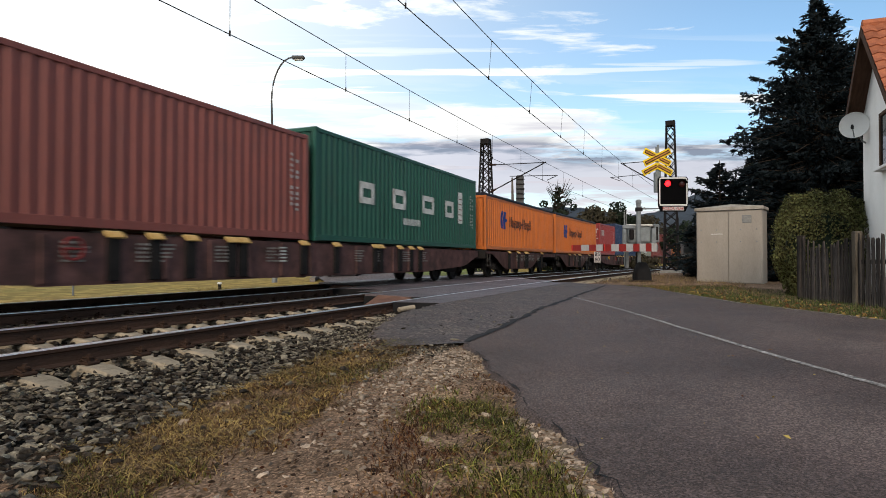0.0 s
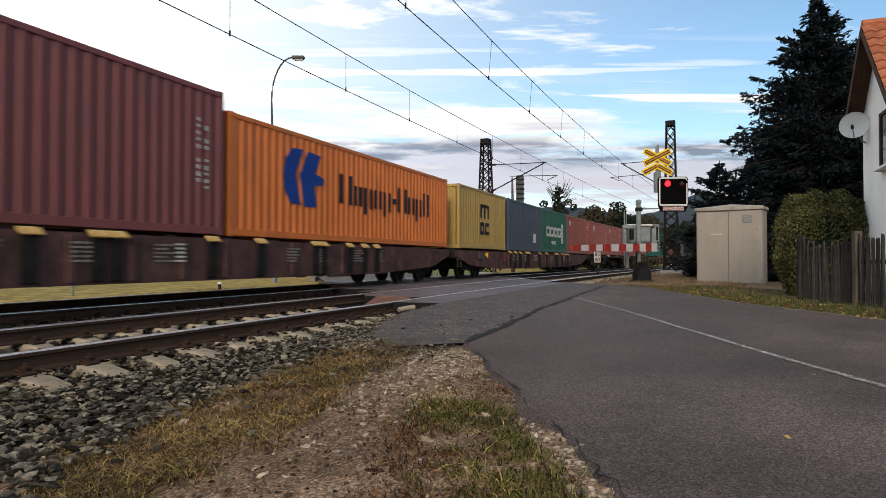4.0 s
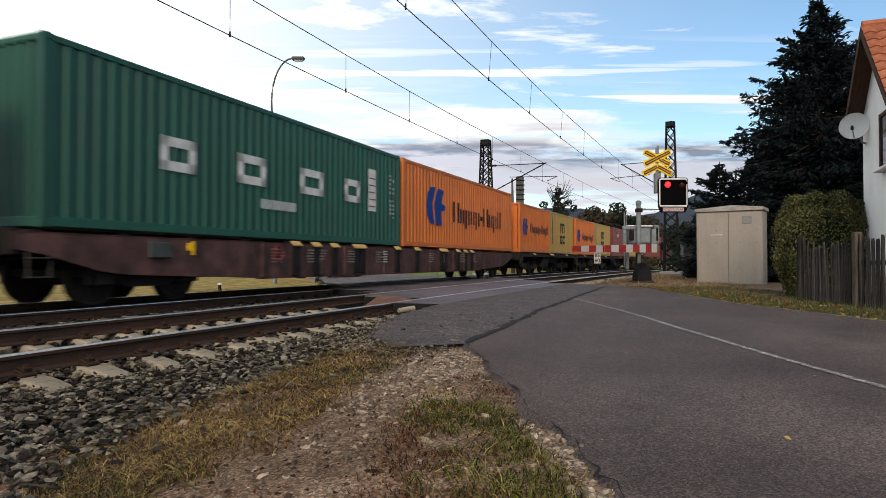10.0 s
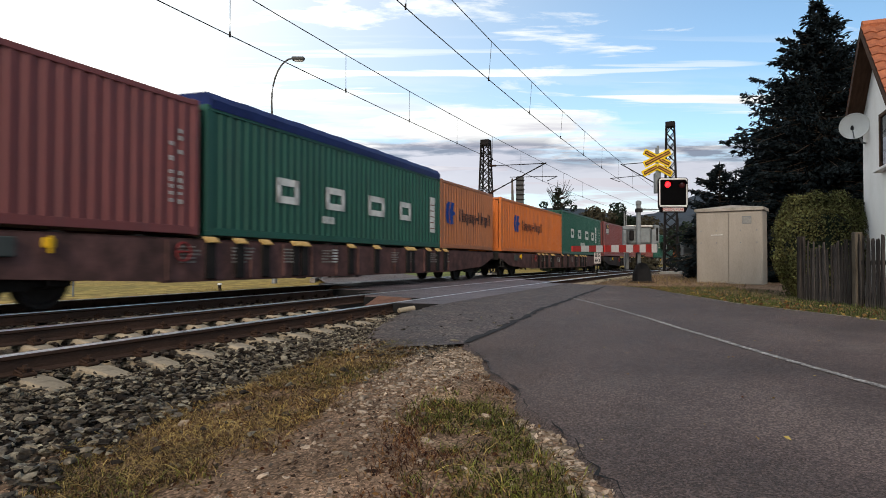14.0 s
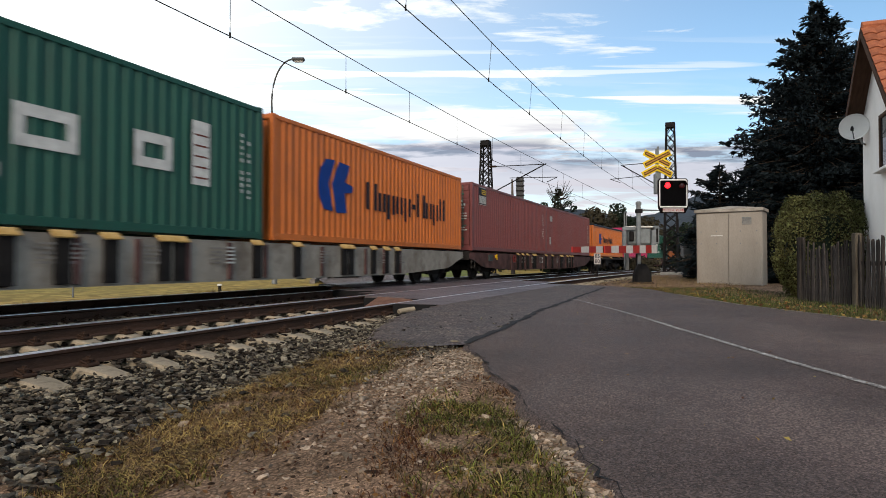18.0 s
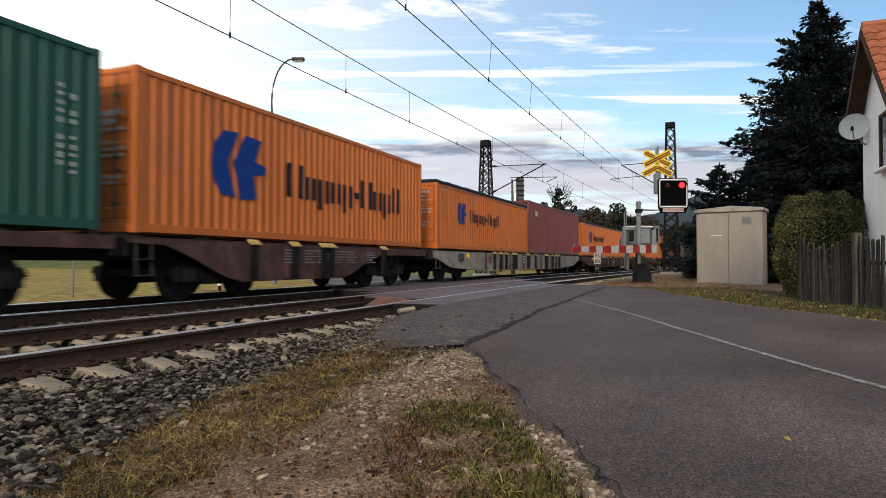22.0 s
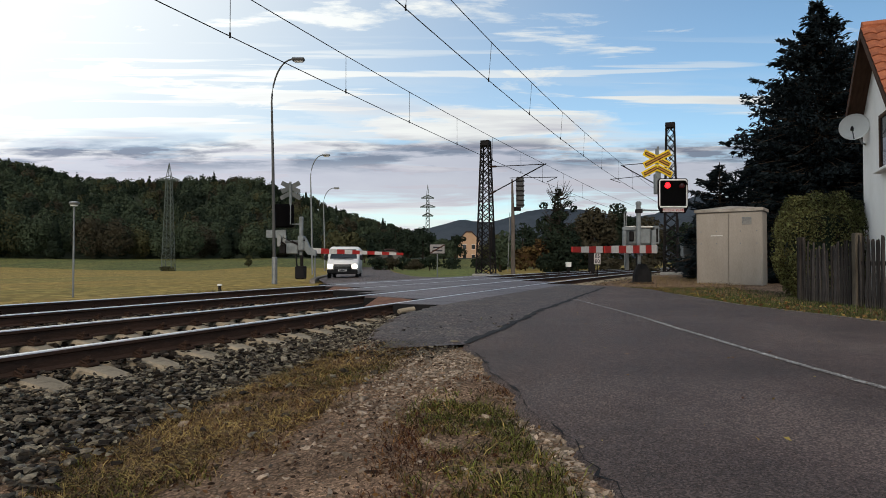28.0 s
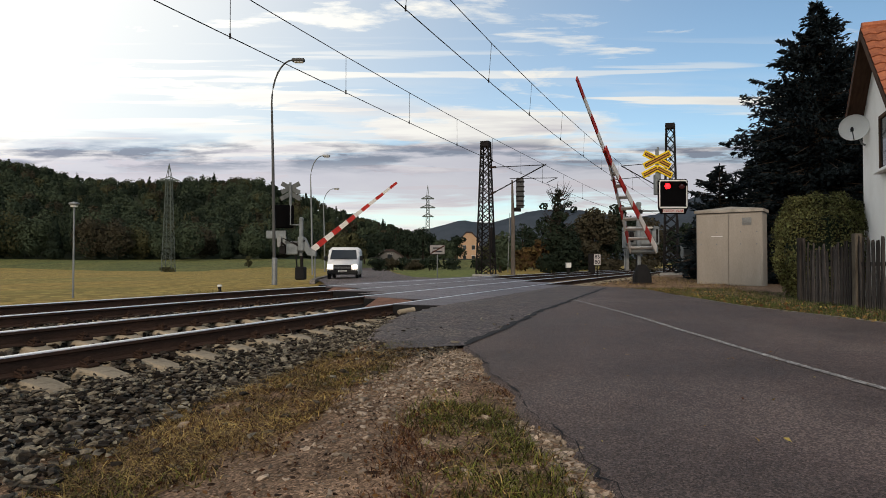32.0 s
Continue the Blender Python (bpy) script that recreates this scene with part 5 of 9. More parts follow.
    flaps = {"deep": (-5.95, -5.10, -4.25, -3.12, -2.76, -0.55, 0.95, 3.12, 3.48, 4.80, 5.65, 6.40), "arched": (-3.08, -1.58, -0.33, 0.03, 3.0), "thin": (-h + 2.3, -0.18, 0.18, h - 2.3)}[style]
    for x in flaps:
        f = part("lock_flap", shared(("flap", deck), flapmesh), None, ob, "yellow lock flap")
        f.location = (x, 0, 0)
    # the dark of the sill recesses under the flaps, put in as black boxes
    if style != "thin":
        def stanchion():
            return MB().box(-0.13, 0.13, -1.365, -1.305, deck - d0 + 0.03, deck - 0.11, 0.012).mesh("stanchion", M_bogie)
        for x in flaps:
            o = part("stanchion", shared(("stanchion", d0), stanchion), None, ob, "black box for a dark sill recess under a lock flap")
            o.location = (x, 0, 0)
    if style == "deep":
        part("brake_handle", shared("handle", lambda: MB().box(-0.09, 0.09, -1.37, -1.305, deck - 0.28, deck - 0.13, 0.02).box(-0.03, 0.03, -1.40, -1.36, deck - 0.36, deck - 0.10, 0.01).mesh("brake_handle", M_handle)), None, ob, "yellow brake change-over handle").location = (-9.3, 0, 0)
        part("control_box", shared("cbox", lambda: MB().box(-0.24, 0.24, -1.38, -1.305, deck - 0.42, deck - 0.13, 0.02).mesh("control_box", M_pole_grey)), None, ob, "grey control box").location = (-10.05, 0, 0)

        def wheelring():
            b = MB()
            pts = [(0.17 * math.cos(i * math.pi / 8), -1.40, deck - 0.30 + 0.17 * math.sin(i * math.pi / 8)) for i in range(17)]
            b.tube(pts, 0.022, 6, False)
            b.tube([(-0.16, -1.40, deck - 0.30), (0.16, -1.40, deck - 0.30)], 0.016, 5)
            b.tube([(0, -1.40, deck - 0.30), (0, -1.30, deck - 0.30)], 0.03, 6)
            return b.mesh("brake_wheel", M_wheel_red)
        part("brake_wheel", shared("bwheel", wheelring), None, ob, "dull red brake handwheel").location = (-6.72, 0, 0)
        r = [(-0.12, 0.12, deck - 0.50 + 0.075 * i, deck - 0.465 + 0.075 * i) for i in range(5)]
        part("grid_mark", shared("gridmark", lambda: plates(r, -1.353).mesh("grid_mark", M_mark_pale)), None, ob, "pale ladder-like loading mark", kind="stuff").location = (-1.4, 0, 0)

    def step():
        b = MB()
        for x in (-0.17, 0.17):
            b.tube([(x, -1.28, deck - 0.10), (x, -1.30, deck - 0.72)], 0.018, 5)
        for z in (0.42, 0.70):
            b.box(-0.18, 0.18, -1.36, -1.24, deck - z - 0.02, deck - z, 0.005)
        return b.mesh("corner_step", M_mark_grime)
    part("corner_step", shared(("step", deck), step), None, ob, "shunter's step").location = (-h + 0.15, 0, 0)
    # rows of small unreadable writing on the sill
    if style != "thin":
        def writing():
            rnd = random.Random(5)
            r = []
            for cx in (-h + 5.5, -h + 6.9, -5.2, -3.6, -2.0, 1.9, 3.1, 5.0, h - 7.3, h - 5.9):
                if abs(cx) > h - 3.5:
                    continue
                for k in range(5):
                    q = cx
                    while q < cx + rnd.uniform(0.25, 0.6):
                        w = rnd.uniform(0.04, 0.12)
                        r.append((q, q + w, deck - 0.50 + k * 0.07, deck - 0.465 + k * 0.07))
                        q += w + 0.03
            return plates(r, -1.353).mesh("writing_bars", M_stencil)
        part("stencilling", shared(("writing", style, L), writing), None, ob, "pale rows of worn stencilling", kind="stuff")
    bx = h - 2.35
    for s in (-1, 1):
        bogie_parts(ob, s * bx)

    def buffermesh():
        b = MB()
        m = Matrix.Rotation(radians(90), 4, "Y")
        b.lathe([(0.11, 0.0), (0.11, 0.28), (0.075, 0.29), (0.075, 0.42), (0.22, 0.43), (0.225, 0.455), (0.18, 0.47)], 14, m)
        return b.mesh("buffer", M_bogie)
    for s in (-1, 1):
        for y in (-0.875, 0.875):
            bu = part("buffer", shared("buffer", buffermesh), None, ob)
            bu.matrix_basis = Matrix.Translation((s * (h + 0.22), y, 1.03)) @ Matrix.Rotation(0 if s > 0 else math.pi, 4, "Z")

    def endbeam(s):
        b = MB()
        if True:
            b.box(s * (h + 0.22) - 0.06, s * (h + 0.22) + 0.06, -1.28, 1.28, deck - 0.38, deck, 0.01)
            b.tube([(s * (h + 0.25), 0, 0.98), (s * (h + 0.66), 0, 0.90)], 0.05, 8)
        return b.mesh("end_beam", M_bogie)
    for s in (-1, 1):
        part("end_beam", shared(("endbeam", L, s), lambda: endbeam(s)), None, ob)
    return ob


STD, HIGH = 2.591, 2.896
L20, L40 = 6.058, 12.192
_FOUR = ((-3.85, -2.98), (-1.77, -0.83), (0.50, 1.52), (2.60, 3.45))
UA = ("blocks", (0.85, 1.43), _FOUR, (5.07, 5.50, 0.55, 1.80), (-1.95, -1.35, 0.48, 0.66))
UH = ("blocks", (1.15, 1.77), _FOUR, (3.95, 4.42, 0.98, 2.21), (-1.0, 0.35, 0.67, 0.88))
U20 = ("blocks", (0.97, 1.57), ((-2.03, -1.17), (-1.13, -0.31), (-0.23, 0.56), (0.64, 1.46)), (1.56, 2.02, 0.62, 1.84), (-0.85, 0.24, 0.52, 0.72))
HP = ("chevrons", (-4.10, -3.10, 1.01, 1.88), (-2.68, 1.15, 1.16, 1.68))
HB = ("chevrons", (-4.24, -2.51, 0.81, 2.20), (-1.73, 4.30, 1.04, 1.83))
H20 = ("chevrons", (-2.55, -1.60, 0.93, 1.80), (-1.15, 2.65, 1.10, 1.60))


def dg(L, top, n=2):
    return ("digits", L / 2 - 0.75, top - 0.35, n)


# from the head of the visible train to its tail: start along the train, length, height, paint, doors towards the near end, cover, markings, extra words
LOADS = [
    (1.35, L40, STD, "red", False, None, (dg(L40, 2.4), ("plate", -2.9, 0.55, 0.34, 0.34, "w")), " with white code bars"),
    (13.9, L40, HIGH, "green", False, None, (UH, dg(L40, 2.55)), " with white block marks"),
    (27.4, L40, STD, "orange", False, "dark", (HP,), " with blue emblem and dark cover"),
    (40.25, L40, STD, "orange", True, "dark", (HP,), " with blue emblem and dark cover"),
    (53.9, L20, STD, "bright", True, None, (("bigword", (-2.48, -1.50, 1.60, 2.06), False), dg(L20, 2.4)), " with pale block marks"),
    (60.35, L40, HIGH, "blue", False, None, (("sweep",), dg(L40, 2.6), ("plate", 5.34, 0.42, 0.42, 0.38, "y")), " with white strokes"),
    (72.7, L20, STD, "grey", False, None, (("plate", -2.59, 1.86, 1.1, 0.38, "b"), ("plate", -0.89, 0.36, 1.35, 0.95, "p"), dg(L20, 2.3)), " with a blue plate"),
    (80.2, L40, HIGH, "brown", False, None, (dg(L40, 2.6),), " with code bars"),
    (92.6, L40, STD, "orange", False, None, (HB,), " with blue emblem"),
    (106.0, L20, STD, "beige", False, None, (("stack", -0.53, 0.64, 1.16),), " with dark emblem"),
    (112.6, L20, STD, "slate", False, None, (("plate", 1.4, 0.5, 0.5, 0.5, "w"),), " with a pale plate"),
    (118.85, L20, STD, "green", False, None, (U20,), " with white block marks"),
    (124.95, L20, STD, "rust", False, None, (("plate", -2.3, 1.9, 0.35, 0.3, "p"),), " with worn plates"),
    (132.35, L20, STD, "rust", True, None, (("plate", -2.05, 1.85, 0.36, 0.42, "p"), ("plate", -2.0, 1.90, 0.26, 0.14, "y"), dg(L20, 2.3)), " with a pale and yellow plate"),
    (138.5, L20, STD, "rust", False, None, (("plate", -2.0, 1.95, 0.3, 0.3, "p"), dg(L20, 2.3)), " with worn plates"),
    (145.4, L20, STD, "rust", True, None, (("plate", -2.1, 1.9, 0.35, 0.4, "p"), dg(L20, 2.3)), " with worn plates"),
    (151.45, L20, STD, "red", False, None, (("column", -2.0, 2.25, 5, 0.28, "p"), dg(L20, 2.3)), " with a column of pale blocks"),
    (159.0, L40, HIGH, "green", False, None, (UH, dg(L40, 2.55)), " with white block marks"),
    (171.4, L40, 2.74, "rust", False, "sheet", (), " under a blue tarpaulin"),
    (184.8, L20, STD, "orange", True, None, (H20,), " with blue emblem"),
    (190.95, L40, HIGH, "brown", False, None, (("column", -5.42, 2.56, 6, 0.235, "w"), dg(L40, 2.6), ("plate", 0.3, 0.85, 0.2, 0.12, "w")), " with a column of white blocks"),
    (203.3, L20, STD, "brown", False, None, (("plate", -2.2, 1.85, 0.4, 0.3, "p"), dg(L20, 2.3)), " with worn plates"),
    (211.05, L40, HIGH, "green", False, None, (UH, dg(L40, 2.55)), " with white block marks"),
    (223.5, L40, HIGH, "orange", False, None, (HB,), " with blue emblem"),
    (237.1, L20, STD, "orange", False, None, (H20,), " with blue emblem"),
    (243.25, L20, STD, "beige", False, None, (("stack", -0.53, 0.64, 1.16), ("column", -2.5, 2.3, 9, 0.16, "d")), " with dark emblem"),
    (250.1, L20, STD, "orange", False, None, (H20,), " with blue emblem"),
    (256.2, L20, STD, "beige", False, None, (("stack", -0.53, 0.64, 1.16), ("column", -2.5, 2.3, 9, 0.16, "d")), " with dark emblem"),
    (263.85, L20, STD, "brown", False, None, (("panel", -1.6, 1.7, 0.65), dg(L20, 2.3)), " with a striped board"),
    (270.1, L20, STD, "beige", False, None, (("stack", -0.53, 0.64, 1.16), ("column", -2.6, 2.3, 9, 0.16, "d")), " with dark emblem"),
    (276.75, L20, STD, "rust", True, None, (("column", -2.45, 2.25, 6, 0.24, "w"), dg(L20, 2.3)), " with a column of white blocks"),
    (282.85, L20, STD, "rust", False, None, (("plate", 1.4, 1.9, 0.9, 0.3, "p"),), " with worn plates"),
    (290.45, L20, STD, "brown", True, None, (("panel", -2.0, 1.7, 0.65), dg(L20, 2.3)), " with a striped board"),
    (296.75, L40, HIGH, "green", False, "tarp", (UA,), " under a blue tarpaulin"),
    (308.9, L20, STD, "worn", False, None, (H20,), " with faded emblem"),
    (316.3, L40, STD, "orange", False, None, (HP,), " with blue emblem"),
    (328.7, L40, HIGH, "green", False, None, (UH, dg(L40, 2.55)), " with white block marks"),
    (342.25, L40, HIGH, "brown", False, None, (("panel", -5.3, 1.9, 0.8), dg(L40, 2.6), ("plate", 5.3, 0.7, 0.22, 0.4, "y")), " with a striped board"),
    (354.55, L40, HIGH, "rust", False, None, (("column", -5.36, 2.62, 6, 0.235, "w"), dg(L40, 2.6)), " with a column of white blocks"),
    (368.05, L40, HIGH, "green", True, None, (UH, dg(L40, 2.55)), " with white block marks"),
    (380.65, L40, HIGH, "orange", False, None, (HB,), " with blue emblem"),
    (394.15, L40, HIGH, "brown", True, None, (("panel", -5.26, 2.03, 0.72), dg(L40, 2.6)), " with a striped board"),
    (406.45, L40, HIGH, "brown", False, None, (("plate", -5.2, 2.0, 0.5, 0.32, "p"), dg(L40, 2.6), ("plate", -5.3, 0.6, 0.3, 0.45, "p")), " with worn plates"),
    (420.0, L40, STD, "orange", False, "dark", (HP,), " with blue emblem and dark cover"),
    (432.95, L40, HIGH, "pink", False, None, (("bigword", (-2.30, 1.80, 0.90, 2.42), True), dg(L40, 2.6, 1)), " with pale block shapes"),
    (446.1, L40, HIGH, "green", True, None, (UH, dg(L40, 2.55)), " with white block marks"),
    (459.0, L40, HIGH, "orange", True, None, (HB,), " with blue emblem"),
    (472.6, L40, STD, "orange", True, "dark", (HP,), " with blue emblem and dark cover"),
    (485.1, L40, HIGH, "brown", False, None, (("plate", -4.9, 2.1, 0.55, 0.3, "p"), ("plate", 4.6, 0.5, 0.2, 0.3, "w")), " with worn plates"),
    (498.7, L40, STD, "orange", False, "dark", (HP,), " with blue emblem and dark cover"),
    (510.75, L40, STD, "orange", False, "dark", (HP,), " with blue emblem and dark cover"),
    (524.3, L40, STD, "orange", False, None, (HP,), " with blue emblem"),
    (537.5, L40, HIGH, "brown", True, None, (("column", -5.40, 2.55, 6, 0.235, "w"), dg(L40, 2.6)), " with a column of white blocks"),
    (551.1, L40, HIGH, "slate", True, None, (("plate", -5.0, 2.2, 1.2, 0.22, "y"),), " with a yellow plate"),
    (563.25, L40, STD, "bright", False, None, (dg(L40, 2.4), ("plate", 5.2, 0.5, 0.32, 0.5, "y")), " with a yellow plate"),
]
WAGONS = [
    ("deep", 1.35, 26.1, "b"), ("arched", 27.4, 39.6, "b"), ("arched", 40.25, 52.45, "b"), ("deep", 53.9, 78.7, "b"), ("deep", 80.2, 104.8, "b"), ("deep", 106.0, 131.0, "b"),
    ("thin", 132.35, 144.55, "d"), ("thin", 145.4, 157.5, "d"), ("deep", 158.8, 183.3, "b"), ("deep", 184.8, 209.3, "b"), ("deep", 210.95, 235.7, "b"),
    ("thin", 237.1, 249.3, "d"), ("thin", 250.1, 262.25, "d"), ("thin", 263.85, 276.15, "d"), ("thin", 277.05, 289.2, "d"), ("deep", 290.45, 314.95, "b"), ("deep", 316.3, 340.9, "b"),
    ("deep", 342.25, 366.95, "d"), ("deep", 368.05, 392.85, "g"), ("deep", 394.15, 418.65, "b"), ("thin", 420.0, 432.2, "d"), ("thin", 432.95, 445.15, "d"), ("arched", 446.1, 458.3, "b"), ("arched", 459.0, 471.2, "b"),
    ("deep", 472.6, 497.3, "g"), ("deep", 498.7, 523.2, "b"), ("thin", 524.3, 536.5, "d"), ("thin", 537.5, 549.7, "d"), ("deep", 551.1, 575.45, "g"),
]
train = []
for style, u0, u1, c in WAGONS:
    pm = {"b": M_frame_brown, "g": M_frame_grey, "d": M_frame_dark}[c]
    cw = {"b": "brown", "g": "weathered grey", "d": "soot-dark"}[c]
    sw = {"deep": "long flat container wagon with a deep side sill", "arched": "short flat container wagon with arched side sills", "thin": "short skeletal container wagon with a thin deck edge"}[style]
    train.append((build_wagon(style, round(u1 - u0, 1), pm, cw + " " + sw), (u0 + u1) / 2, 0.024))
for u0, L, H, col, door, cover, marks, extra in LOADS:
    train.append((build_container(L, H, col, door, cover, extra, marks), u0 + L / 2, 0.024 + CONT_Z))
# ---- materials of the things beside the line ----
M_steel_dark = mat("dark_lattice_steel", (0.020, 0.018, 0.019), 0.75, vary=0.3, scale=3, color2=(0.010, 0.0095, 0.0095), spec=0.04)
M_pole = mat("grey_lamp_pole", (0.085, 0.088, 0.090), 0.6, vary=0.3, scale=3, color2=(0.05, 0.052, 0.053))
M_galv = mat("galvanised_steel", (0.22, 0.235, 0.24), 0.5, 0.5, vary=0.2, scale=5, color2=(0.15, 0.16, 0.165))
M_lightgrey = mat("light_grey_paint", (0.205, 0.228, 0.240), 0.55, vary=0.3, scale=3, color2=(0.13, 0.145, 0.152), stain=(0.08, 0.085, 0.085), stain_scale=2.5, stain_amt=0.6)
M_cabinet = mat("cream_cabinet_panel", (0.315, 0.285, 0.250), 0.7, vary=0.2, scale=1.5, color2=(0.25, 0.225, 0.195), stain=(0.17, 0.145, 0.12), stain_scale=0.9, stain_amt=0.35, stretch=(1, 1, 0.3))
M_cab_roof = mat("pale_cabinet_roof", (0.36, 0.33, 0.29), 0.7, vary=0.3, scale=2, stain=(0.13, 0.11, 0.09), stain_scale=1.5, stain_amt=0.6)
M_yellow = mat("yellow_sign", (0.72, 0.50, 0.03), 0.5, vary=0.12, scale=4)
M_sign_red = mat("red_sign_stripe", (0.30, 0.03, 0.025), 0.5, vary=0.12, scale=4)
M_sign_dark = mat("dark_sign_line", (0.05, 0.018, 0.012), 0.5, vary=0.12, scale=4)
M_sign_orange = mat("faded_red_stripe", (0.40, 0.20, 0.05), 0.5, vary=0.2, scale=4)
M_back_grey = mat("grey_sign_back", (0.115, 0.125, 0.128), 0.6, vary=0.2, scale=4)
M_shield = mat("black_signal_shield", (0.003, 0.003, 0.0035), 0.8, vary=0.2, scale=5, spec=0.02)
M_sign_white = mat("white_sign", (0.70, 0.70, 0.69), 0.5, vary=0.12, scale=4)
M_bar_red = mat("red_barrier_paint", (0.40, 0.034, 0.030), 0.5, vary=0.2, scale=5)
M_bar_white = mat("white_barrier_paint", (0.62, 0.60, 0.575), 0.55, vary=0.2, scale=5, color2=(0.48, 0.46, 0.44))
M_lens = glassy("dark_red_lens", (0.03, 0.002, 0.003), 0.15)
M_red_glow = glow("lit_red_lamp", (1.0, 0.012, 0.02), 3.2)
M_wire = mat("wire_copper", (0.03, 0.028, 0.028), 0.6, 0.3, vary=0.1, scale=4)
M_insul = mat("brown_insulator", (0.035, 0.02, 0.015), 0.3, vary=0.2, scale=8)
M_concrete_post = mat("concrete_post", (0.33, 0.32, 0.30), 0.9, vary=0.25, scale=5)
M_mast = mat("grey_brown_mast", (0.135, 0.115, 0.10), 0.85, vary=0.3, scale=3, color2=(0.08, 0.07, 0.062), stretch=(1, 1, 0.3))
M_plate = mat("greyed_white_plate", (0.46, 0.43, 0.43), 0.55, vary=0.15, scale=6)
# white sign face with its shade put into the grey
M_sign_shade = mat("shaded_sign_face", (0.26, 0.25, 0.25), 0.6, vary=0.2, scale=4)
M_plinth = mat("dark_footing", (0.06, 0.042, 0.033), 0.9, vary=0.4, scale=5)


def spot_at(bearing, ahead):
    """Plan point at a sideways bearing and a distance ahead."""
    return plan((bearing - 784) / 1141.0 * ahead, ahead)


def height_at(level, ahead):
    return EYE_Z + (468 - level) / 1141.0 * ahead


def facing(x, y):
    """Turn in degrees that points local -y back at the eye."""
    return math.degrees(math.atan2(y, x)) - 90


# ---- lattice masts with cantilevers ----
def lattice(b, w0, w1, h, bays, r=0.04, m=None):
    """Four corner angles with crossed lacing, tapering upwards."""
    def corner(k, t):
        w = w0 + (w1 - w0) * t
        sx, sy = ((-1, -1), (1, -1), (1, 1), (-1, 1))[k]
        return Vector((sx * w / 2, sy * w / 2, h * t))
    for k in range(4):
        b.tube([corner(k, 0), corner(k, 1)], r * 1.5, 4)
        for i in range(bays):
            t0, t1 = i / bays, (i + 1) / bays
            b.tube([corner(k, t0), corner((k + 1) % 4, t1)], r * 0.85, 4, False)
            b.tube([corner((k + 1) % 4, t0), corner(k, t1)], r * 0.85, 4, False)
    return b


CONTACT_NEAR, CARRIER_NEAR, CONTACT_FAR, CARRIER_FAR = 6.51, 7.76, 6.03, 7.21


def lattice_mast(bearing, ahead, base_z, top, w0, w1, track, zc, zm, label):
    x, y = spot_at(bearing, ahead)
    ob = thing("catenary_mast", label, "catenary mast", here(x, y, base_z, heading(x)), group="catenary masts")
    h = top - base_z
    part("lattice", lattice(MB(), w0, w1, h, 15), M_steel_dark, ob)
    part("mast_cap", MB().box(-w1 / 2 - 0.05, w1 / 2 + 0.05, -w1 / 2 - 0.05, w1 / 2 + 0.05, h - 0.32, h + 0.05, 0.02), M_steel_dark, ob)
    part("footing", MB().box(-w0 / 2 - 0.2, w0 / 2 + 0.2, -w0 / 2 - 0.2, w0 / 2 + 0.2, -0.3, 0.10, 0.03), M_concrete_post, ob)
    part("junction_plate", MB().box(-0.26, 0.26, -w0 / 2 - 0.03, -w0 / 2 + 0.1, h * 0.17, h * 0.36, 0.02), M_steel_dark, ob)
    dy = track + swerve(x) - y
    s = 1 if dy > 0 else -1
    zm_, zc_ = zm - base_z, zc - base_z
    b = MB().tube([(0, s * 0.2, zm_ + 0.1), (0, s * 0.75, zm_ + 0.08)], 0.07, 8)
    b.tube([(0, s * 0.2, zc_ - 0.65), (0, s * 0.72, zc_ - 0.4)], 0.07, 8)
    part("insulator", b, M_insul, ob)
    b = MB().tube([(0, s * 0.7, zm_ + 0.08), (0, dy, zm_ + 0.02)], 0.03, 6)
    b.tube([(0, s * 0.7, zc_ - 0.42), (0, dy + s * 0.15, zm_ + 0.05)], 0.04, 6)
    part("cantilever", b, M_steel_dark, ob)
    part("steady_arm", MB().tube([(0, dy * 0.42, zc_ + 0.42), (0, dy + s * 0.9, zc_ + 0.30), (0, dy + s * 0.2, zc_ + 0.02)], 0.025, 6), M_steel_dark, ob)
    return ob


lattice_mast(860, 44.0, -0.1, height_at(253, 44.0), 1.05, 0.50, TRACK_FAR, CONTACT_FAR, CARRIER_FAR, "dark riveted steel lattice catenary mast with a cantilever")
lattice_mast(1188, 45.0, 0.0, height_at(221, 45.0), 0.95, 0.52, TRACK_NEAR, CONTACT_NEAR, CARRIER_NEAR, "dark steel lattice catenary mast beside the barrier")


def overhead(track, zc, zm, x0, x1, stag, drops):
    ob = thing("overhead_line", "thin dark overhead contact wire with droppers from its carrier", "overhead line", group="overhead lines")
    xs = list(np.arange(x0, x1, 3.0))

    def pc(x):
        return (x, track + swerve(x) + stag * math.sin(x / 15.0), zc)

    def pm(x):
        return (x, track + swerve(x), zm + 0.05 * math.cos((x - 44) / 50.0 * 2 * math.pi))
    part("contact_wire", MB().tube([pc(x) for x in xs], 0.013, 5), M_wire, ob)
    part("carrier_wire", MB().tube([pm(x) for x in xs], 0.013, 5), M_wire, ob)
    for x in drops:
        part("dropper", MB().tube([pc(x), pm(x)], 0.008, 4), M_wire, ob)
        part("dropper_clamp", MB().tube([(pc(x)[0], pc(x)[1], zc - 0.04), (pc(x)[0], pc(x)[1], zc + 0.09)], 0.024, 5), M_wire, ob)
    return ob


overhead(TRACK_NEAR, CONTACT_NEAR, CARRIER_NEAR, -40, 160, 0.1, (8.0, 13.2, 19.4, 24.4, 29.8, 35.0, 40.2, 46.0, 52.0))
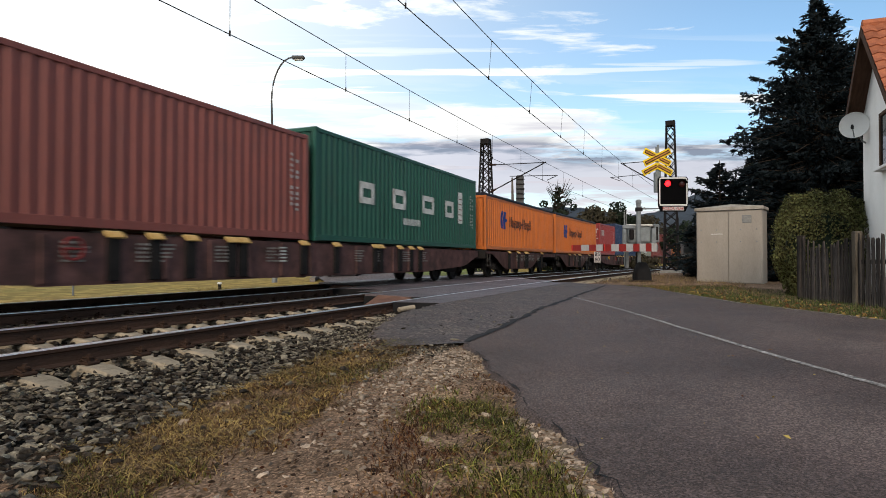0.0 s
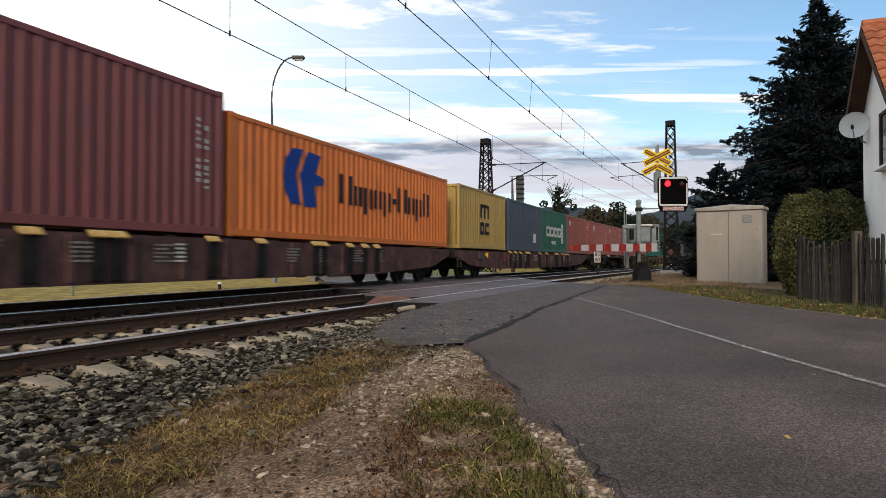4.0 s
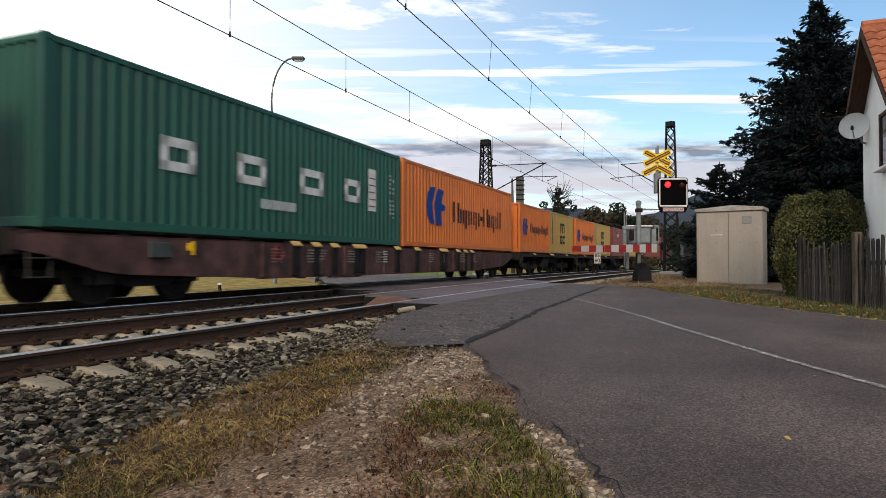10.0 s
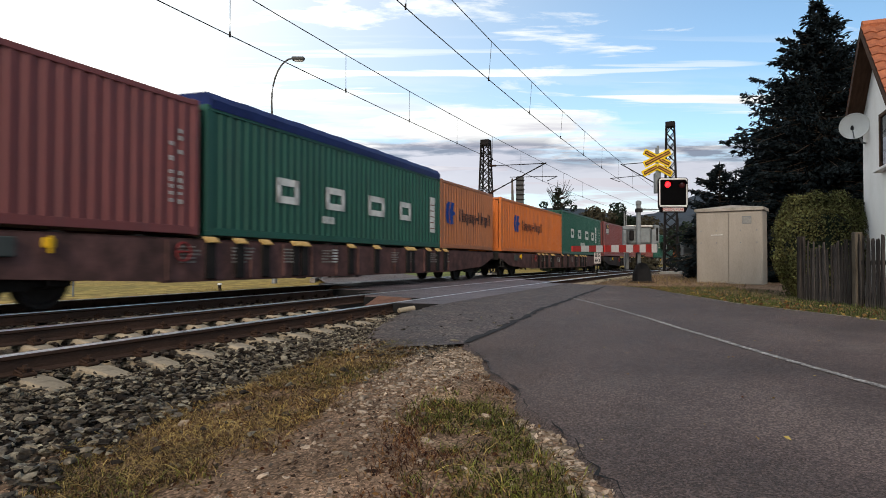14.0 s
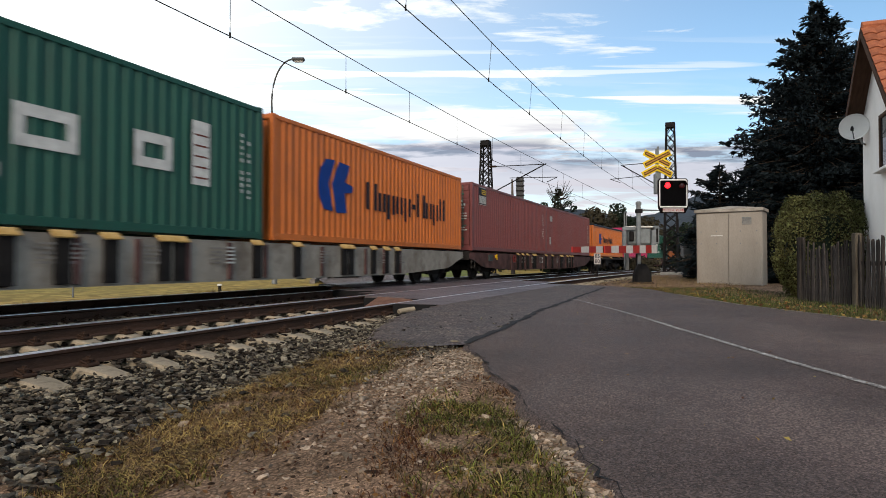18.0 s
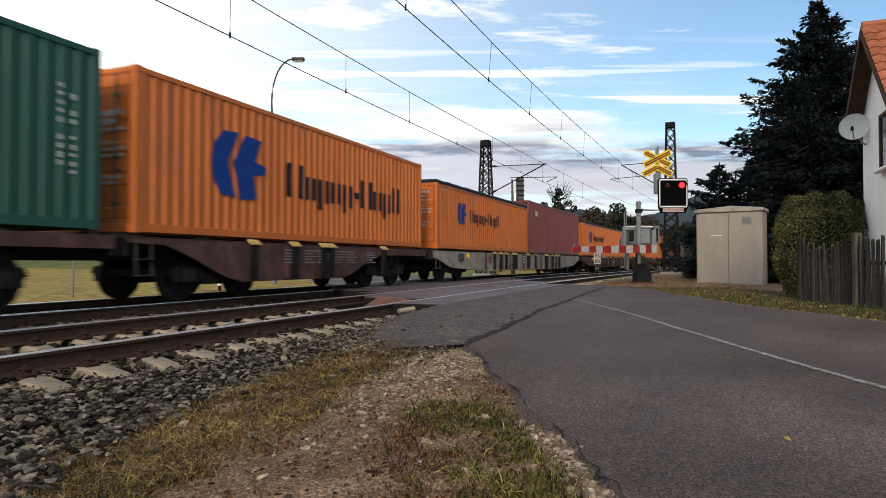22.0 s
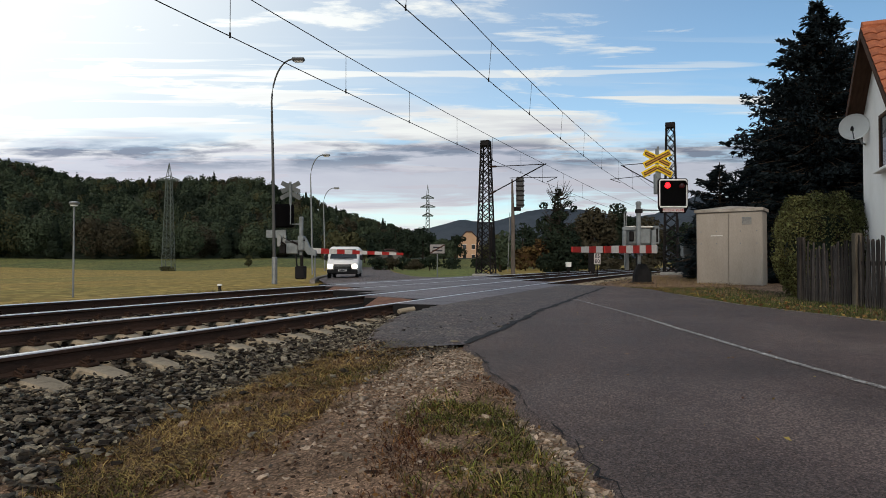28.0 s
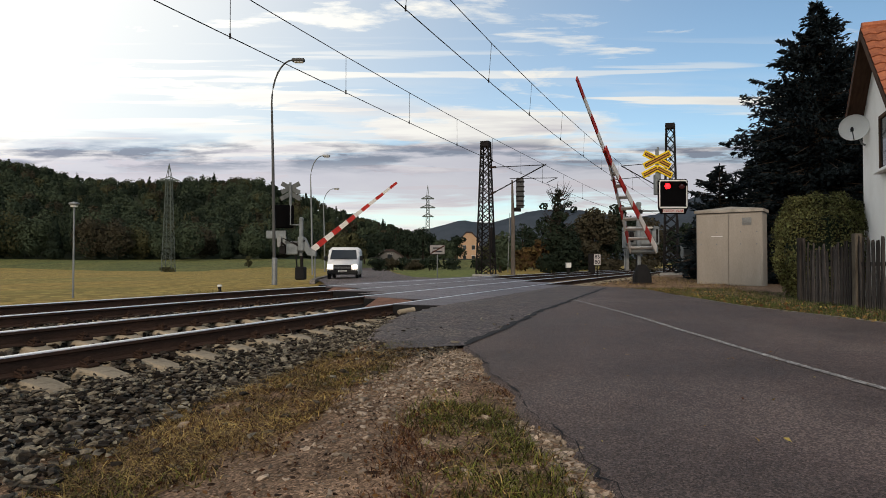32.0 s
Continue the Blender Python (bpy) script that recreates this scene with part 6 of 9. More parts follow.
overhead(TRACK_FAR, CONTACT_FAR, CARRIER_FAR, -40, 160, 0.0, (7.2, 12.1, 17.4, 22.0, 26.9, 31.8, 36.8, 41.5, 47.0, 53.0))


# ---- lamps ----
def street_lamp(bearing, ahead, base_z, top_level, reach, label, tone):
    x, y = spot_at(bearing, ahead)
    top = height_at(top_level, ahead)
    ob = thing("street_lamp", label, "street lamp", here(x, y, base_z, TURN), group="street lamps")
    h = top - base_z
    if ahead < 40:
        part("base_sleeve", MB().lathe([(0.15, -0.3), (0.145, 1.15), (0.11, 1.2)], 10), M_galv, ob, "thick grey steel foot")
    part("pole", MB().tube([(0, 0, 0), (-0.12, 0, h * 0.55), (-0.20, 0, h * 0.80)], [0.085, 0.072, 0.05], 10), tone, ob)
    arc = [(-0.20, 0, h * 0.80)]
    for k in range(1, 9):
        w = k / 8 * math.pi * 0.5
        arc.append((-0.20 + reach * (1 - math.cos(w)) * 0.95, 0, h * 0.80 + (h * 0.195) * math.sin(w)))
    part("arm", MB().tube(arc, 0.045, 8), tone, ob)
    hd = part("lamp_head", MB().box(-0.05, 0.62, -0.14, 0.14, -0.10, 0.08, 0.05), tone, ob)
    hd.location = (arc[-1][0], 0, arc[-1][2])
    part("lens", MB().box(0.08, 0.55, -0.10, 0.10, -0.15, -0.10, 0.03), M_sign_white, hd)
    return ob


street_lamp(486, 33.5, -0.15, 104, 1.15, "tall grey steel street lamp with a curved arm", M_pole)
street_lamp(553, 57.0, -0.3, 276, 1.15, "tall grey street lamp with a curved arm", M_galv)
street_lamp(575, 80.0, -0.3, 335, 1.4, "slim grey street lamp with a curved arm", M_galv)


def path_lamp():
    x, y = spot_at(130, 20.9)
    ob = thing("path_lamp", "slim galvanised lamp post with a flat round head", "lamp post", here(x, y, -0.4, TURN))
    part("post", MB().tube([(0, 0, 0), (0, 0, 3.05)], [0.034, 0.026], 8), M_galv, ob)
    part("lamp_head", MB().lathe([(0.04, 3.0), (0.12, 3.03), (0.16, 3.08), (0.155, 3.12), (0.04, 3.15)], 14), M_galv, ob)
    part("lens", MB().lathe([(0.11, 2.99), (0.11, 3.03)], 12), M_sign_white, ob)


path_lamp()


# ---- warning signals and barriers ----
def cross_sign(parent, z, back=False):
    """Two crossed boards over a half cross, edged in yellow."""
    def board(w, d, m, t, name, mt, y):
        b = MB().box(-w / 2, w / 2, y - t, y, -d / 2, d / 2, 0.01, m)
        return b
    for k, (a, dz) in enumerate(((27, 0.10), (-27, 0.10))):
        m = Matrix.Translation((0, 0, z + dz)) @ Matrix.Rotation(radians(a), 4, "Y")
        bd = part("cross_board", board(1.13, 0.25, m, 0.025 + 0.01 * k, "b", None, 0.0), M_back_grey if back else M_yellow, parent)
        if not back:
            part("dark_edge", board(1.03, 0.125, m, 0.004, "s", None, -0.03 - 0.016 * k), M_sign_dark, bd)
            part("red_stripe", board(0.98, 0.055, m, 0.004, "s", None, -0.036 - 0.016 * k), M_sign_orange, bd)
    for s in (-1, 1):
        m = Matrix.Translation((s * 0.265, 0, z - 0.36)) @ Matrix.Rotation(radians(28 * s), 4, "Y")
        bd = part("half_board", board(0.66, 0.24, m, 0.045 + 0.006 * s, "b", None, 0.0), M_back_grey if back else M_yellow, parent)
        if not back:
            part("dark_edge", board(0.56, 0.12, m, 0.004, "s", None, -0.054), M_sign_dark, bd)
            part("red_stripe", board(0.52, 0.052, m, 0.004, "s", None, -0.060), M_sign_orange, bd)


SIG_D = 24.5


def near_signal():
    x, y = spot_at(1136, SIG_D)
    base = height_at(503, SIG_D)
    ob = thing("crossing_signal", "level crossing signal with yellow cross and black lamp shield", "crossing signal", here(x, y, base, TURN))
    k = SIG_D / 1141.0

    def u(bearing):
        return (bearing - 1136) * k

    def v(level):
        return (503 - level) * k
    part("plinth", MB().box(-0.42, 0.36, -0.35, 0.35, -0.5, 0.02, 0.03), M_plinth, ob, "dark weathered footing")
    ped = MB()
    n = 14
    prof = [(0.34, 0.30, 0.0), (0.33, 0.29, 0.28), (0.26, 0.25, 0.50), (0.17, 0.18, 0.66), (0.12, 0.14, 0.70)]
    for rx, ry, zz in prof:
        for i in range(n):
            a = 2 * math.pi * i / n
            q = max(abs(math.cos(a)), abs(math.sin(a))) ** 0.6
            ped.v.append((rx * math.cos(a) / q, ry * math.sin(a) / q, zz))
    ped.f = [(j * n + i, j * n + (i + 1) % n, (j + 1) * n + (i + 1) % n, (j + 1) * n + i) for j in range(4) for i in range(n)] + [tuple(range(4 * n, 5 * n))]
    part("pedestal", ped, M_black, ob, "black tapered pedestal cover")
    part("column", MB().tube([(u(1132), 0.1, 0.5), (u(1132), 0.1, v(366))], 0.085, 12), M_lightgrey, ob)
    part("column_cap", MB().lathe([(0.11, 0.0), (0.11, 0.11), (0.05, 0.15)], 12, Matrix.Translation((u(1132), 0.1, v(366)))), M_lightgrey, ob)
    part("bracket", MB().tube([(u(1132), 0.1, v(375)), (u(1170), 0.1, v(375)), (u(1170), 0.08, v(300))], 0.045, 10), M_lightgrey, ob)
    part("clamp", MB().box(u(1127), u(1138), -0.02, 0.22, v(380), v(373), 0.02), M_steel_dark, ob)
    part("back_box", MB().box(u(1161), u(1171), 0.0, 0.25, v(346), v(310), 0.02), M_lightgrey, ob)
    sh = part("lamp_shield", MB().prism([(u(1163.5), v(371)), (u(1168), v(381)), (u(1211), v(381)), (u(1216), v(371)), (u(1216), v(323)), (u(1213), v(319.5)), (u(1167), v(319.5)), (u(1163.5), v(323))], -0.15, -0.08), M_shield, ob, "black lamp shield")
    b = MB()
    for x0, x1, z0, z1 in ((1164.5, 1167.6, 369, 324), (1212.4, 1215.4, 369, 324)):
        b.box(u(x0), u(x1), -0.17, -0.09, v(z0), v(z1), 0.03)
    b.box(u(1167), u(1213), -0.168, -0.092, v(371.2), v(368.3), 0.02).box(u(1167), u(1213), -0.168, -0.092, v(323.6), v(320.8), 0.02)
    for x0, z0, x1, z1 in ((1166, 369.2, 1168.6, 370.6), (1214, 369.2, 1211.4, 370.6), (1166, 323.8, 1168.6, 322.2), (1214, 323.8, 1211.4, 322.2)):
        b.tube([(u(x0), -0.13, v(z0)), (u(x1), -0.13, v(z1))], 0.034, 8)
    part("white_border", b, M_sign_white, sh)
    for bearing in (1179.5, 1204.5):
        m = Matrix.Translation((u(bearing), -0.16, v(332))) @ Matrix.Rotation(radians(90), 4, "X")
        part("lens", MB().lathe([(0.12, 0.0), (0.12, 0.02), (0.07, 0.045), (0.01, 0.05)], 18, m), M_lens, sh)
        hood = MB()
        for i in range(11):
            w0, w1 = math.pi * i / 11, math.pi * (i + 1) / 11
            hood.add([(u(bearing) + 0.15 * math.cos(w), yy, v(332) + 0.15 * math.sin(w)) for w in (w0, w1) for yy in (-0.16, -0.36)], [(0, 1, 3, 2)])
        part("hood", hood, M_shield, sh)
    cr = part("cross_backing", MB().box(-0.03, 0.03, -0.02, 0.05, v(318), v(262)), M_lightgrey, ob)
    cr.location = (u(1166), 0, 0)
    holder = part("cross_mount", MB().box(-0.05, 0.05, 0.01, 0.05, -0.6, 0.5, 0.01), M_lightgrey, ob)
    holder.matrix_basis = pose(u(1163.5), -0.03, v(289))
    cross_sign(holder, 0.0)
    tab = part("warning_plate", MB().box(u(1171), u(1208.5), -0.165, -0.152, v(379.2), v(372.6), 0.005), M_plate, ob, "greyed white plate with red lettering")
    letters("POZOR VLAK", 0.135, tab, M_sign_red, Matrix.Translation((u(1189.7), -0.168, v(375.9))) @ Matrix.Rotation(radians(90), 4, "X"))
    # the barrier drive
    part("drive_housing", MB().box(u(1117), u(1158), 0.26, 0.75, v(437), v(405), 0.08), M_lightgrey, ob)
    part("housing_lid", MB().box(u(1114), u(1160), 0.22, 0.80, v(406), v(402.5), 0.03), M_bar_white, ob, "pale housing lid")
    part("motor_cover", MB().box(u(1117), u(1125), 0.16, 0.27, v(430), v(412), 0.03), M_steel_dark, ob)
    part("yoke_arm", MB().prism([(u(1156), v(410)), (u(1163), v(410)), (u(1163), v(446)), (u(1159), v(451)), (u(1143), v(451)), (u(1143), v(446)), (u(1155), v(444))], 0.10, 0.24), M_lightgrey, ob)
    part("yoke_arm", MB().box(u(1105.5), u(1111), 0.15, 0.35, v(441), v(411), 0.02), M_lightgrey, ob)
    part("yoke_beam", MB().box(u(1105), u(1128), 0.18, 0.30, v(410.5), v(404), 0.02), M_lightgrey, ob)
    part("counterweight", MB().box(u(1162.5), u(1171.5), 0.25, 0.5, v(435), v(402), 0.03), M_lightgrey, ob)
    part("counterweight_slot", MB().box(u(1165.5), u(1169), 0.24, 0.26, v(431), v(407), 0.005), M_steel_dark, ob)
    part("rear_post", MB().tube([(u(1112), 0.5, v(477)), (u(1112), 0.5, v(379))], 0.026, 8), M_galv, ob)
    part("rear_post", MB().tube([(u(1115.5), 0.52, v(430)), (u(1115.5), 0.52, v(383))], 0.02, 8), M_galv, ob)
    part("rear_foot", MB().box(u(1113), u(1119), 0.4, 0.6, v(482), v(436), 0.02), M_galv, ob)
    part("stem", MB().box(u(1128), u(1136), 0.05, 0.25, 0.55, v(452), 0.02), M_steel_dark, ob)
    lamp = thing("signal_lamp", "lit red warning lamp shining in the signal shield", "warning lamp", ob.matrix_basis @ pose(u(1179.5), -0.168, v(332)))
    part("lamp_glass", MB().lathe([(0.115, 0.0), (0.115, 0.02), (0.075, 0.05), (0.01, 0.058)], 18, Matrix.Rotation(radians(90), 4, "X")), M_red_glow, lamp)
    return ob, lamp, ob.matrix_basis.copy(), u, v


near_sig, sig_lamp, SIG_M, sig_u, sig_v = near_signal()


def barrier_arm(L, w0, label, boards):
    """A ladder-like boom along local x: two rails meeting at the tip, rungs between, red and white skirts. y is its width."""
    ob = thing("barrier_boom", label, "barrier boom", group="barrier booms")
    n = boards
    for i in range(n):
        x0, x1 = L * i / n, L * (i + 1) / n
        mt = M_bar_red if (i % 2 == 1) else M_bar_white
        for s in (-1, 1):
            def yy(x):
                return s * max(0.035, w0 / 2 * (1 - x / (L * 0.62)))
            b = MB()
            for (xa, xb) in ((x0, x1),):
                hz0, hz1 = 0.155 - 0.085 * xa / L, 0.155 - 0.085 * xb / L
                b.add([(xa, yy(xa) - 0.018, -hz0), (xb, yy(xb) - 0.018, -hz1), (xb, yy(xb) + 0.018, -hz1), (xa, yy(xa) + 0.018, -hz0), (xa, yy(xa) - 0.018, hz0), (xb, yy(xb) - 0.018, hz1), (xb, yy(xb) + 0.018, hz1), (xa, yy(xa) + 0.018, hz0)],
                      [(3, 2, 1, 0), (4, 5, 6, 7), (0, 1, 5, 4), (2, 3, 7, 6), (0, 4, 7, 3), (1, 2, 6, 5)])
            if s < 0 or x0 < L * 0.6:
                part("boom_section", b, mt, ob)
    for i in range(8):
        x = 0.15 + i * L * 0.072
        w = w0 / 2 * (1 - x / (L * 0.62))
        part("rung", MB().box(x - 0.07, x + 0.07, -w, w, -0.03, 0.03, 0.01), M_bar_white, ob)
    part("hub", MB().box(-0.10, 0.06, -w0 / 2 - 0.04, w0 / 2 + 0.04, -0.12, 0.12, 0.03), M_lightgrey, ob)
    return ob


NEAR_PIVOT = Vector((*spot_at(1139, 24.25), height_at(444.5, 24.25)))
near_boom = barrier_arm(9.0, 0.95, "red and white striped barrier boom of the near lane", 12)
FAR_PIVOT = Vector((*spot_at(549, 36.0), height_at(447, 36.0)))
far_boom = barrier_arm(6.4, 0.55, "red and white striped barrier boom before the white van", 12)


def far_signal():
    D = 35.5
    x, y = spot_at(535, D)
    base = height_at(494, D)
    ob = thing("crossing_signal", "level crossing signal seen from behind with barrier drive", "crossing signal", here(x, y, base, TURN))
    k = D / 1141.0

    def u(bearing):
        return (bearing - 535) * k

    def v(level):
        return (494 - level) * k
    part("pedestal", MB().box(u(524), u(541), -0.3, 0.3, -0.1, v(474), 0.06), M_black, ob, "black pedestal box")
    part("stem", MB().tube([(u(534), 0, 0.5), (u(534), 0, v(450))], 0.09, 8), M_steel_dark, ob)
    part("column", MB().tube([(u(533), 0, v(455)), (u(533), 0, v(392))], 0.11, 12), M_lightgrey, ob)
    part("gear_arm", MB().prism([(u(536), v(424)), (u(542), v(424)), (u(550), v(442)), (u(560), v(447)), (u(560), v(456)), (u(546), v(454)), (u(536), v(440))], -0.25, 0.05), M_lightgrey, ob)
    part("gear_rod", MB().tube([(u(519), -0.3, v(430)), (u(530), -0.3, v(436)), (u(541), -0.3, v(428))], 0.05, 8), M_steel_dark, ob)
    part("cable_box", MB().box(u(496), u(507), -0.25, 0.05, v(452), v(437), 0.03), M_steel_dark, ob)
    part("rear_leg", MB().tube([(u(556), 0.2, 0), (u(556), 0.2, v(452))], 0.04, 8), M_galv, ob)
    part("column_cap", MB().lathe([(0.13, 0.0), (0.13, 0.12), (0.05, 0.17)], 12, Matrix.Translation((u(533), 0, v(392)))), M_lightgrey, ob)
    part("drive_housing", MB().box(u(508), u(529), -0.30, 0.3, v(453), v(432), 0.06), M_lightgrey, ob)
    part("housing_lid", MB().box(u(506), u(531), -0.34, 0.34, v(433), v(429), 0.03), M_back_grey, ob)
    part("motor_cover", MB().box(u(529), u(540), -0.38, 0.2, v(447), v(421), 0.06), M_lightgrey, ob)
    for x0 in (493, 500):
        part("counterweight", MB().prism([(u(x0), v(440)), (u(x0 + 5), v(438)), (u(x0 + 6), v(421)), (u(x0 + 2), v(418)), (u(x0 - 1), v(424))], -0.25 + 0.04 * (x0 - 493), -0.12 + 0.04 * (x0 - 493)), M_galv, ob)
    part("weight_arm", MB().tube([(u(496), -0.1, v(430)), (u(512), -0.1, v(441))], 0.05, 8), M_steel_dark, ob)
    part("link_rod", MB().tube([(u(503), -0.32, v(424)), (u(535), -0.34, v(440))], 0.028, 6), M_steel_dark, ob)
    part("cable_pipe", MB().tube([(u(527), -0.2, v(474)), (u(525), -0.2, v(453))], 0.04, 8), M_black, ob)
    part("bracket", MB().tube([(u(533), 0, v(400)), (u(514), 0, v(400)), (u(514), 0, v(340))], 0.06, 10), M_lightgrey, ob)
    part("lamp_shield", MB().box(u(482), u(519), -0.05, 0.20, v(406), v(364), 0.08), M_shield, ob, "black lamp shield seen from behind")
    part("plate", MB().box(u(470), u(505), 0.10, 0.14, v(424), v(410), 0.01), M_lightgrey, ob)
    holder = part("cross_mount", MB().box(-0.06, 0.06, -0.10, -0.03, v(404) - v(346), 0.55, 0.01), M_lightgrey, ob)
    holder.matrix_basis = pose(u(513), 0.1, v(342))
    cross_sign(holder, 0.14, True)


far_signal()


# ---- relay cabinet ----
def relay_cabinet():
    D = 24.3
    x, y = spot_at(1289.5, D)
    base = height_at(512, D)
    k = D / 1141.0
    W, H, T = 109 * k, 134 * k, 1.1
    ob = thing("relay_cabinet", "cream panelled relay cabinet with double doors and low roof", "equipment cabinet", here(x, y, base, facing(x, y) - 11))
    part("plinth", MB().box(-W / 2 + 0.03, W / 2 - 0.03, 0.03, T - 0.03, -0.3, 0.06), M_concrete_post, ob)
    part("body", MB().box(-W / 2, W / 2, 0.03, T, 0.05, H, 0.02), M_cabinet, ob)
    for s in (-1, 1):
        d = part("door", MB().box(min(0, s * (W / 2 - 0.03)) + 0.008, max(0, s * (W / 2 - 0.03)) - 0.008, -0.01, 0.03, 0.10, H - 0.06, 0.01), M_cabinet, ob)
        for zz in (H * 0.58, H * 0.74):
            for xx in (0.42, 0.98):
                part("bolt", MB().lathe([(0.025, 0.0), (0.02, 0.012)], 8, Matrix.Translation((s * xx, -0.012, zz)) @ Matrix.Rotation(radians(90), 4, "X")), M_galv, d)
    lv = part("louvre", MB().box(0.48, 0.80, -0.022, -0.008, H - 0.50, H - 0.22, 0.005), M_galv, ob, "grey vent louvre")
    for i in range(6):
        part("slat", MB().box(0.50, 0.78, -0.036, -0.02, H - 0.475 + i * 0.04, H - 0.458 + i * 0.04), M_concrete_post, lv)
    part("handle", MB().box(-0.62, -0.20, -0.03, -0.01, H * 0.68, H * 0.68 + 0.025, 0.005), M_sign_white, ob)
    e = 0.055
    b = MB()
    b.add([(-W / 2 - e, -e, H), (W / 2 + e, -e, H), (W / 2 + e, T + e, H), (-W / 2 - e, T + e, H), (-W / 2 - e, -e, H + 0.11), (W / 2 + e, -e, H + 0.11), (W / 2 + e, T + e, H + 0.11), (-W / 2 - e, T + e, H + 0.11), (0, T / 2, H + 0.26)],
          [(3, 2, 1, 0), (0, 1, 5, 4), (1, 2, 6, 5), (2, 3, 7, 6), (3, 0, 4, 7), (4, 5, 8), (5, 6, 8), (6, 7, 8), (7, 4, 8)])
    part("roof", b, M_cab_roof, ob)


relay_cabinet()


# ---- railway signal, boards and small cabinets beyond the crossing ----
def rail_signal():
    D = 45.0
    x, y = spot_at(908, D)
    ob = thing("railway_signal", "railway light signal seen from behind on a wooden mast", "railway signal", here(x, y, -0.05, TURN))
    k = D / 1141.0
    part("mast", MB().tube([(0, 0, 0), (0, 0, 98 * k), (-0.05, 0, 168 * k)], [0.16, 0.13, 0.06], 10), M_mast, ob)
    part("signal_head", MB().box(6 * k, 19 * k, -0.15, 0.15, 118 * k, 172 * k, 0.05), M_pole, ob, "dark grey signal head")
    for i in range(6):
        part("head_rib", MB().box(5 * k, 20 * k, -0.19, -0.15, (121 + 8.5 * i) * k, (123 + 8.5 * i) * k), M_steel_dark, ob)
    part("bracket", MB().box(-2 * k, 14 * k, -0.08, 0.08, 112 * k, 119 * k, 0.02), M_steel_dark, ob)
    part("ladder", MB().tube([(-0.35, 0.2, 0.2), (-0.2, 0.1, 110 * k)], 0.025, 6), M_galv, ob)


rail_signal()


def town_sign():
    D = 46.0
    x, y = spot_at(774, D)
    ob = thing("place_sign", "white place-end sign with a red diagonal on a post", "road sign", here(x, y, -0.35, TURN))
    part("post", MB().tube([(0, 0.03, 0), (0, 0.03, 2.35)], 0.04, 8), M_galv, ob)
    part("board", MB().box(-0.52, 0.52, -0.03, 0.0, 1.75, 2.40, 0.01), M_sign_shade, ob)
    part("rim", MB().box(-0.55, 0.55, -0.025, 0.004, 1.72, 2.43, 0.01), M_steel_dark, ob)
    part("name_bar", MB().box(-0.30, 0.30, -0.036, -0.03, 2.15, 2.23), M_mark_dark, ob)
    part("name_bar", MB().box(-0.36, 0.36, -0.036, -0.03, 1.91, 1.99), M_mark_dark, ob)
    part("diagonal", MB().box(-0.58, 0.58, -0.044, -0.037, -0.04, 0.04, 0, Matrix.Translation((0, 0, 2.07)) @ Matrix.Rotation(radians(-30), 4, "Y")), M_sign_dark, ob)


town_sign()


def speed_board():
    D = 40.0
    x, y = spot_at(1057, D)
    ob = thing("speed_board", "white railway speed board reading 85 over 80", "railway board", here(x, y, height_at(490, D), TURN))
    k = D / 1141.0
    part("post", MB().tube([(0, 0.03, -0.1), (0, 0.03, 1.0)], 0.04, 8), M_steel_dark, ob)
    b = part("board", MB().box(-0.20, 0.20, -0.02, 0.0, 19 * k, 38 * k, 0.005), M_plate, ob)
    letters("85", 0.33, b, M_mark_dark, Matrix.Translation((0, -0.023, 33.3 * k)) @ Matrix.Rotation(radians(90), 4, "X"))
    letters("80", 0.33, b, M_mark_dark, Matrix.Translation((0, -0.023, 24 * k)) @ Matrix.Rotation(radians(90), 4, "X"))


speed_board()


def small_box(bearing, level_top, level_low, w, D, base_level, mt, label, name="equipment_box"):
    x, y = spot_at(bearing, D)
    bz = height_at(base_level, D)
    ob = thing(name, label, "equipment box", here(x, y, bz, TURN))
    z0, z1 = height_at(level_low, D) - bz, height_at(level_top, D) - bz
    part("housing", MB().box(-w / 2, w / 2, -0.2, 0.2, z0, z1, 0.03), mt, ob)
    part("leg", MB().box(-w * 0.3, w * 0.3, -0.1, 0.1, -0.2, z0 + 0.05), M_steel_dark, ob)
    part("lid", MB().box(-w / 2 - 0.03, w / 2 + 0.03, -0.23, 0.23, z1, z1 + 0.04, 0.01), mt, ob)


small_box(1006, 468, 476, 0.36, 48.0, 487, M_sign_white, "small white equipment box on a leg")
small_box(1219, 434, 470, 0.75, 34.0, 480, M_galv, "grey trackside transformer box on a leg")
small_box(1047, 452, 486, 0.45, 52.0, 488, M_steel_dark, "dark trackside box beside the line")


def marker_stake():
    x, y = spot_at(389, 24.0)
    ob = thing("marker_stake", "short black marker post with a pale cap", "marker post", here(x, y, -0.35))
    part("stake", MB().tube([(0, 0, 0), (0, 0, 0.26)], 0.06, 8), M_black, ob)
    part("cap", MB().lathe([(0.085, 0.24), (0.09, 0.285), (0.05, 0.31)], 10), M_sign_white, ob)


marker_stake()


# ---- the waiting van ----
M_van = mat("white_van_paint", (0.72, 0.71, 0.70), 0.35, vary=0.06, scale=3, bump=0.0, color2=(0.66, 0.65, 0.64))
M_glass = glassy("dark_window_glass", (0.02, 0.024, 0.028), 0.06)
M_plastic = mat("black_plastic", (0.02, 0.02, 0.021), 0.6, vary=0.2, scale=6)
M_headlight = glow("lit_headlight", (1.0, 0.90, 0.74), 5.0)
M_tyre = mat("tyre_rubber", (0.018, 0.018, 0.018), 0.85, vary=0.2, scale=9)


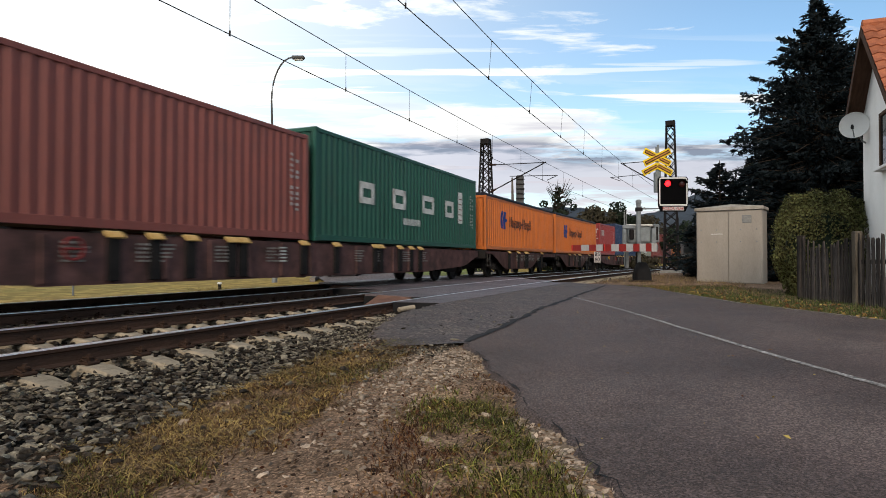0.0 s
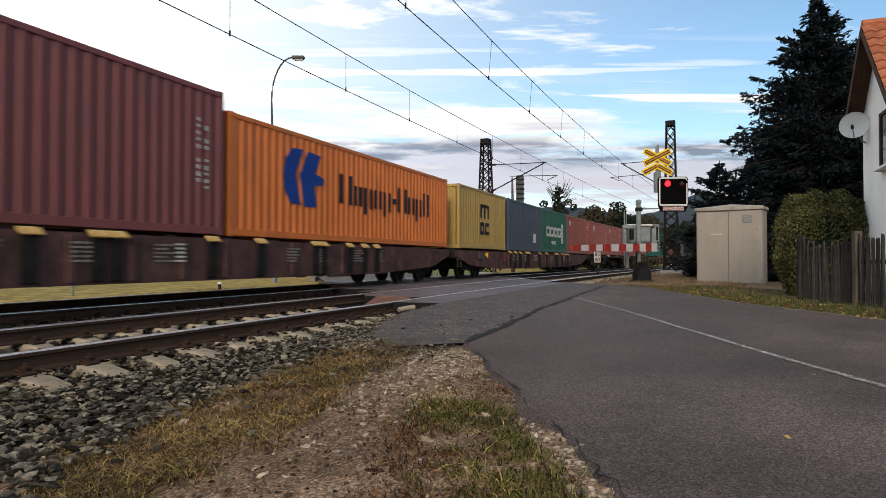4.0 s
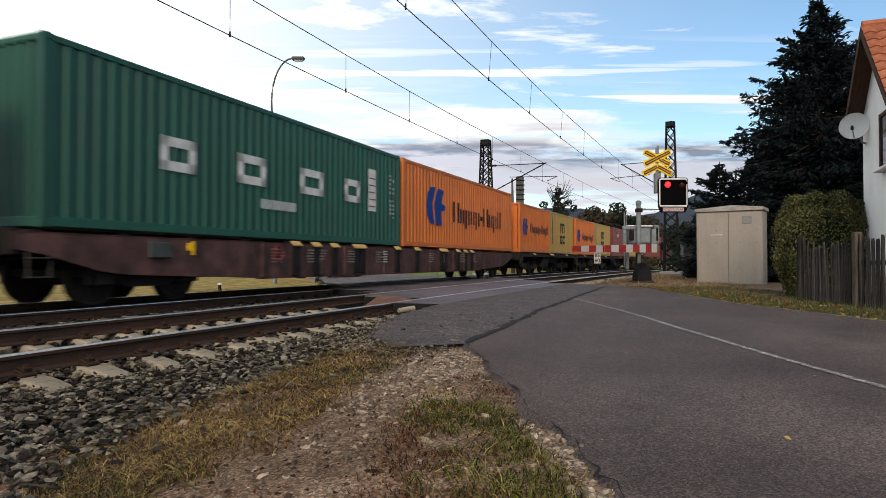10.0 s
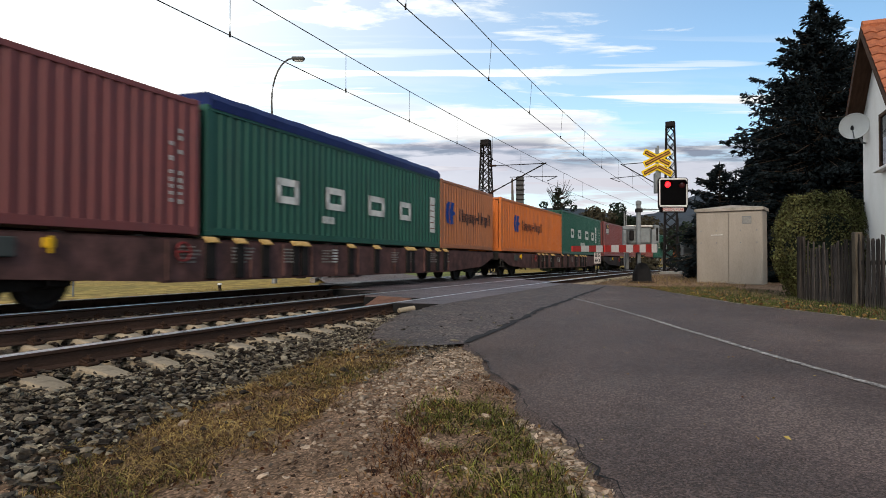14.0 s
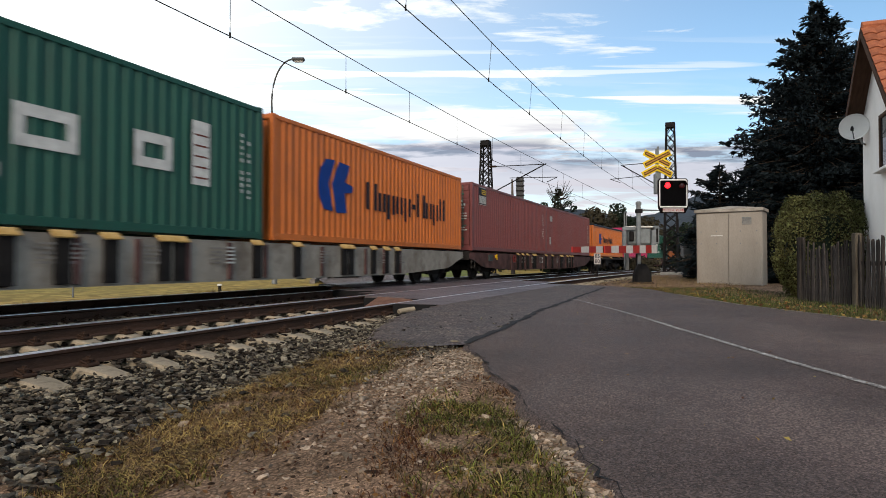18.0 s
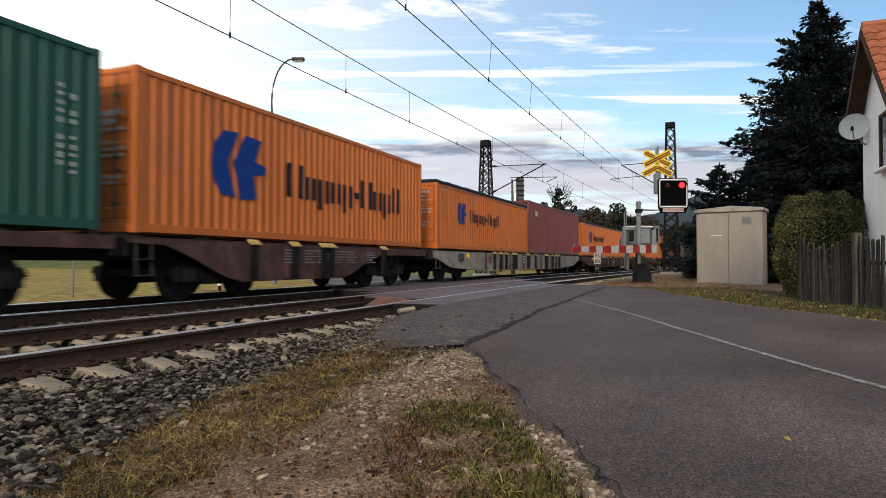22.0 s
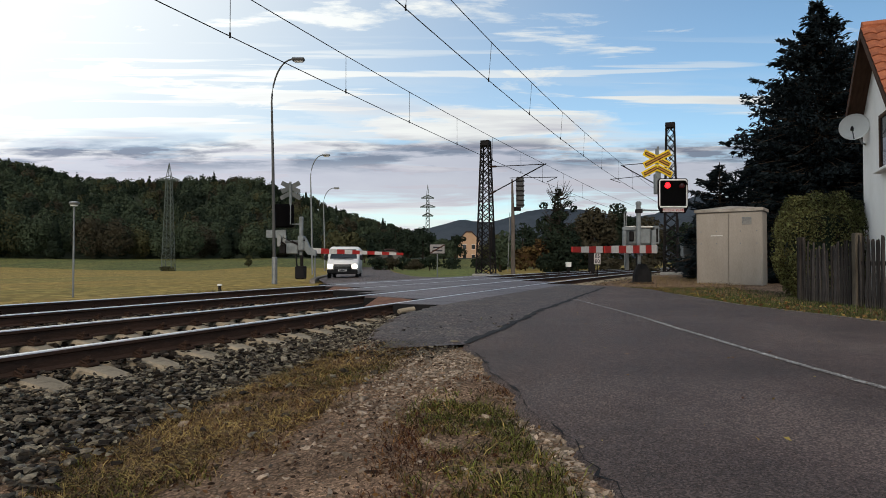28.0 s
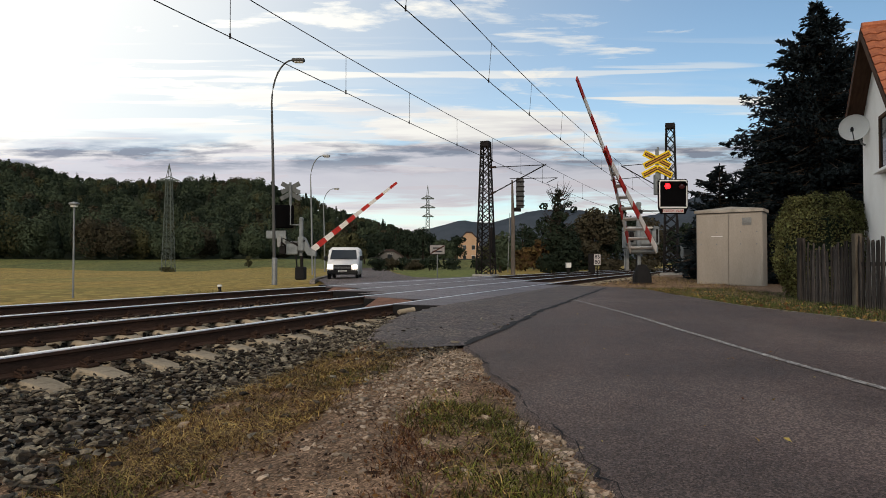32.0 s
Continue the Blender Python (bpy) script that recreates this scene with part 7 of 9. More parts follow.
def van():
    D = 39.5
    x, y = spot_at(606, D)
    ob = thing("delivery_van", "white high-roofed delivery van waiting with headlights on", "van", here(x, y, height_at(496.5, D) - 0.05, facing(x, y) - 4))
    w = 0.98
    # sections of the body from nose to tail: y back, half width, low z, high z
    def shell(rows, mt, name, label=""):
        b = MB()
        for yy, hw, z0, z1, top in rows:
            b.v += [(-hw, yy, z0), (hw, yy, z0), (hw, yy, z1 - 0.15), (hw * top, yy, z1), (-hw * top, yy, z1), (-hw, yy, z1 - 0.15)]
        for i in range(len(rows) - 1):
            for k in range(6):
                a, c = i * 6 + k, i * 6 + (k + 1) % 6
                b.f.append((c, a, a + 6, c + 6))
        b.f.append((0, 1, 2, 3, 4, 5))
        b.f.append(tuple((len(rows) - 1) * 6 + k for k in (5, 4, 3, 2, 1, 0)))
        return part(name, b, mt, ob, label, True)
    body = shell([(0.0, w * 0.90, 0.42, 0.92, 0.9), (0.12, w * 0.97, 0.36, 1.02, 0.92), (0.75, w, 0.34, 1.22, 0.90), (0.95, w, 0.34, 1.28, 0.88), (1.65, w, 0.34, 1.92, 0.82), (1.95, w, 0.34, 2.03, 0.84), (2.4, w, 0.34, 2.07, 0.85), (5.6, w, 0.34, 2.05, 0.85)], M_van, "body")
    part("windscreen", MB().add([(-0.84, 0.915, 1.28), (0.84, 0.915, 1.28), (0.76, 1.57, 1.88), (-0.76, 1.57, 1.88), (-0.84, 0.97, 1.24), (0.84, 0.97, 1.24), (0.76, 1.63, 1.84), (-0.76, 1.63, 1.84)],
                                [(0, 1, 2, 3), (7, 6, 5, 4), (0, 4, 5, 1), (2, 6, 7, 3), (1, 5, 6, 2), (0, 3, 7, 4)]), M_glass, body, "dark windscreen")
    part("grille", MB().box(-0.55, 0.55, -0.04, 0.06, 0.62, 0.93, 0.03), M_plastic, body, "black grille")
    for gz in (0.70, 0.78, 0.86):
        part("grille_bar", MB().box(-0.50, 0.50, -0.055, -0.035, gz - 0.012, gz + 0.012, 0.004), M_galv, body)
    part("bumper", MB().box(-0.93, 0.93, -0.08, 0.15, 0.34, 0.62, 0.06), M_plastic, body, "dark front bumper")
    part("number_plate", MB().box(-0.26, 0.26, -0.10, -0.08, 0.50, 0.61, 0.005), M_sign_white, body)
    part("plate_bar", MB().box(-0.20, 0.20, -0.105, -0.10, 0.53, 0.58), M_mark_dark, body)
    part("bonnet_slot", MB().box(-0.6, 0.6, 0.70, 0.76, 1.235, 1.25), M_plastic, body)
    for s in (-1, 1):
        part("headlight", MB().box(s * 0.74 - 0.17, s * 0.74 + 0.17, -0.04, 0.06, 0.68, 0.94, 0.07), M_headlight, body, "lit headlight")
        part("wing_mirror", MB().box(s * 1.10 - 0.10, s * 1.10 + 0.10, 0.95, 1.10, 1.20, 1.50, 0.04), M_plastic, body, "black wing mirror")
        part("side_window", MB().box(s * 0.955 - 0.02, s * 0.955 + 0.02, 1.5, 2.1, 1.25, 1.72, 0.01), M_glass, body)
        for yy in (0.95, 4.55):
            wh = part("wheel", MB().lathe([(0.20, -0.10), (0.33, -0.10), (0.34, -0.06), (0.34, 0.06), (0.33, 0.10), (0.20, 0.10)], 20, Matrix.Translation((s * 0.86, yy, 0.34)) @ Matrix.Rotation(radians(90), 4, "Y")), M_tyre, ob)
            part("rim", MB().lathe([(0.06, -0.11), (0.20, -0.105), (0.20, 0.105), (0.06, 0.11)], 16, Matrix.Translation((s * 0.86, yy, 0.34)) @ Matrix.Rotation(radians(90), 4, "Y")), M_galv, wh)
    wp = part("wiper", MB().tube([(-0.4, 0.90, 1.29), (0.35, 0.98, 1.39)], 0.012, 5), M_plastic, body)


van()
# ---- plants ----
def leaf_mat(name, color, color2, amount=0.45, hue=0.03, rough=0.75, scale=0.6):
    return island(mat(name, color, rough, vary=0.2, scale=scale, fine=6, bump=0.1, color2=color2, spec=0.03), amount, hue)


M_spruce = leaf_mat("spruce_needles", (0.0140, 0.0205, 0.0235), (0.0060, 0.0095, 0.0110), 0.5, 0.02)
M_hedge = leaf_mat("hedge_leaves", (0.150, 0.140, 0.055), (0.055, 0.060, 0.024), 0.75, 0.03, 0.6)
M_forest_a = leaf_mat("wood_green_leaves", (0.054, 0.069, 0.041), (0.030, 0.043, 0.028), 0.12, 0.01, scale=0.13)
M_forest_b = leaf_mat("wood_autumn_leaves", (0.068, 0.064, 0.031), (0.038, 0.042, 0.023), 0.14, 0.01, scale=0.13)
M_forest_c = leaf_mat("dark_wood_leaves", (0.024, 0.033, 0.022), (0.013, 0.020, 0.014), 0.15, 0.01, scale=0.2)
M_forest_d = leaf_mat("brown_wood_leaves", (0.054, 0.046, 0.030), (0.032, 0.030, 0.021), 0.14, 0.01, scale=0.13)
M_rusty_leaf = leaf_mat("rust_brown_leaves", (0.085, 0.050, 0.022), (0.04, 0.030, 0.015), 0.5, 0.03)
M_bark = mat("bark", (0.055, 0.042, 0.033), 0.95, vary=0.4, scale=4, fine=30, bump=0.6, stretch=(1, 1, 0.25))
M_hill = mat("wooded_slope", (0.035, 0.042, 0.02), 0.95, vary=0.4, scale=0.05, fine=0.5, bump=0.2, color2=(0.018, 0.024, 0.013))
# the blue-grey haze of distance is put into this base colour
M_ridge_haze = mat("hazed_ridge", (0.050, 0.060, 0.074), 0.95, vary=0.25, scale=0.01, fine=0.08, bump=0.1, color2=(0.035, 0.044, 0.055))


def leaves(spots, sizes, rnd, loose=0.55):
    """Small bent leaf pieces, two triangles each, as arrays; they lie along the crown's surface where its directions are given."""
    spots = np.asarray(spots)
    n = len(spots)
    if spots.shape[1] == 6:
        out = spots[:, 3:] + rnd.normal(size=(n, 3)) * loose
        out /= np.linalg.norm(out, axis=1, keepdims=True) + 1e-9
        spots = spots[:, :3]
        a = np.cross(out, rnd.normal(size=(n, 3)))
        a /= np.linalg.norm(a, axis=1, keepdims=True) + 1e-9
        b = np.cross(out, a)
    else:
        a = rnd.normal(size=(n, 3))
        a /= np.linalg.norm(a, axis=1, keepdims=True)
        b = rnd.normal(size=(n, 3))
    b -= a * (a * b).sum(1, keepdims=True)
    b /= np.linalg.norm(b, axis=1, keepdims=True) + 1e-9
    s = np.asarray(sizes)[:, None]
    c = np.cross(a, b) * s * 0.25
    p = np.asarray(spots)
    V = np.stack([p - a * s, p - b * s * 0.55 + c, p + a * s, p + b * s * 0.55 + c], 1).reshape(-1, 3)
    F = np.arange(4 * n).reshape(-1, 4)
    return V, F


def leaf_object(name, V, F, mt, parent=None, label="", kind=""):
    me = bpy.data.meshes.new(name)
    me.from_pydata(V.tolist(), [], F.tolist())
    me.materials.append(mt)
    me.update()
    return part(name, me, None, parent, label, kind=kind)


def crown_spots(rnd, n, lobes):
    """Points in the outer part of a set of rounded lobes (centre and radii)."""
    out = []
    w = np.array([l[3] * l[4] * l[5] for l in lobes]) ** 0.67
    pick = rnd.choice(len(lobes), n, p=w / w.sum())
    d = rnd.normal(size=(n, 3))
    d /= np.linalg.norm(d, axis=1, keepdims=True)
    r = rnd.uniform(0.55, 1.05, n) ** 0.6
    L = np.array(lobes)
    return np.hstack([L[pick, :3] + d * r[:, None] * L[pick, 3:6], d])


def broad_tree(bearing, ahead, base_level, top_level, width, mt, seed, label, n=1500, leaf=0.22, bare=0.0, name="tree"):
    """A leafy tree: trunk, limbs and a crown in uneven lobes."""
    rnd = np.random.RandomState(seed)
    x, y = spot_at(bearing, ahead)
    bz = min(height_at(base_level, ahead), ground_z(x, y))
    h = height_at(top_level, ahead) - bz
    ob = thing(name, label, "tree", here(x, y, bz), group="trees")
    tr = MB().tube([(0, 0, -0.3), (0.05, 0.02, h * 0.3), (-0.05, 0.05, h * 0.6), (0.02, 0, h * 0.9)], [h * 0.032, h * 0.025, h * 0.015, h * 0.005], 8)
    part("trunk", tr, M_bark, ob)
    lobes = []
    k = 12
    lim = MB()
    for i in range(k):
        w = 6.283 * i / k + rnd.uniform(-0.4, 0.4)
        t = rnd.uniform(0.18, 0.85)
        rr = width / 2 * rnd.uniform(0.35, 0.75) * (1 - 0.5 * max(0, t - 0.5))
        c = (rr * math.cos(w), rr * math.sin(w), h * t)
        lim.tube([(0, 0, h * (t - 0.22)), (c[0] * 0.5, c[1] * 0.5, h * (t - 0.08)), c], [h * 0.012, h * 0.008, h * 0.003], 5)
        lobes.append((*c, width * rnd.uniform(0.16, 0.26), width * rnd.uniform(0.16, 0.26), h * rnd.uniform(0.10, 0.17)))
    if bare:
        for i in range(75):
            w, t = rnd.uniform(0, 6.283), rnd.uniform(0.38, 0.96)
            rr = width * 0.78 * (1.05 - t * 0.55) * rnd.uniform(0.45, 1.0)
            mid = (rr * 0.5 * math.cos(w), rr * 0.5 * math.sin(w), h * t * 0.93)
            tip = (rr * math.cos(w + 0.2), rr * math.sin(w + 0.2), h * (t + 0.02) + rnd.uniform(-0.08, 0.06) * h)
            lim.tube([(0, 0, h * (t - 0.08)), mid, tip], [h * 0.006, h * 0.004, h * 0.0015], 4, False)
            for _ in range(4):
                f = Vector(mid).lerp(Vector(tip), rnd.uniform(0, 0.9))
                lim.tube([f, f + Vector(rnd.normal(size=3)) * h * 0.03 + Vector((0, 0, h * 0.02))], [h * 0.0022, h * 0.001], 3, False)
    lobes.append((0, 0, h * 0.55, width * 0.3, width * 0.3, h * 0.28))
    lobes.append((0, 0, h * 0.85, width * 0.18, width * 0.18, h * 0.13))
    if bare:
        lobes = [(rnd.uniform(-0.32, 0.32) * width, rnd.uniform(-0.32, 0.32) * width, h * rnd.uniform(0.10, 0.56), width * 0.27, width * 0.27, h * 0.11) for _ in range(14)]
        lobes += [(0, 0, h * 0.62, width * 0.16, width * 0.16, h * 0.09), (0.3, 0, h * 0.72, width * 0.14, width * 0.14, h * 0.06), (-0.25, 0.1, h * 0.80, width * 0.11, width * 0.11, h * 0.05), (0.1, 0, h * 0.88, width * 0.08, width * 0.08, h * 0.05)]
        lobes += [(width * rnd.uniform(-0.45, 0.45), width * rnd.uniform(-0.3, 0.3), h * rnd.uniform(0.48, 0.78), width * 0.09, width * 0.09, h * 0.035) for _ in range(9)]
    part("limb", lim, M_bark, ob)
    sp = crown_spots(rnd, n, lobes)
    V, F = leaves(sp, rnd.uniform(leaf * 0.6, leaf * 1.3, n), rnd)
    leaf_object("crown", V, F, mt, ob)
    return ob


# the big spruce behind the hedge, and a small one beside it
def spruce(bearing, ahead, base_z, top_level, spread_m, seed, rings, label, low=0.05):
    rnd = np.random.RandomState(seed)
    x, y = spot_at(bearing, ahead)
    h = height_at(top_level, ahead) - base_z
    ob = thing("spruce_tree", label, "tree", here(x, y, base_z), group="conifers")
    part("trunk", MB().tube([(0, 0, -0.2), (0, 0, h * 0.5), (0, 0, h)], [h * 0.022, h * 0.013, 0.02], 8), M_bark, ob)
    P, S, br = [], [], MB()
    for i in range(rings):
        t = low + (0.995 - low) * (i / rings) ** 0.85
        R = min(spread_m, 2.15 * spread_m * (1 - t)) * rnd.uniform(0.58, 1.08) + 0.12
        for k in range(max(4, int(11 * (1 - t) + 4))):
            w = rnd.uniform(0, 6.283)
            r = R * rnd.uniform(0.72, 1.12)
            z0 = h * t
            tipz = z0 + r * (rnd.uniform(-0.05, 0.30) if t > 0.6 else rnd.uniform(-0.32, 0.10))
            d = np.array([math.cos(w), math.sin(w), 0.0])
            br.tube([(0, 0, z0), tuple(d * r * 0.6 + (0, 0, z0 * 0.55 + tipz * 0.45 - 0.04 * r)), tuple(d * r + (0, 0, tipz))], [0.03, 0.018, 0.006], 4, False)
            m = int(16 + 26 * r)
            q = rnd.uniform(0.12, 1.03, m) ** 0.75
            side = rnd.normal(size=m) * 0.16 * r * (1.15 - q)
            c = d[None] * (q * r)[:, None] + np.array([-d[1], d[0], 0])[None] * side[:, None]
            zz = z0 + (tipz - z0) * q - 0.10 * np.sin(q * 3.1) * r * 0.5 - np.abs(rnd.normal(size=m)) * 0.09
            P.append(np.column_stack([c[:, :2], zz]))
            S.append(rnd.uniform(0.085, 0.19, m))
    part("branch", br, M_bark, ob)
    P, S = np.concatenate(P), np.concatenate(S)
    n = len(P)
    # needle sprays: long thin pieces that point outwards and droop
    out = P.copy()
    out[:, 2] = 0
    out /= np.linalg.norm(out, axis=1, keepdims=True) + 1e-6
    a = out + rnd.normal(size=(n, 3)) * 0.55 + np.array([0, 0, -0.10])
    a /= np.linalg.norm(a, axis=1, keepdims=True)
    b = np.cross(a, rnd.normal(size=(n, 3)))
    b /= np.linalg.norm(b, axis=1, keepdims=True) + 1e-9
    s = S[:, None]
    V = np.stack([P - a * s * 0.6, P - b * s * 0.30, P + a * s * 1.1, P + b * s * 0.30], 1).reshape(-1, 3)
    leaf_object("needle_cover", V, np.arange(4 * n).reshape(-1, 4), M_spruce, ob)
    return ob


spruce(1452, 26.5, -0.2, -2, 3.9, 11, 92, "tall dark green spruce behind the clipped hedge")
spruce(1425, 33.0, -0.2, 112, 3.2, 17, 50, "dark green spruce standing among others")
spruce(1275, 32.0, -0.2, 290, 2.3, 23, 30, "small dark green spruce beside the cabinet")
broad_tree(1500, 33.0, 474, 190, 9.0, M_forest_c, 41, "dark broad tree behind the house", 2600, 0.30)
broad_tree(1400, 36.0, 474, 250, 8.0, M_forest_c, 42, "dark broad tree behind the hedge", 2200, 0.30)


def hedge():
    D = 15.6
    x, y = spot_at(1452, D)
    rnd = np.random.RandomState(6)
    ob = thing("clipped_hedge", "rounded clipped evergreen hedge bush beside the wooden fence", "hedge", here(x, y, -0.15))
    st = MB()
    for i in range(14):
        w = rnd.uniform(0, 6.283)
        st.tube([(0.2 * math.cos(w), 0.2 * math.sin(w), -0.1), (0.6 * math.cos(w), 0.6 * math.sin(w), 0.9), (0.8 * math.cos(w + 0.3), 0.8 * math.sin(w + 0.3), 1.9)], [0.03, 0.02, 0.006], 5)
    part("stem", st, M_bark, ob)
    n = 26000
    d = rnd.normal(size=(n, 3))
    d /= np.linalg.norm(d, axis=1, keepdims=True)
    d = np.sign(d) * np.abs(d) ** 0.72
    r = rnd.uniform(0.78, 1.0, n) ** 0.5
    lump = 1 + 0.05 * np.sin(d[:, 0] * 9 + d[:, 2] * 7) + 0.04 * np.sin(d[:, 1] * 13)
    P = np.hstack([d * (r * lump)[:, None] * np.array([1.02, 1.02, 1.29]) + np.array([0, 0, 1.29]), d])
    P = P[P[:, 2] > 0.02]
    V, F = leaves(P, rnd.uniform(0.018, 0.045, len(P)), rnd, 0.8)
    leaf_object("foliage", V, F, M_hedge, ob)
    # added solid filler: the shade inside the bush is put into its dark colour
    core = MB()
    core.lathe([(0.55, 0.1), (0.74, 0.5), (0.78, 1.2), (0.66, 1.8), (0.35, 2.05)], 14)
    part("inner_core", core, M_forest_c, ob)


hedge()

# ---- paling fence ----
M_pale = mat("weathered_paling", (0.105, 0.092, 0.084), 0.9, vary=0.5, scale=3, fine=40, bump=0.4, color2=(0.018, 0.016, 0.016), stretch=(4, 4, 0.4), per_object=0.5)
M_pale_light = mat("pale_gate_post", (0.115, 0.100, 0.080), 0.9, vary=0.5, scale=4, fine=40, bump=0.6, color2=(0.045, 0.038, 0.03), stretch=(3, 3, 0.5))


def fence():
    ob = thing("paling_fence", "weathered dark wooden paling fence along the verge", "fence")
    rnd = random.Random(8)
    p0, p1 = Vector(plan(7.98, 14.4)), Vector(plan(7.55, 7.2))
    d = (p1 - p0)
    L = d.length
    d.normalize()
    ang = math.degrees(math.atan2(d.y, d.x))
    shapes = []
    for k in range(6):
        b = MB()
        w, h = rnd.uniform(0.014, 0.021), rnd.uniform(1.24, 1.38)
        cut = rnd.uniform(-0.03, 0.03)
        b.add([(-w, -0.012, 0), (w, -0.012, 0), (w, 0.012, 0), (-w, 0.012, 0), (-w, -0.012, h - 0.05 + cut), (0, -0.012, h), (w, -0.012, h - 0.05 - cut), (w, 0.012, h - 0.05 - cut), (0, 0.012, h), (-w, 0.012, h - 0.05 + cut)],
              [(3, 2, 1, 0), (0, 1, 6, 5, 4), (2, 3, 9, 8, 7), (0, 4, 9, 3), (1, 2, 7, 6), (4, 5, 8, 9), (5, 6, 7, 8)])
        shapes.append(b.mesh("paling", M_pale))
    s = 0.0
    while s < L:
        p = p0 + d * s
        o = part("paling", shapes[rnd.randrange(6)], None, ob)
        o.matrix_basis = pose(p.x, p.y, -0.10 + rnd.uniform(-0.04, 0.04) - 0.13 * math.sin(min(s / 2.15, 1.0) * math.pi), rnd.uniform(-1.5, 1.5), rnd.uniform(-2.5, 2.5), ang)
        s += rnd.uniform(0.056, 0.078)
    for z in (0.18, 0.84):
        b = MB().box(0, L, 0.02, 0.06, z - 0.04, z + 0.04, 0.006)
        o = part("rail", b, M_pale, ob)
        o.matrix_basis = pose(p0.x, p0.y, -0.1, 0, 0, ang)
    for q in (0.0, 2.15, 4.5, 6.9):
        p = p0 + d * q
        o = part("post", MB().box(-0.07, 0.07, -0.05, 0.09, -0.2, 1.42, 0.015), M_pale_light if q == 2.15 else M_pale, ob)
        o.matrix_basis = pose(p.x, p.y, -0.1, 0, 0, ang)


fence()

# ---- the house: gable end towards the line ----
M_render = mat("white_house_render", (0.80, 0.79, 0.78), 0.9, vary=0.08, scale=2, fine=50, bump=0.3, color2=(0.76, 0.75, 0.73), stain=(0.55, 0.53, 0.50), stain_scale=0.7, stain_amt=0.35)
M_tile = mat("red_roof_tile", (0.36, 0.125, 0.062), 0.8, vary=0.3, scale=5, fine=40, bump=0.2, color2=(0.22, 0.075, 0.045), per_object=0.25)
M_soffit = mat("brown_soffit_board", (0.085, 0.048, 0.032), 0.8, vary=0.3, scale=3, stretch=(1, 6, 1))
M_dish = mat("white_dish", (0.62, 0.62, 0.60), 0.45, vary=0.08, scale=3)
HX, HALF, HY = 15.9, 2.45, -3.67      # ridge along the line, half width of the longer slope, gable wall
RX = HX + 1.55                         # outer corner under the shorter slope


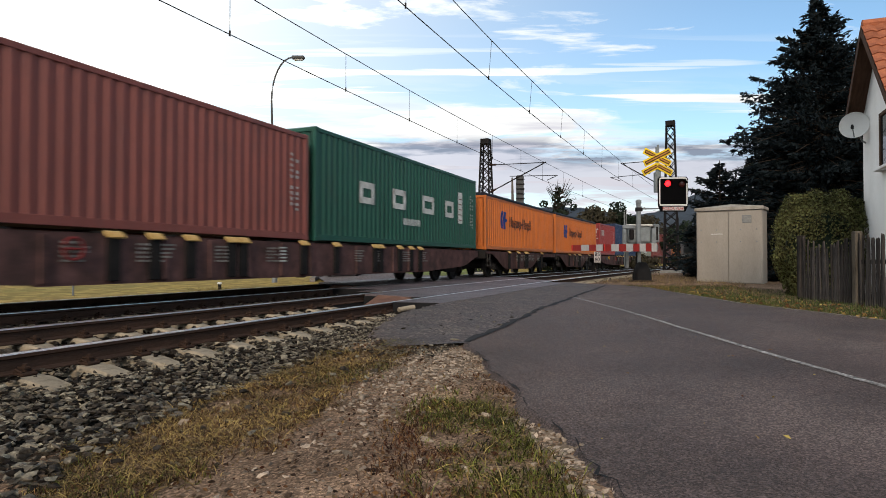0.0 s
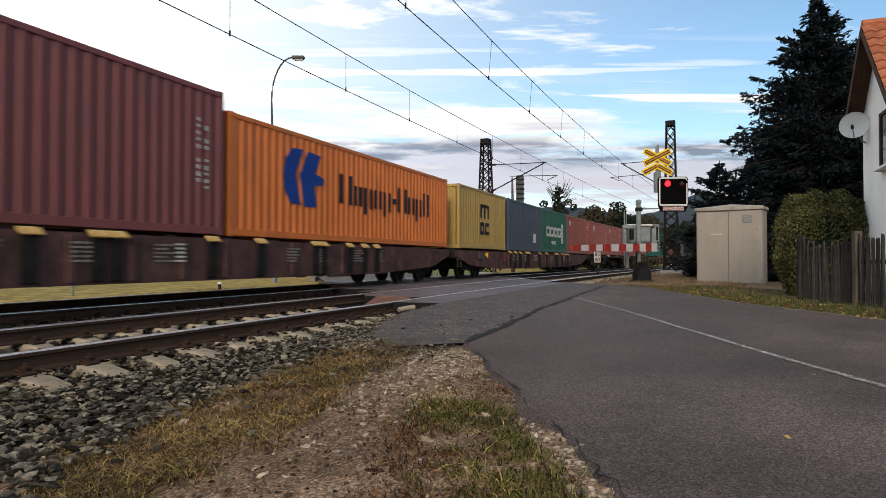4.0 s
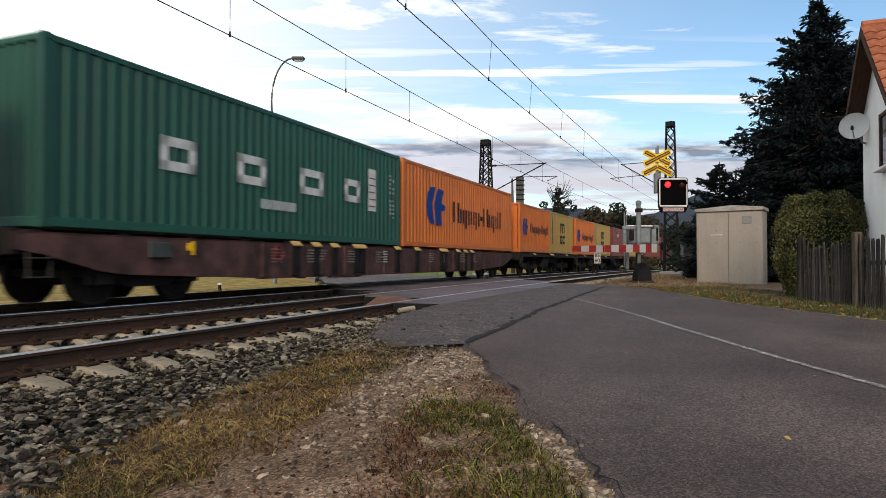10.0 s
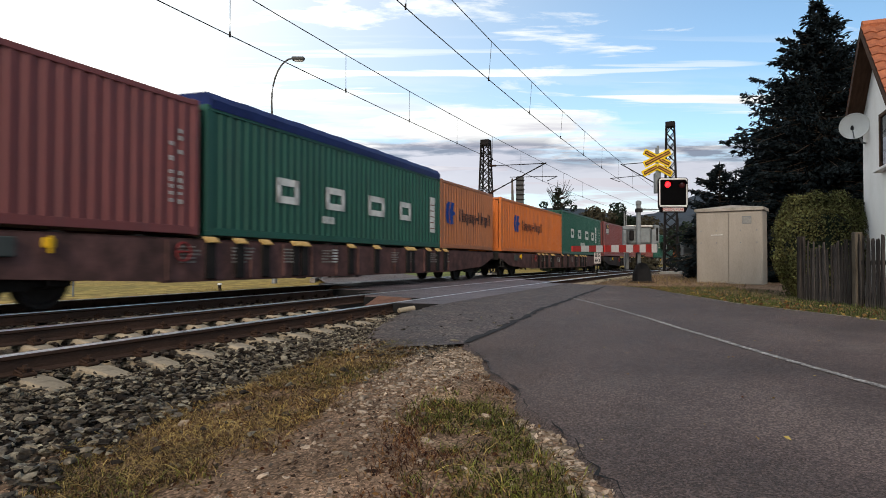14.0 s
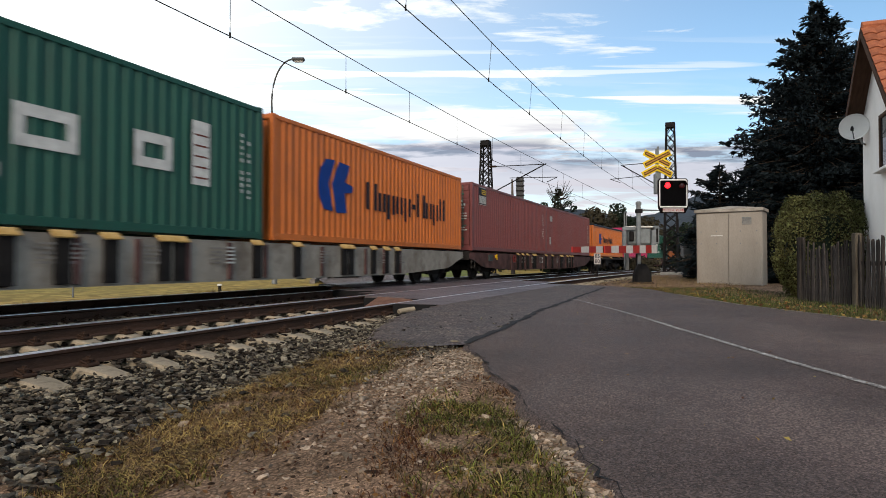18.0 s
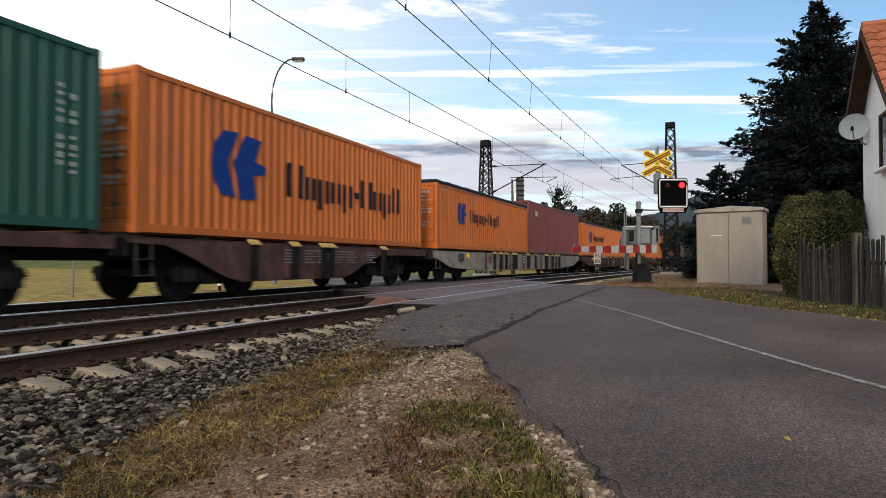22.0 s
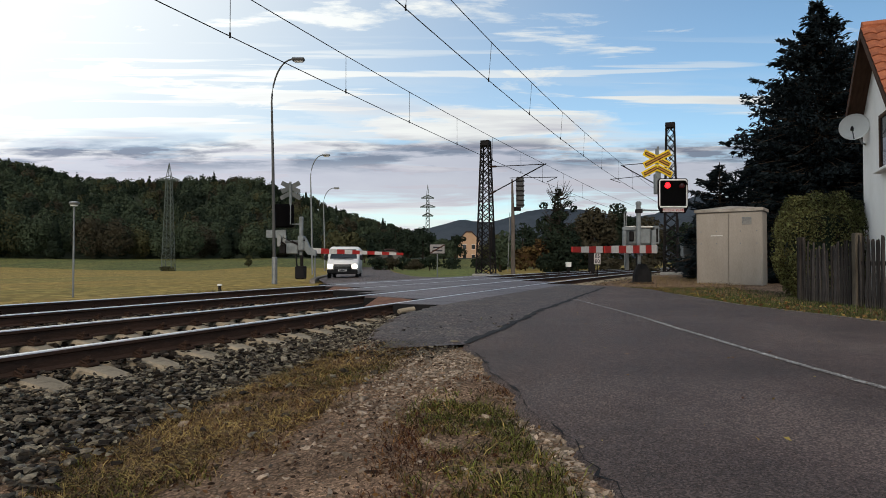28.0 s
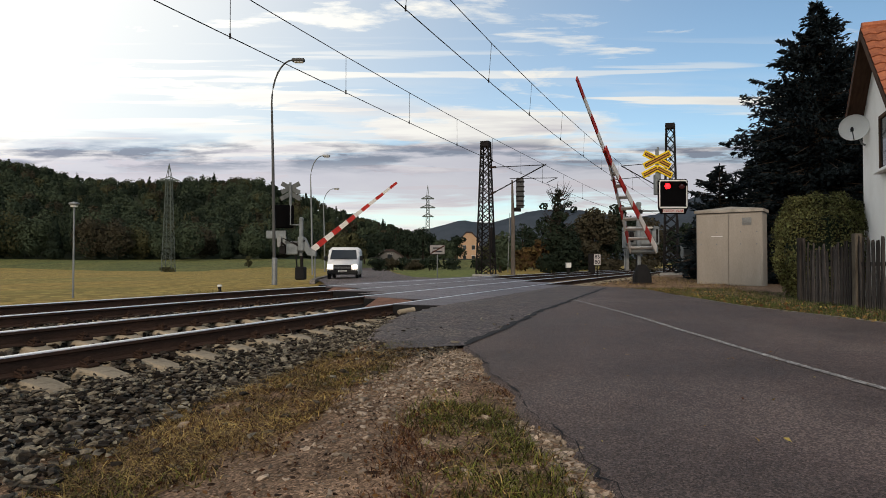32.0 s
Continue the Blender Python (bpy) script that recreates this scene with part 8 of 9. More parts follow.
def house():
    ob = thing("house", "white rendered house with a red tiled gable roof", "house")
    ridge, eave, back = 5.75, 3.25, HY - 9.0
    # gable wall in one piece, the window opening cut through it
    slope = (ridge - eave) / HALF
    tall = ridge - 1.55 * slope - 0.12
    w = MB().prism([(HX - 2.2, -0.3), (14.2, -0.3), (14.2, 0.7), (14.2, 1.85), (15.2, 1.85), (15.2, 0.7), (14.2, 0.7), (14.2, -0.3), (RX, -0.3), (RX, tall), (HX, ridge - 0.12), (HX - 2.2, eave)], HY - 0.35, HY)
    part("gable_wall", w, M_render, ob)
    for x, z in ((HX - 2.2, eave), (RX - 0.35, tall)):
        part("side_wall", MB().box(x, x + 0.35, back, HY - 0.35, -0.3, z), M_render, ob)
    win = part("window", MB().box(14.22, 15.18, HY - 0.22, HY - 0.20, 0.72, 1.83), M_glass, ob, "dark ground floor window")
    b = MB()
    for x0, x1, z0, z1 in ((14.2, 14.28, 0.7, 1.85), (15.12, 15.2, 0.7, 1.85), (14.28, 15.12, 0.7, 0.78), (14.28, 15.12, 1.77, 1.85), (14.66, 14.74, 0.78, 1.77)):
        b.box(x0, x1, HY - 0.24, HY - 0.15, z0, z1, 0.006)
    part("window_frame", b, M_soffit, win)
    win2 = part("window", MB().box(14.9, 15.75, HY + 0.005, HY + 0.03, 2.75, 3.75), M_glass, ob, "dark upper window")
    part("window_frame", MB().box(14.82, 14.9, HY + 0.003, HY + 0.06, 2.68, 3.83, 0.01).box(15.75, 15.83, HY + 0.003, HY + 0.06, 2.68, 3.83, 0.01).box(14.9, 15.75, HY + 0.003, HY + 0.06, 3.75, 3.83, 0.01), M_soffit, win2)
    part("window_sill", MB().box(14.75, 15.9, HY, HY + 0.16, 2.62, 2.68, 0.01), M_render, win2)
    over = HY + 0.32
    for sgn in (-1, 1):
        b = MB()
        run = HALF + 0.25 if sgn < 0 else 1.75
        x1, z1 = HX + sgn * run, ridge - run * slope
        pts = [(HX, ridge), (x1, z1), (x1, z1 - 0.14), (HX, ridge - 0.14)]
        b.prism(pts if sgn < 0 else pts[::-1], back - 0.3, over)
        rf = part("roof", b, M_soffit, ob, "red tiled roof slope with brown soffit")
        # tiles in overlapping courses
        L = math.hypot(run, ridge - z1)
        n = int(L / 0.30)
        tl = MB()
        k = 6
        for i in range(k + 1):
            t = i / k
            hgt = 0.035 * math.sin(t * math.pi) ** 1.5
            tl.v += [(0.0, t * 0.24, hgt + 0.006), (0.36, t * 0.24, hgt + 0.035)]
        for i in range(k):
            tl.f.append((2 * i, 2 * i + 1, 2 * i + 3, 2 * i + 2))
        m0 = len(tl.v)
        tl.v += [(0.36, 0, 0.0), (0.36, 0.24, 0.0)]
        tl.f.append(tuple([m0, m0 + 1] + [2 * i + 1 for i in range(k, -1, -1)]))
        tm = tl.mesh("roof_tile", M_tile)
        for r in range(n + (1 if sgn < 0 else 0)):
            for c in range(14 if sgn < 0 else 4):
                a = math.atan2(ridge - z1, run)
                q = r * 0.30
                o = part("roof_tile", tm, None, rf)
                base = Matrix.Translation((HX + sgn * q * math.cos(a), over - (c + 1) * 0.235 + 0.02, ridge - q * math.sin(a) + 0.002))
                o.matrix_basis = base @ Matrix.Rotation(a if sgn > 0 else math.pi - a, 4, "Y") @ (Matrix.Identity(4) if sgn > 0 else Matrix.Diagonal((1, 1, -1, 1)))
        if sgn < 0:
            far = MB().prism([(HX, ridge + 0.03), (x1, z1 + 0.03), (x1, z1 + 0.005), (HX, ridge + 0.005)], back - 0.3, over - 14 * 0.235)
            part("tile_field", far, M_tile, rf)
        else:
            far = MB().prism([(HX, ridge + 0.005), (x1, z1 + 0.005), (x1, z1 + 0.03), (HX, ridge + 0.03)], back - 0.3, over - 4 * 0.235)
            part("tile_field", far, M_tile, rf)
        part("barge_board", MB().prism([(HX, ridge - 0.02), (x1, z1 - 0.02), (x1, z1 - 0.22), (HX, ridge - 0.22)] if sgn < 0 else [(HX, ridge - 0.22), (x1, z1 - 0.22), (x1, z1 - 0.02), (HX, ridge - 0.02)], over, over + 0.03), M_soffit, ob)
    part("ridge_cap", MB().tube([(HX, back - 0.3, ridge + 0.02), (HX, over, ridge + 0.02)], 0.10, 8), M_tile, ob)


house()


def satellite_dish():
    D = 14.6
    x, y = spot_at(1516, D)
    z = height_at(229, D)
    ob = thing("satellite_dish", "white satellite dish on an arm fixed to the house wall", "satellite dish", here(x, y, z))
    way = Vector((-x * 0.9 - 3.0, -y + 3.0, 2.6)).normalized()
    q = way.to_track_quat("Z", "Y").to_matrix().to_4x4()
    prof = [(0.001, 0.0)] + [(0.30 * i / 8, 0.085 * (i / 8) ** 2) for i in range(1, 9)] + [(0.305, 0.10), (0.295, 0.10)] + [(0.30 * i / 8 - 0.004, 0.085 * (i / 8) ** 2 + 0.012) for i in range(8, 0, -1)]
    part("reflector", MB().lathe(prof, 28, q), M_dish, ob, smooth=True)
    tip = q @ Vector((0, -0.12, 0.36))
    b = MB().tube([tuple(q @ Vector((0, -0.28, 0.08))), tuple(tip)], 0.012, 6)
    part("feed_arm", b, M_galv, ob)
    part("feed_horn", MB().lathe([(0.03, -0.05), (0.035, 0.0), (0.02, 0.05)], 10, Matrix.Translation(tip)), M_plastic, ob)
    wx, wy = RX, HY - 0.1
    part("wall_arm", MB().tube([tuple(q @ Vector((0, 0, -0.03))), (0.0, (wy - y) * 0.4, -0.35), (wx - x, wy - y, -0.35)], 0.022, 8), M_galv, ob)


satellite_dish()


# ---- verge: grass, leaves and pebbles ----
M_grass = island(mat("grass_blades", (0.126, 0.120, 0.026), 0.7, vary=0.2, scale=1.5, fine=8, bump=0.0, color2=(0.040, 0.044, 0.010), spec=0.1), 0.92, 0.03, 2.0)
M_verge_grass = island(mat("verge_grass_blades", (0.082, 0.098, 0.026), 0.7, vary=0.2, scale=1.5, fine=8, bump=0.0, color2=(0.030, 0.042, 0.012), spec=0.1), 0.9, 0.02, 2.0)
M_straw = island(mat("dry_grass_blades", (0.270, 0.165, 0.070), 0.8, vary=0.2, scale=2.5, fine=8, bump=0.0, color2=(0.070, 0.046, 0.018), spec=0.1), 0.92, 0.03, 2.0)
M_brown_weed = island(mat("brown_weeds", (0.130, 0.048, 0.026), 0.8, vary=0.2, scale=2, fine=8, bump=0.0, color2=(0.060, 0.030, 0.016), spec=0.1), 0.85, 0.03, 1.8)


M_clod = island(mat("soil_clod", (0.150, 0.104, 0.074), 0.95, vary=0.4, scale=30, fine=90, bump=0.5, color2=(0.045, 0.032, 0.024)), 0.8, 0.01, 1.6)
M_wither = leaf_mat("withered_leaf", (0.15, 0.075, 0.033), (0.05, 0.026, 0.014), 0.7, 0.03)
M_litter = leaf_mat("fallen_leaf", (0.30, 0.19, 0.07), (0.12, 0.06, 0.03), 0.6, 0.04)


def blades(name, spots, hmin, hmax, mt, seed, lean=0.6, label="", category="grass"):
    rnd = np.random.RandomState(seed)
    n = len(spots)
    P = np.array(spots)
    h = rnd.uniform(hmin, hmax, n)[:, None]
    w = rnd.uniform(0.0011, 0.0032, n)[:, None]
    a = rnd.uniform(0, 6.283, n)
    side = np.column_stack([np.cos(a), np.sin(a), np.zeros(n)])
    fall = rnd.normal(size=(n, 3)) * lean
    fall[:, 2] = 0
    up = np.array([0, 0, 1.0])
    p1 = P + (up * 0.6 + fall * 0.25) * h
    p2 = P + (up * 0.88 + fall * 0.85) * h
    p2[:, 2] = np.maximum(p2[:, 2], P[:, 2] + 0.006)
    V = np.stack([P - side * w, P + side * w, p1 + side * w * 0.75, p1 - side * w * 0.75, p2], 1).reshape(-1, 3)
    F = []
    for i in range(n):
        F += [(5 * i, 5 * i + 1, 5 * i + 2, 5 * i + 3), (5 * i + 3, 5 * i + 2, 5 * i + 4)]
    me = bpy.data.meshes.new(name)
    me.from_pydata(V.tolist(), [], F)
    me.materials.append(mt)
    me.update()
    tagged(part(name, me, None, kind="stuff"), label, category)


# the trodden strip of bare gravel, and the outline of the green tufts by the asphalt
TRODDEN = [(-4.0, 0.9, 0.25), (1.4, 1.30, 0.22), (1.98, 1.46, 0.20), (2.65, 1.58, 0.22), (3.18, 1.72, 0.26), (3.97, 1.84, 0.34), (5.3, 1.96, 0.40), (6.5, 2.3, 0.3)]


def bareness(x, y):
    """1 in the middle of the trodden strip, 0 well off it."""
    for (ax, ay, aw), (bx, by, bw) in zip(TRODDEN, TRODDEN[1:]):
        if x <= bx:
            t = max(0.0, (x - ax) / (bx - ax))
            return 1 - smooth(0.45, 1.5, abs(y - ay - (by - ay) * t) / (aw + (bw - aw) * t))
    return 0.0


def verge():
    rnd = np.random.RandomState(2)
    green, straw, weed, peb, psz = [], [], [], [], []

    def dist(x, y):
        return -(x - 2.24) * 0.452 + (y - 0.21) * 0.892

    def kinds(x, y):
        """How much green, straw and brown weed grows at a spot, each 0 to 1."""
        d = dist(x, y)
        n1 = noise.noise((x * 1.3, y * 1.3, 5.0))
        n2 = noise.noise((x * 3.4, y * 3.4, 9.0))
        n3 = noise.noise((x * 8.0, y * 8.0, 2.0))
        bare = bareness(x, y + 0.10 * n2)
        lush = smooth(0.02, 0.22, d + 0.10 * n2) * (1 - smooth(0.50, 0.78, d + 0.16 * n2 + 0.06 * n3)) * (1 - smooth(3.4, 4.0, x + 0.3 * n2))
        rim = smooth(0.0, 0.10, 0.17 - d + 0.08 * n2) * (x < 3.3 + 0.3 * n2)
        lush *= (1 - 0.9 * rim) * smooth(-0.55, 0.05, n2 + 0.6 * n3)
        brown = smooth(0.0, 0.35, 0.30 - abs(d - 0.72) + 0.25 * n2) * (1 - smooth(3.3, 4.2, x)) + 0.7 * smooth(0.05, 0.3, n2) * (x > 3.3) * (d < 0.75)
        far_mat = smooth(1.78, 2.15, y + 0.22 * n2 + 0.08 * n3 - 0.03 * x)
        g = 0.80 * lush * smooth(-0.5, 0.2, n1 + n3) + 0.30 * far_mat * smooth(0.0, 0.4, n1 + 0.5 * n2)
        st = 0.95 * far_mat * smooth(-0.5, 0.1, n2 + 0.7 * n3 + 0.2) + 0.25 * lush
        w = 0.75 * brown + 0.30 * far_mat * smooth(0.0, 0.35, n3 + 0.3 * n2)
        keep = 1 - 0.97 * bare
        return g * keep, st * keep, w * keep
    tries = 0
    while tries < 380000:
        tries += 1
        x, y = (rnd.uniform(1.2, 7.2), rnd.uniform(-0.4, 3.5)) if tries % 9 else (rnd.uniform(-4.0, 1.2), rnd.uniform(-3.0, 3.0))
        d = dist(x, y)
        if d < 0.02 or y > interp(BED_EDGE, x) + 0.14 + 0.2 * noise.noise((x * 2, y, 0)) or (x > 5.0 and y > 2.6 + 0.25 * (x - 5.0)):
            continue
        g, st, w = kinds(x, y)
        z = ground_z(x, y)
        # blades stand in small tufts
        tuft = 0.35 + 0.65 * (noise.noise((x * 17.0, y * 17.0, 3.0)) > 0.0)
        r = rnd.rand()
        if r < g * tuft * 0.95:
            green.append((x, y, z))
        elif r < g * tuft * 0.95 + st * tuft * 0.58:
            straw.append((x, y, z))
        elif r > 1 - w * 0.72 * tuft:
            weed.append((x, y, z))
    blades("green_grass", green, 0.014, 0.058, M_grass, 3, 1.1, "short green grass tufts on the verge")
    blades("dry_grass", straw, 0.014, 0.060, M_straw, 5, 2.4, "matted dry straw-coloured grass on the verge")
    blades("brown_weeds", weed, 0.008, 0.036, M_brown_weed, 6, 1.3, "withered reddish-brown weeds on bare soil", "weeds")
    n = 0
    while n < 7000:
        x, y = rnd.uniform(1.2, 6.9), rnd.uniform(-0.4, 3.1)
        d = dist(x, y)
        if d < -0.03 or (x > 5.2 and y > 2.6 + 0.25 * (x - 5.2)):
            continue
        if rnd.rand() > 0.06 + 0.75 * bareness(x, y) * (0.10 + 0.90 * smooth(2.9, 4.4, x)) + 0.95 * (d < 0.17) * (x < 3.4) + 0.3 * (x > 4.2):
            continue
        peb.append((x, y, ground_z(x, y) + 0.003))
        psz.append(0.004 + 0.021 * rnd.rand() ** 2.2 * (1.7 if rnd.rand() < 0.08 else 1))
        n += 1
    scatter_stones("pebbles", peb, psz, M_pebble, 12, "pale gravel pebbles strewn on bare soil", "pebbles")
    clods, csz = [], []
    while len(clods) < 3600:
        x, y = rnd.uniform(0.9, 6.9), rnd.uniform(-0.6, 3.1)
        if dist(x, y) < 0.03 or (x > 5.2 and y > 2.5) or rnd.rand() > 0.45 + 0.8 * noise.noise((x * 1.7, y * 1.7, 7.0)):
            continue
        clods.append((x, y, ground_z(x, y) + 0.001))
        csz.append(0.004 + 0.016 * rnd.rand() ** 1.8)
    scatter_stones("soil_clods", clods, csz, M_clod, 15, "dark crumbs of dry soil on the verge", "soil")
    litter = []
    while len(litter) < 2600:
        x, y = rnd.uniform(1.3, 6.0), rnd.uniform(0.2, 3.1)
        if dist(x, y) > 0.05 and y < interp(BED_EDGE, x) + 0.1 and rnd.rand() < 0.25 + sum(kinds(x, y)[1:]):
            litter.append((x, y, ground_z(x, y) + rnd.uniform(0.006, 0.03), 0, 0, 1))
    V, F = leaves(np.array(litter), rnd.uniform(0.006, 0.016, len(litter)), rnd, 0.7)
    tagged(leaf_object("withered_leaves", V, F, M_wither, kind="stuff"), "tiny withered brown leaves matted into the grass", "leaves")
    # a few fallen leaves on the asphalt and in the grass
    spots = []
    while len(spots) < 110:
        x, y = rnd.uniform(2.5, 12), rnd.uniform(-3.6, 2.2)
        if dist(x, y) < -0.1:
            spots.append((x, y, road_z(x, y) + 0.022, 0, 0, 1))
    V, F = leaves(np.array(spots), rnd.uniform(0.008, 0.022, len(spots)), rnd, 0.25)
    tagged(leaf_object("fallen_leaves", V, F, M_litter, kind="stuff"), "small dry yellow and brown leaves on the asphalt", "leaves")
    spots = []
    for i in range(650):
        i2 = rnd.randint(6, len(ROAD_R) - 3)
        t = rnd.rand()
        o = 0.1 + abs(rnd.normal()) * 0.9
        x, y = ROAD_R[i2][0] + (ROAD_R[i2 + 1][0] - ROAD_R[i2][0]) * t + 0.395 * o, ROAD_R[i2][1] + (ROAD_R[i2 + 1][1] - ROAD_R[i2][1]) * t - 0.9187 * o
        spots.append((x, y, ground_z(x, y) + rnd.uniform(0.02, 0.07), 0, 0, 1))
    V, F = leaves(np.array(spots), rnd.uniform(0.02, 0.05, len(spots)), rnd, 0.6)
    tagged(leaf_object("leaf_litter", V, F, M_litter, kind="stuff"), "brown fallen leaves in the roadside grass", "leaves")
    # the far verge by cabinet, hedge and fence
    far_g, far_s = [], []
    for i in range(52000):
        q = rnd.uniform(0, 1) ** 0.7
        i2 = rnd.randint(6, len(ROAD_R) - 2)
        ax, ay = ROAD_R[i2]
        bx, by = ROAD_R[i2 + 1]
        t = rnd.rand()
        x, y = ax + (bx - ax) * t, ay + (by - ay) * t
        o = 0.05 + 3.6 * q * q
        x, y = x + 0.395 * o, y - 0.9187 * o
        z = ground_z(x, y) - 0.01
        (far_g if noise.noise((x * 0.6, y * 0.6, 1.0)) + rnd.normal() * 0.25 > -0.55 + 0.65 * smooth(17.5, 22.0, x) else far_s).append((x, y, z))
    for i in range(9000):
        x, y = rnd.uniform(22.5, 40), rnd.uniform(-1.5, 3.6)
        far_s.append((x, y + swerve(x), ground_z(x, y) + 0.0))
    blades("roadside_grass", far_g, 0.03, 0.12, M_verge_grass, 13, 0.5, "rough green grass along the road edge")
    blades("roadside_dry_grass", far_s, 0.03, 0.14, M_straw, 14, 0.6, "dry yellowed grass by the cabinet and track")
    # strip beyond the far track
    s2, g2 = [], []
    for i in range(16000):
        x = rnd.uniform(1, 24)
        y = 12.2 + abs(rnd.normal()) * 1.3
        if x > 14.5 and y < 12.6 + (x - 14.5) * 0.55:
            y += (x - 14.5) * 0.6
            if x > 19:
                continue
        (g2 if rnd.rand() < 0.6 else s2).append((x, y, ground_z(x, y)))
    blades("meadow_edge_grass", g2, 0.08, 0.26, M_grass, 15, 0.5, "tall green grass at the meadow's edge")
    blades("meadow_edge_straw", s2, 0.08, 0.30, M_straw, 16, 0.5, "dry stalks at the meadow's edge")


verge()


# ---- hills, wood and far buildings ----
CREST = [(-700, 300), (-300, 288), (0, 292), (60, 303), (130, 322), (230, 329), (300, 329), (370, 324), (430, 326), (480, 334), (540, 350), (600, 370), (660, 388), (715, 402), (760, 416), (830, 440), (900, 470)]


def hill_z(bearing, ahead):
    """Height of the wooded hill; its foot is nearer on the far side of the meadow."""
    foot = 150 + 130 * smooth(420, 760, bearing)
    base = ground_z(*spot_at(bearing, 150.0)) + 0.2
    top = height_at(interp(CREST, bearing), 460.0) - 8.0
    w = noise.noise((bearing * 0.012, ahead * 0.01, 3.0))
    return base + (max(top, base) - base) * smooth(foot, 455, ahead) * (1 + 0.06 * w)


def hills():
    b = MB()
    cols = list(range(-700, 920, 20))
    rws = [150, 165, 185, 210, 240, 275, 315, 360, 410, 460, 520, 600]
    for q in rws:
        for bearing in cols:
            x, y = spot_at(bearing, q)
            b.v.append((x, y, hill_z(bearing, min(q, 460)) - (0 if q <= 460 else (q - 460) * 0.2) - (1.5 if q == 150 else 0)))
    w = len(cols)
    b.f = [(j * w + i, j * w + i + 1, (j + 1) * w + i + 1, (j + 1) * w + i) for j in range(len(rws) - 1) for i in range(w - 1)]
    tagged(part("hill", up_mesh(b, "hill", M_hill), None, kind="structure"), "dark wooded hill beyond the meadow", "hill")
    rnd = np.random.RandomState(77)
    sets = {0: [], 1: [], 2: [], 3: []}
    size = {0: [], 1: [], 2: [], 3: []}
    step = 0.0
    while step < 310:
        wide = 6.4 + 2.2 * min(1.0, step / 120)
        for k in range(int(1160 / 1141.0 * (152 + step) / wide) + 1):
            bearing = -330 + (k + 0.5 * (int(step * 7) % 2) + rnd.uniform(-0.35, 0.35)) * wide * 1141.0 / (152 + step)
            if bearing > 830:
                continue
            foot = 152 + 130 * smooth(420, 760, bearing)
            q = foot + step * (462 - foot) / 310.0 + rnd.uniform(-3, 3)
            x, y = spot_at(bearing, q)
            z = hill_z(bearing, q) - 0.5
            h = rnd.uniform(8.0, 13.0) * (1.12 - 0.35 * smooth(0, 400, bearing)) if step < 30 else rnd.uniform(7.0, 10.5)
            h *= 1 - 0.35 * smooth(230, 310, step)
            if bearing > 560:
                h *= 0.72
            kind = rnd.choice(4, p=(0.54, 0.10, 0.30, 0.06))
            m = 1700 if step < 14 else (800 if step < 50 else 330)
            lob = [(x, y, z + h * 0.50, h * 0.36, h * 0.36, h * 0.46)]
            for i in range(6):
                w = rnd.uniform(0, 6.283)
                t = rnd.uniform(0.25, 0.78)
                r = h * 0.27 * (1.1 - 0.5 * t)
                lob.append((x + r * math.cos(w), y + r * math.sin(w), z + h * t, h * 0.16, h * 0.16, h * 0.15))
            if kind == 2 and rnd.rand() < 0.30:
                lob = [(x, y, z + h * (0.2 + 0.22 * i), h * 0.24 * (1 - 0.2 * i), h * 0.24 * (1 - 0.2 * i), h * 0.16) for i in range(5)]
            sets[kind].append(crown_spots(rnd, m, lob))
            size[kind].append(rnd.uniform(0.20, 0.46, m) * (1.0 + 0.9 * min(1.0, step / 130)))
        step += 7.5 if step < 40 else 11.0
    for k, mt, nm in ((0, M_forest_a, "green"), (1, M_forest_b, "olive autumn"), (2, M_forest_c, "dark"), (3, M_forest_d, "brown")):
        P = np.concatenate(sets[k])
        V, F = leaves(P, np.concatenate(size[k]), rnd, 0.30)
        tagged(leaf_object("far_woodland", V, F, mt, kind="stuff"), "%s trees of the mixed autumn wood on the hill" % nm, "woodland")
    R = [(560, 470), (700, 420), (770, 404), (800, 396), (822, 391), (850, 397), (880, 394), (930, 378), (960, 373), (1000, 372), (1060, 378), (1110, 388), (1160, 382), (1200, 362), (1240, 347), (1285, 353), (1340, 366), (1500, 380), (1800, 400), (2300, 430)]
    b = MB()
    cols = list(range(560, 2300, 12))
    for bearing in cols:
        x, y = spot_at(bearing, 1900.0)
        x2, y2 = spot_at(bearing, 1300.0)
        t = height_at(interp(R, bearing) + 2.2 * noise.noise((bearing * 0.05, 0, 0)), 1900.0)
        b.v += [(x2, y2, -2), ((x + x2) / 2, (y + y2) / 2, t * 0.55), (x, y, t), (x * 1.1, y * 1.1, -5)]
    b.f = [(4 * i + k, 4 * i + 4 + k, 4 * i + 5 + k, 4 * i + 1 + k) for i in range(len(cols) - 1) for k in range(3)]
    tagged(part("backdrop_ridge", up_mesh(b, "backdrop_ridge", M_ridge_haze), None, kind="structure"), "far wooded ridges on the horizon, blue-grey with painted haze", "hills")


hills()


# trees and shrubs beyond the crossing
broad_tree(988, 60, 489, 325, 4.0, M_forest_c, 51, "half-bare ivy-clad tree beside the line", 7000, 0.17, bare=1.0)
broad_tree(1050, 78, 478, 366, 5.6, M_forest_d, 52, "tree with thinning olive-brown foliage", 2400, 0.26)
broad_tree(1092, 82, 478, 361, 6.5, M_forest_c, 53, "leafy dark tree beside the line", 3600, 0.26)
broad_tree(1022, 88, 478, 400, 5.0, M_forest_c, 56, "dark leafy tree behind the bare one", 2400, 0.26)
broad_tree(1150, 90, 478, 385, 7.0, M_forest_d, 54, "brownish leafy tree behind the barrier drive", 3000, 0.24)
